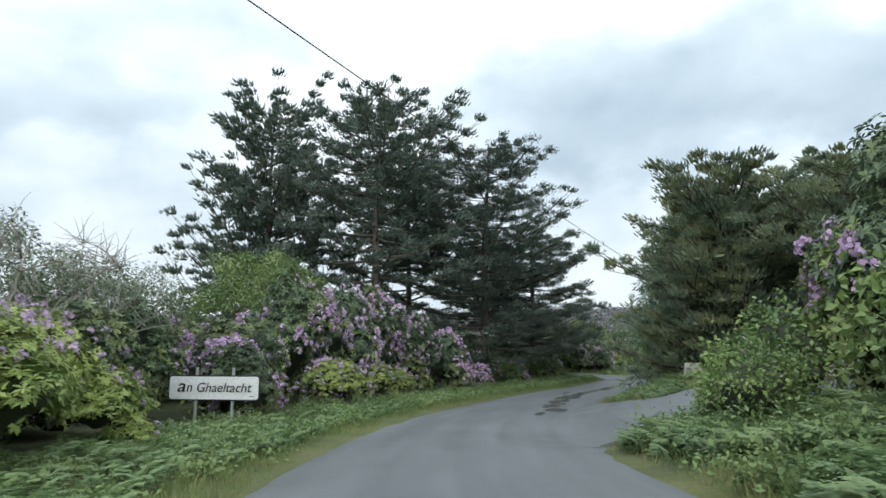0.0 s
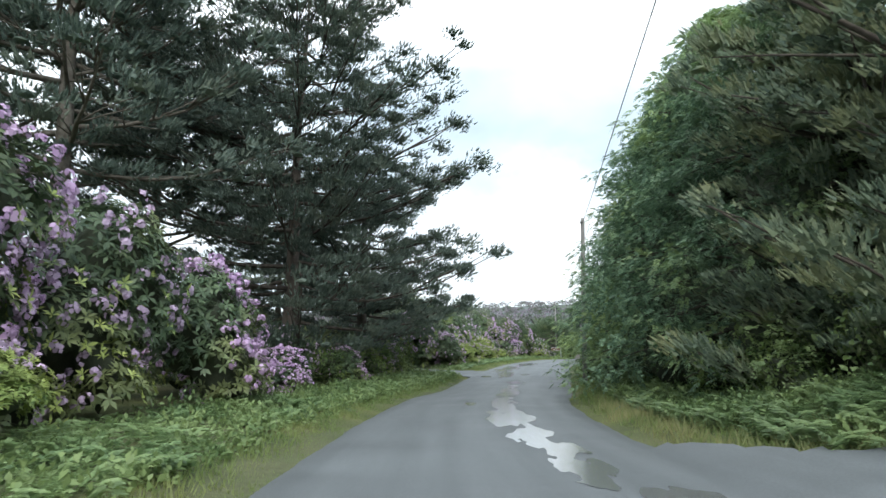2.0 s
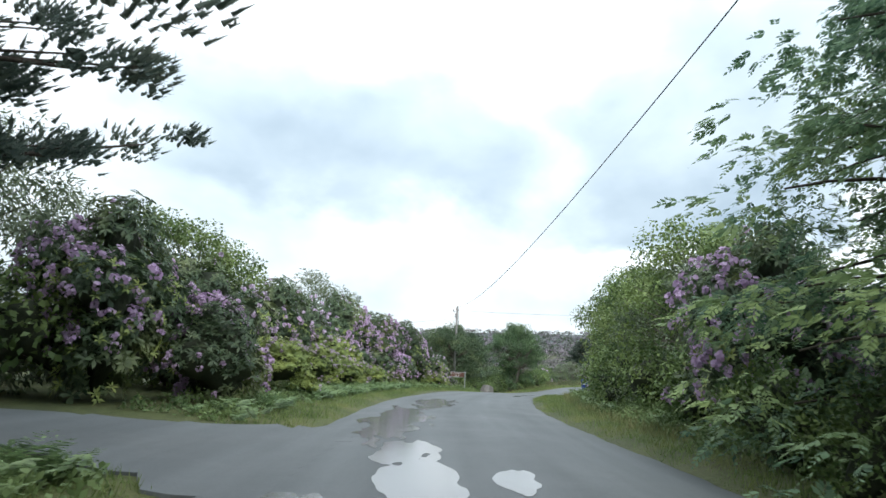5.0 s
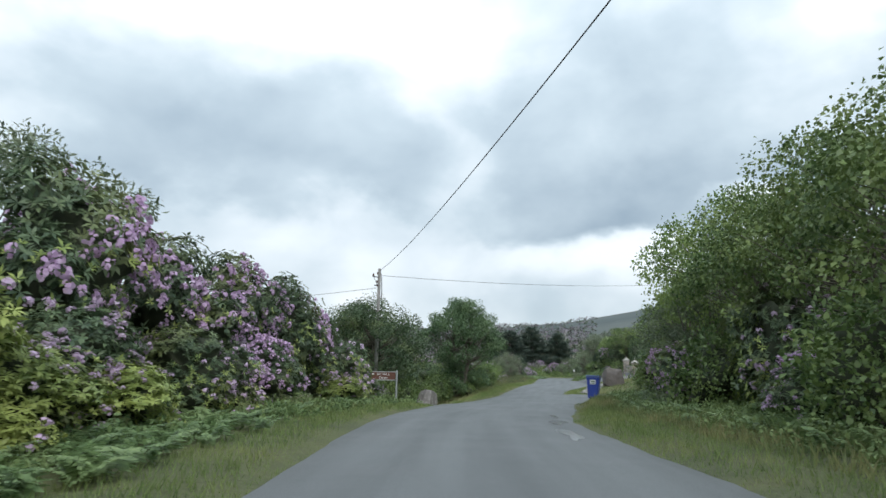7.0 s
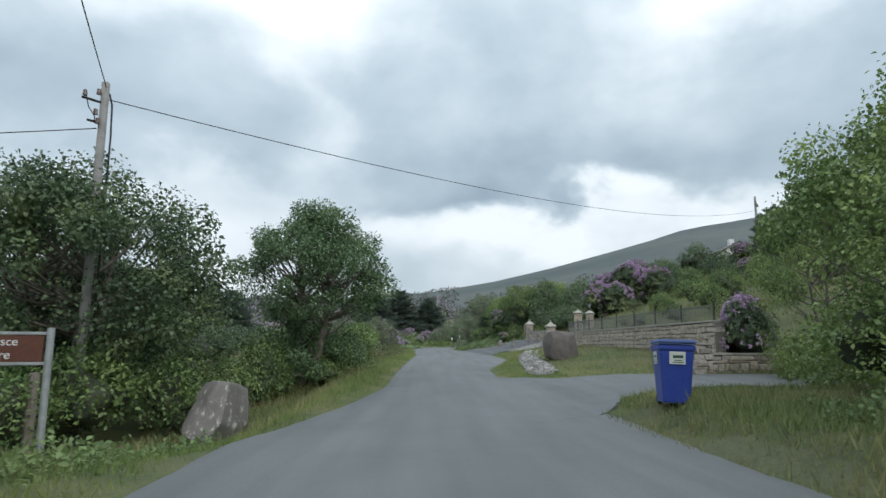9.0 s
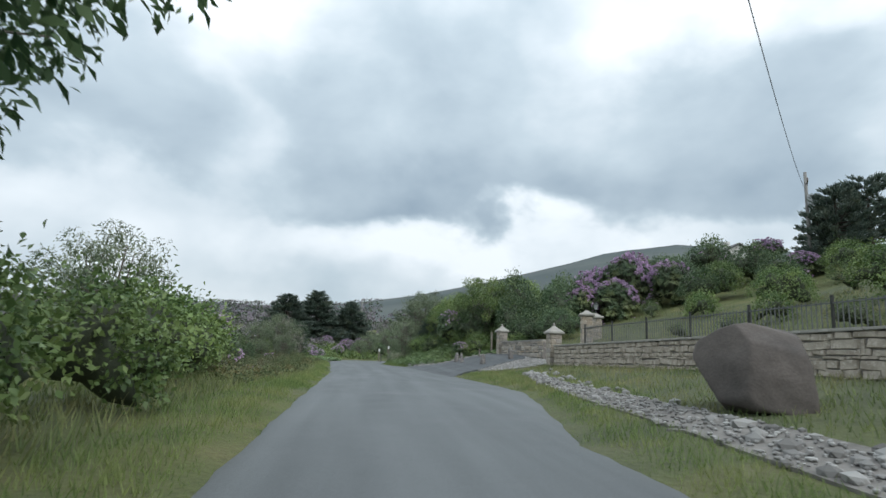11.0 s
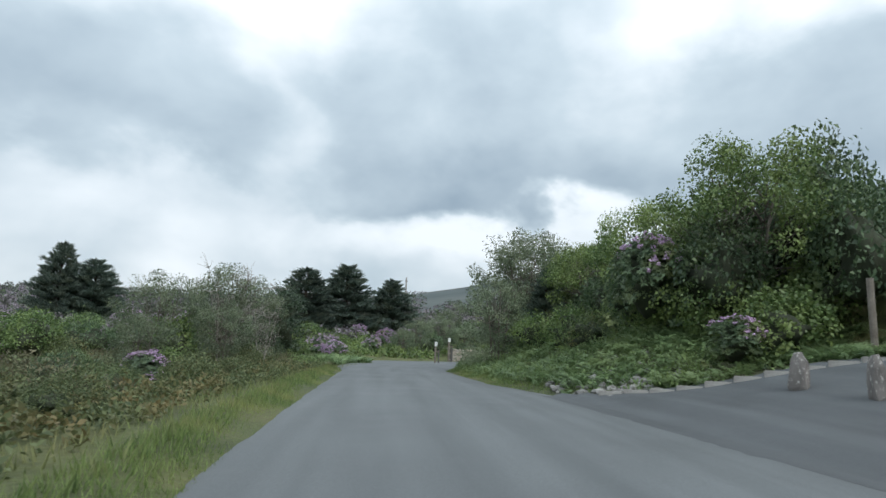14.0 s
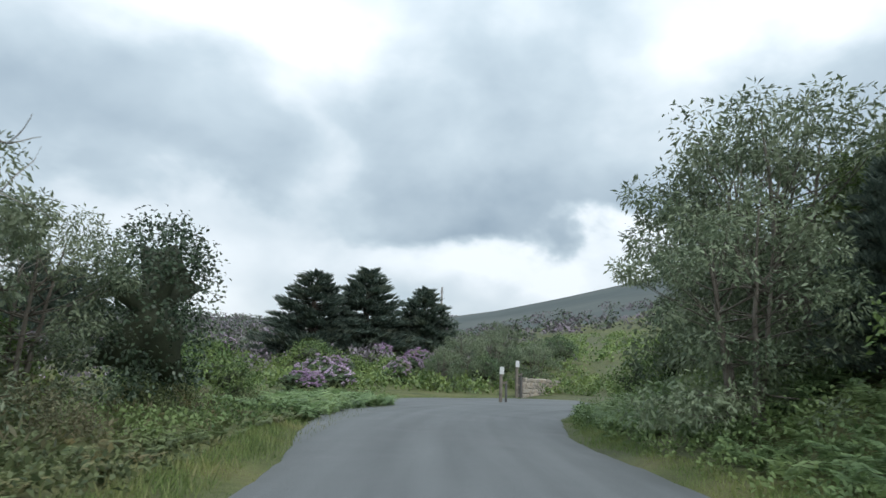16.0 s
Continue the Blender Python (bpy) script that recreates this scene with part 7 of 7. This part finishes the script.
# marker stones at the edge of the apron
for s, d, h, lean in [(153.4, 7.3, 0.80, 6), (151.6, 7.3, 0.78, -4), (147.4, 7.7, 0.76, 3), (147.0, 9.3, 0.85, -7)]:
    g = ground_at(s, d)
    bm = rock_mesh("marker_stone", s, 2, 0.16)
    for v in bm.verts:
        f = 1 - 0.35 * (v.co.z + 0.5)
        v.co.x, v.co.y = v.co.x * f, v.co.y * f
    ob = part("marker_stone", bm, "boulder")
    ob.matrix_world = pose(g[0], g[1], g[2] + h * 0.40, lean, 0, s * 31 % 90) @ Matrix.Diagonal((0.40, 0.30, h, 1))
    tagged(ob, "rough upright marker stone on the asphalt", "stone", "marker stones by the gateway")

# the stone gateway, walls and railing on the right
stone_wall("wall_1", "long roadside wall of rough grey-brown fieldstone", (59.7, 83.65), (83.0, 101.35), 0.30, 2.03, 0.42, 5, 300, True, 0.17, 0.38)
pillar("gate_pillar", "square stone gate pillar with pale pointed cap", 83.3, 101.65, 0.75, 3.22, 0.62, 38, 3)
pillar("gate_pillar", "square stone gate pillar with pale pointed cap", 92.35, 108.35, 1.35, 3.76, 0.62, 38, 4)
stone_wall("wall_2", "short stepped wing wall of fieldstone by the gateway", (87.7, 103.6), (92.05, 108.05), 1.35, 2.50, 0.40, 8, 120, True, 0.20, 0.5)
pillar("gate_pillar", "inner stone pillar with low domed cap", 88.3, 101.3, 2.0, 4.45, 0.66, 20, 5, False, 0.45)
pl = pillar("gate_pillar", "inner stone pillar carrying a lantern", 92.0, 101.7, 2.1, 4.60, 0.66, 20, 6, False, 0.45)
lan = thing("lantern", pose(92.0, 101.7, 4.45), "small dark lantern on a stone pillar", "lantern")
part("stem", post_mesh(0.30, 0.03, 0.0), "iron", lan)
bm = bmesh.new()
bmesh.ops.create_cone(bm, cap_ends=True, segments=6, radius1=0.09, radius2=0.15, depth=0.30)
bmesh.ops.translate(bm, vec=(0, 0, 0.45), verts=bm.verts)
part("glass_case", bm, "galv", lan)
bm = bmesh.new()
bmesh.ops.create_cone(bm, cap_ends=True, segments=6, radius1=0.20, radius2=0.03, depth=0.14)
bmesh.ops.translate(bm, vec=(0, 0, 0.67), verts=bm.verts)
part("hood", bm, "iron", lan)

rail_thing = thing("railing", pose(62.0, 84.2, 0), "grey metal railing behind the stone wall", "railing")
ra, rb = Vector((62.6, 84.4, 0)), Vector((83.2, 100.0, 0))
run = rb - ra
ang = math.degrees(math.atan2(run.y, run.x))
bar_me = bpy.data.meshes.new("bar")
bmx = box_bm((0.022, 0.022, 0.98), (0, 0, 0.49))
bmx.to_mesh(bar_me)
bmx.free()
bar_me.materials.append(M["rail_iron"])
nb = 150
for i in range(nb):
    q = ra + run * (i / (nb - 1))
    o = new("bar", bar_me)
    o.parent = rail_thing
    o.matrix_parent_inverse = rail_thing.matrix_world.inverted()
    o.matrix_world = pose(q.x, q.y, 1.88 + 0.2 * i / nb, 0, 0, ang)
for z in (0.12, 0.92):
    o = part("rail", box_bm((run.length, 0.04, 0.03)), "rail_iron", rail_thing)
    q = ra + run / 2
    o.matrix_parent_inverse = rail_thing.matrix_world.inverted()
    o.matrix_world = pose(q.x, q.y, 1.98 + z, 0, -math.degrees(math.atan2(0.2, run.length)), ang)
for i in range(9):
    q = ra + run * (i / 8)
    o = part("post", box_bm((0.06, 0.06, 1.5), (0, 0, 0.4)), "iron", rail_thing)
    o.matrix_parent_inverse = rail_thing.matrix_world.inverted()
    o.matrix_world = pose(q.x, q.y, 1.86 + 0.2 * i / 9, 0, 0, ang)

stone_wall("wall_3", "low drystone wall beside the drive", (58.3, 83.9), (62.6, 80.0), -0.10, 0.86, 0.45, 9, 120, True, 0.17, 0.4)
stone_wall("wall_4", "stacked stone end of a low wall", (57.6, 84.55), (58.4, 83.8), -0.10, 1.20, 0.6, 10, 60, True, 0.17, 0.4)
nm = part("name_stone", rock_mesh("name_stone", 4.4, 3, 0.10), "stone")
nm.matrix_world = pose(65.6, 81.3, 1.42, 0, 0, -55) @ Matrix.Diagonal((2.6, 0.5, 1.15, 1))
tagged(nm, "broad grey name stone with worn dark carving", "stone")
carve = thing("carved_plate", pose(65.45, 81.2, 1.52, 0, 0, -55), "row of worn dark strokes on a stone", "carving")
for k in range(7):
    part("stroke", box_bm((0.10, 0.03, 0.20 + 0.05 * (k % 3 == 1)), (-0.66 + 0.22 * k, -0.27, 0.02 * (k % 2)), 0.006), "mortar", carve)

# first gateway on the right: one pillar, its wall, a small leaning stone with worn strokes
gx0, gy0 = 6.59, 20.98
zg = float(land(gx0, gy0)) - 0.05
gp = pillar("gate_pillar", "broad pale stone gate pillar with flat cap", gx0, gy0, zg, 3.12, 0.78, -20, 12, False, 0.16, 0.82)
stone_wall("wall_5", "pale stone garden wall beside a gate pillar", (7.33, 20.70), (13.34, 18.34), zg, zg + 0.95, 0.4, 13, 120, True, 0.22, 0.5)
bm = box_bm((0.62, 0.14, 0.56), (0, 0, 0.26), 0.03)
for v in bm.verts:
    v.co.x *= 1 - 0.16 * (v.co.z > 0.3)
st = thing("name_stone", pose(5.33, 22.63, float(land(5.33, 22.63)) + 0.0, 6, 0, -14), "small pale slab with dark worn strokes", "stone")
part("slab", bm, "concrete", st)
for k, (x, z, w) in enumerate(((-0.13, 0.36, 0.16), (0.10, 0.36, 0.14), (-0.08, 0.22, 0.12), (0.12, 0.22, 0.18))):
    part("stroke", box_bm((w, 0.012, 0.06), (x, -0.074, z)), "mortar", st)

# white stubs at the side drive on the left
for x, y, w in [(8.71, 58.37, 0.85), (6.58, 60.06, 0.7)]:
    ob = part("gate_wall", box_bm((w, 0.35, 1.25), (0, 0, 0.40), 0.02), "white_wall")
    ob.matrix_world = pose(x, y, float(land(x, y)), 0, 0, -20)
    tagged(ob, "short white plastered gate wall by a drive", "wall", "white gate walls")

# fence and gate posts
for x, y, z1, r in [(94.45, 110.05, 3.35, 0.07), (40.6, 91.5, None, 0.09), (91.4, 109.6, 2.0, 0.05)]:
    zz = float(land(x, y))
    ob = part("fence_post", post_mesh((z1 - zz) if z1 else 1.5, r, -0.3, 9), "old_wood")
    ob.location = (x, y, zz)
    tagged(ob, "weathered grey wooden fence post in the ground", "post", "fence posts")

# gateway beyond the bend
for x, y, h in [(122.0, 138.5, 2.0), (127.0, 140.3, 2.3)]:
    zz = float(land(x, y))
    ob = thing("gate_post", pose(x, y, zz, 0, 0, -35), "dark gate post with a small white plate", "post", "gate posts beyond the bend")
    part("post", box_bm((0.13, 0.13, h - 0.30), (0, 0, (h - 0.30) / 2 - 0.1), 0.015), "old_wood", ob)
    part("stay", box_bm((0.10, 0.10, h - 0.75), (0.34, 0.1, (h - 0.75) / 2 - 0.1), 0.015), "slate", ob)
    part("rail", box_bm((0.40, 0.05, 0.09), (0.17, 0.05, h - 0.95)), "old_wood", ob)
    part("plate", box_bm((0.24, 0.03, 0.36), (0, -0.08, h - 0.36), 0.008), "sign_white", ob, "small white plate")
zz = float(land(131, 141.2))
stone_wall("wall_6", "grey stone wall beyond the bend", (127.4, 140.3), (139.0, 143.2), zz - 0.3, zz + 1.05, 0.4, 17, 160, False, 0.22, 0.5)

# white house on the hill
hx_, hy_ = 135.2, 97.0
hz = 12.4
house = thing("house", pose(hx_, hy_, hz, 0, 0, 32), "white gabled house with a dark slate roof on the hill", "house")
bm = bmesh.new()
w, l, e, g = 2.6, 4.0, 2.2, 3.6
vs = [bm.verts.new(c) for c in ((-l, -w, -3), (l, -w, -3), (l, w, -3), (-l, w, -3), (-l, -w, e), (l, -w, e), (l, w, e), (-l, w, e), (-l, 0, g), (l, 0, g))]
for f in ((0, 1, 5, 4), (1, 2, 6, 9, 5), (2, 3, 7, 6), (3, 0, 4, 8, 7), (3, 2, 1, 0), (4, 5, 9, 8), (6, 7, 8, 9)):
    bm.faces.new([vs[i] for i in f])
part("wall", bm, "white_wall", house)
sl = math.degrees(math.atan2(g - e, w))
for sg in (-1, 1):
    rf = part("roof", box_bm((2 * l + 0.5, math.hypot(w, g - e) + 0.35, 0.14), bevel=0.02), "slate", house)
    rf.matrix_basis = pose(0, sg * (w / 2 + 0.05), (e + g) / 2 + 0.10, -sg * sl, 0, 0)
part("chimney", box_bm((0.9, 0.7, 1.3), (-1.0, 0, g + 0.25), 0.03), "white_wall", house)
for x in (-3.4, 0.2, 3.4):
    wd = part("window", box_bm((1.0, 0.10, 1.1), (x, -w, 0.9), 0.01), "sign_white", house)
    part("pane", box_bm((0.84, 0.03, 0.94), (x, -w - 0.05, 0.9)), "slate", wd)

# low pale roof seen behind the boulder
sx_, sy_ = 53.3, 106.0
shed = thing("shed", pose(sx_, sy_, float(land(sx_, sy_)) - 0.1, 0, 0, 20) @ Matrix.Scale(0.6, 4), "small pale shed roof behind the boulder and trees", "shed")
part("wall", box_bm((2.6, 2.0, 1.0), (0, 0, 0.5)), "concrete", shed)
bm = bmesh.new()
vs = [bm.verts.new(c) for c in ((-1.45, -1.15, 1.0), (1.45, -1.15, 1.0), (1.45, 1.15, 1.0), (-1.45, 1.15, 1.0), (-1.45, 0, 1.55), (1.45, 0, 1.55))]
for f in ((0, 1, 5, 4), (2, 3, 4, 5), (0, 4, 3), (1, 2, 5), (3, 2, 1, 0)):
    bm.faces.new([vs[i] for i in f])
part("roof", bm, "gravel", shed)

# a kerb line at the apron and rubble by the bank
kb = new("kerb")
tagged(kb, "low pale kerb at the back of the asphalt apron", "kerb", kind="structure")
for i in range(11):
    s0 = 157.0 - i * 0.32
    d0 = 5.0 + i * 0.45
    p, q = along(s0, d0), along(s0 - 0.32, d0 + 0.45)
    k = part("kerb_stone", box_bm((float(np.linalg.norm(q - p)) - 0.015, 0.14, 0.20), bevel=0.02), "concrete", kb)
    k.matrix_world = pose(*(p + q) / 2, float(land(*((p + q) / 2))) + 0.06, 0, 0, math.degrees(math.atan2(q[1] - p[1], q[0] - p[0])))
rnd = random.Random(77)
bm = bmesh.new()
for i in range(420):
    if i < 190:
        s, d = rnd.uniform(156.6, 160.6), rnd.uniform(4.6, 7.4)
    elif i < 300:
        s, d = rnd.uniform(113.6, 119.0), rnd.uniform(10.2, 12.4)
    else:
        s = rnd.uniform(113, 138)
        d = np.interp(s, [113, 116, 121, 130, 138], [4.6, 4.9, 5.4, 6.4, 8.0]) + rnd.uniform(-0.6, 0.6)
    g = ground_at(s, d)
    r = rnd.uniform(0.04, 0.13) * (1.5 if rnd.random() < 0.1 else 1)
    res = bmesh.ops.create_icosphere(bm, subdivisions=1, radius=r)
    for v in res["verts"]:
        v.co = Vector((v.co.x * 1.2, v.co.y, v.co.z * 0.7)) * rnd.uniform(0.75, 1.2) + Vector((g[0], g[1], g[2] + 0.05))
tagged(part("loose_stones", bm, "gravel_bit"), "loose pale stones and rubble on the verge", "stones", kind="stuff")

# coarse gravel lying on the drive, the strip and the rubble patch
rng = np.random.default_rng(61)
bm = bmesh.new()
bmesh.ops.create_icosphere(bm, subdivisions=1, radius=1.0)
peb = np.array([v.co[:] for v in bm.verts])
peb_f = np.array([[v.index for v in f.verts] for f in bm.faces])
bm.free()
bits = []
for pts, n, size in ((APRONS[5], 4600, 0.036), (APRONS[6], 1800, 0.035), (APRONS[7], 600, 0.055)):
    lo, hi = pts.min(0), pts.max(0)
    q = rng.uniform(lo, hi, (n * 3, 2))
    q = q[in_outline(pts, q)][:n]
    xy = along(q[:, 0], q[:, 1])
    z = np.maximum(land(xy[:, 0], xy[:, 1]), sheet(xy[:, 0], xy[:, 1])) + 0.055
    k = size * rng.uniform(0.5, 1.5, (len(q), 1, 1))
    bits.append(np.column_stack([xy, z])[:, None] + peb[None] * k * rng.uniform(0.6, 1.3, (len(q), 1, 3)) * np.array([1, 1, 0.6]) * rng.uniform(0.85, 1.15, (len(q), len(peb), 1)))
V = np.concatenate(bits)
nv = len(peb)
me = bpy.data.meshes.new("gravel_stones")
me.from_pydata(V.reshape(-1, 3).tolist(), [], (peb_f[None] + (np.arange(len(V)) * nv)[:, None, None]).reshape(-1, 3).tolist())
tagged(part("gravel_stones", me, "gravel_bit"), "coarse pale grey gravel lying on the drive", "gravel", kind="stuff")
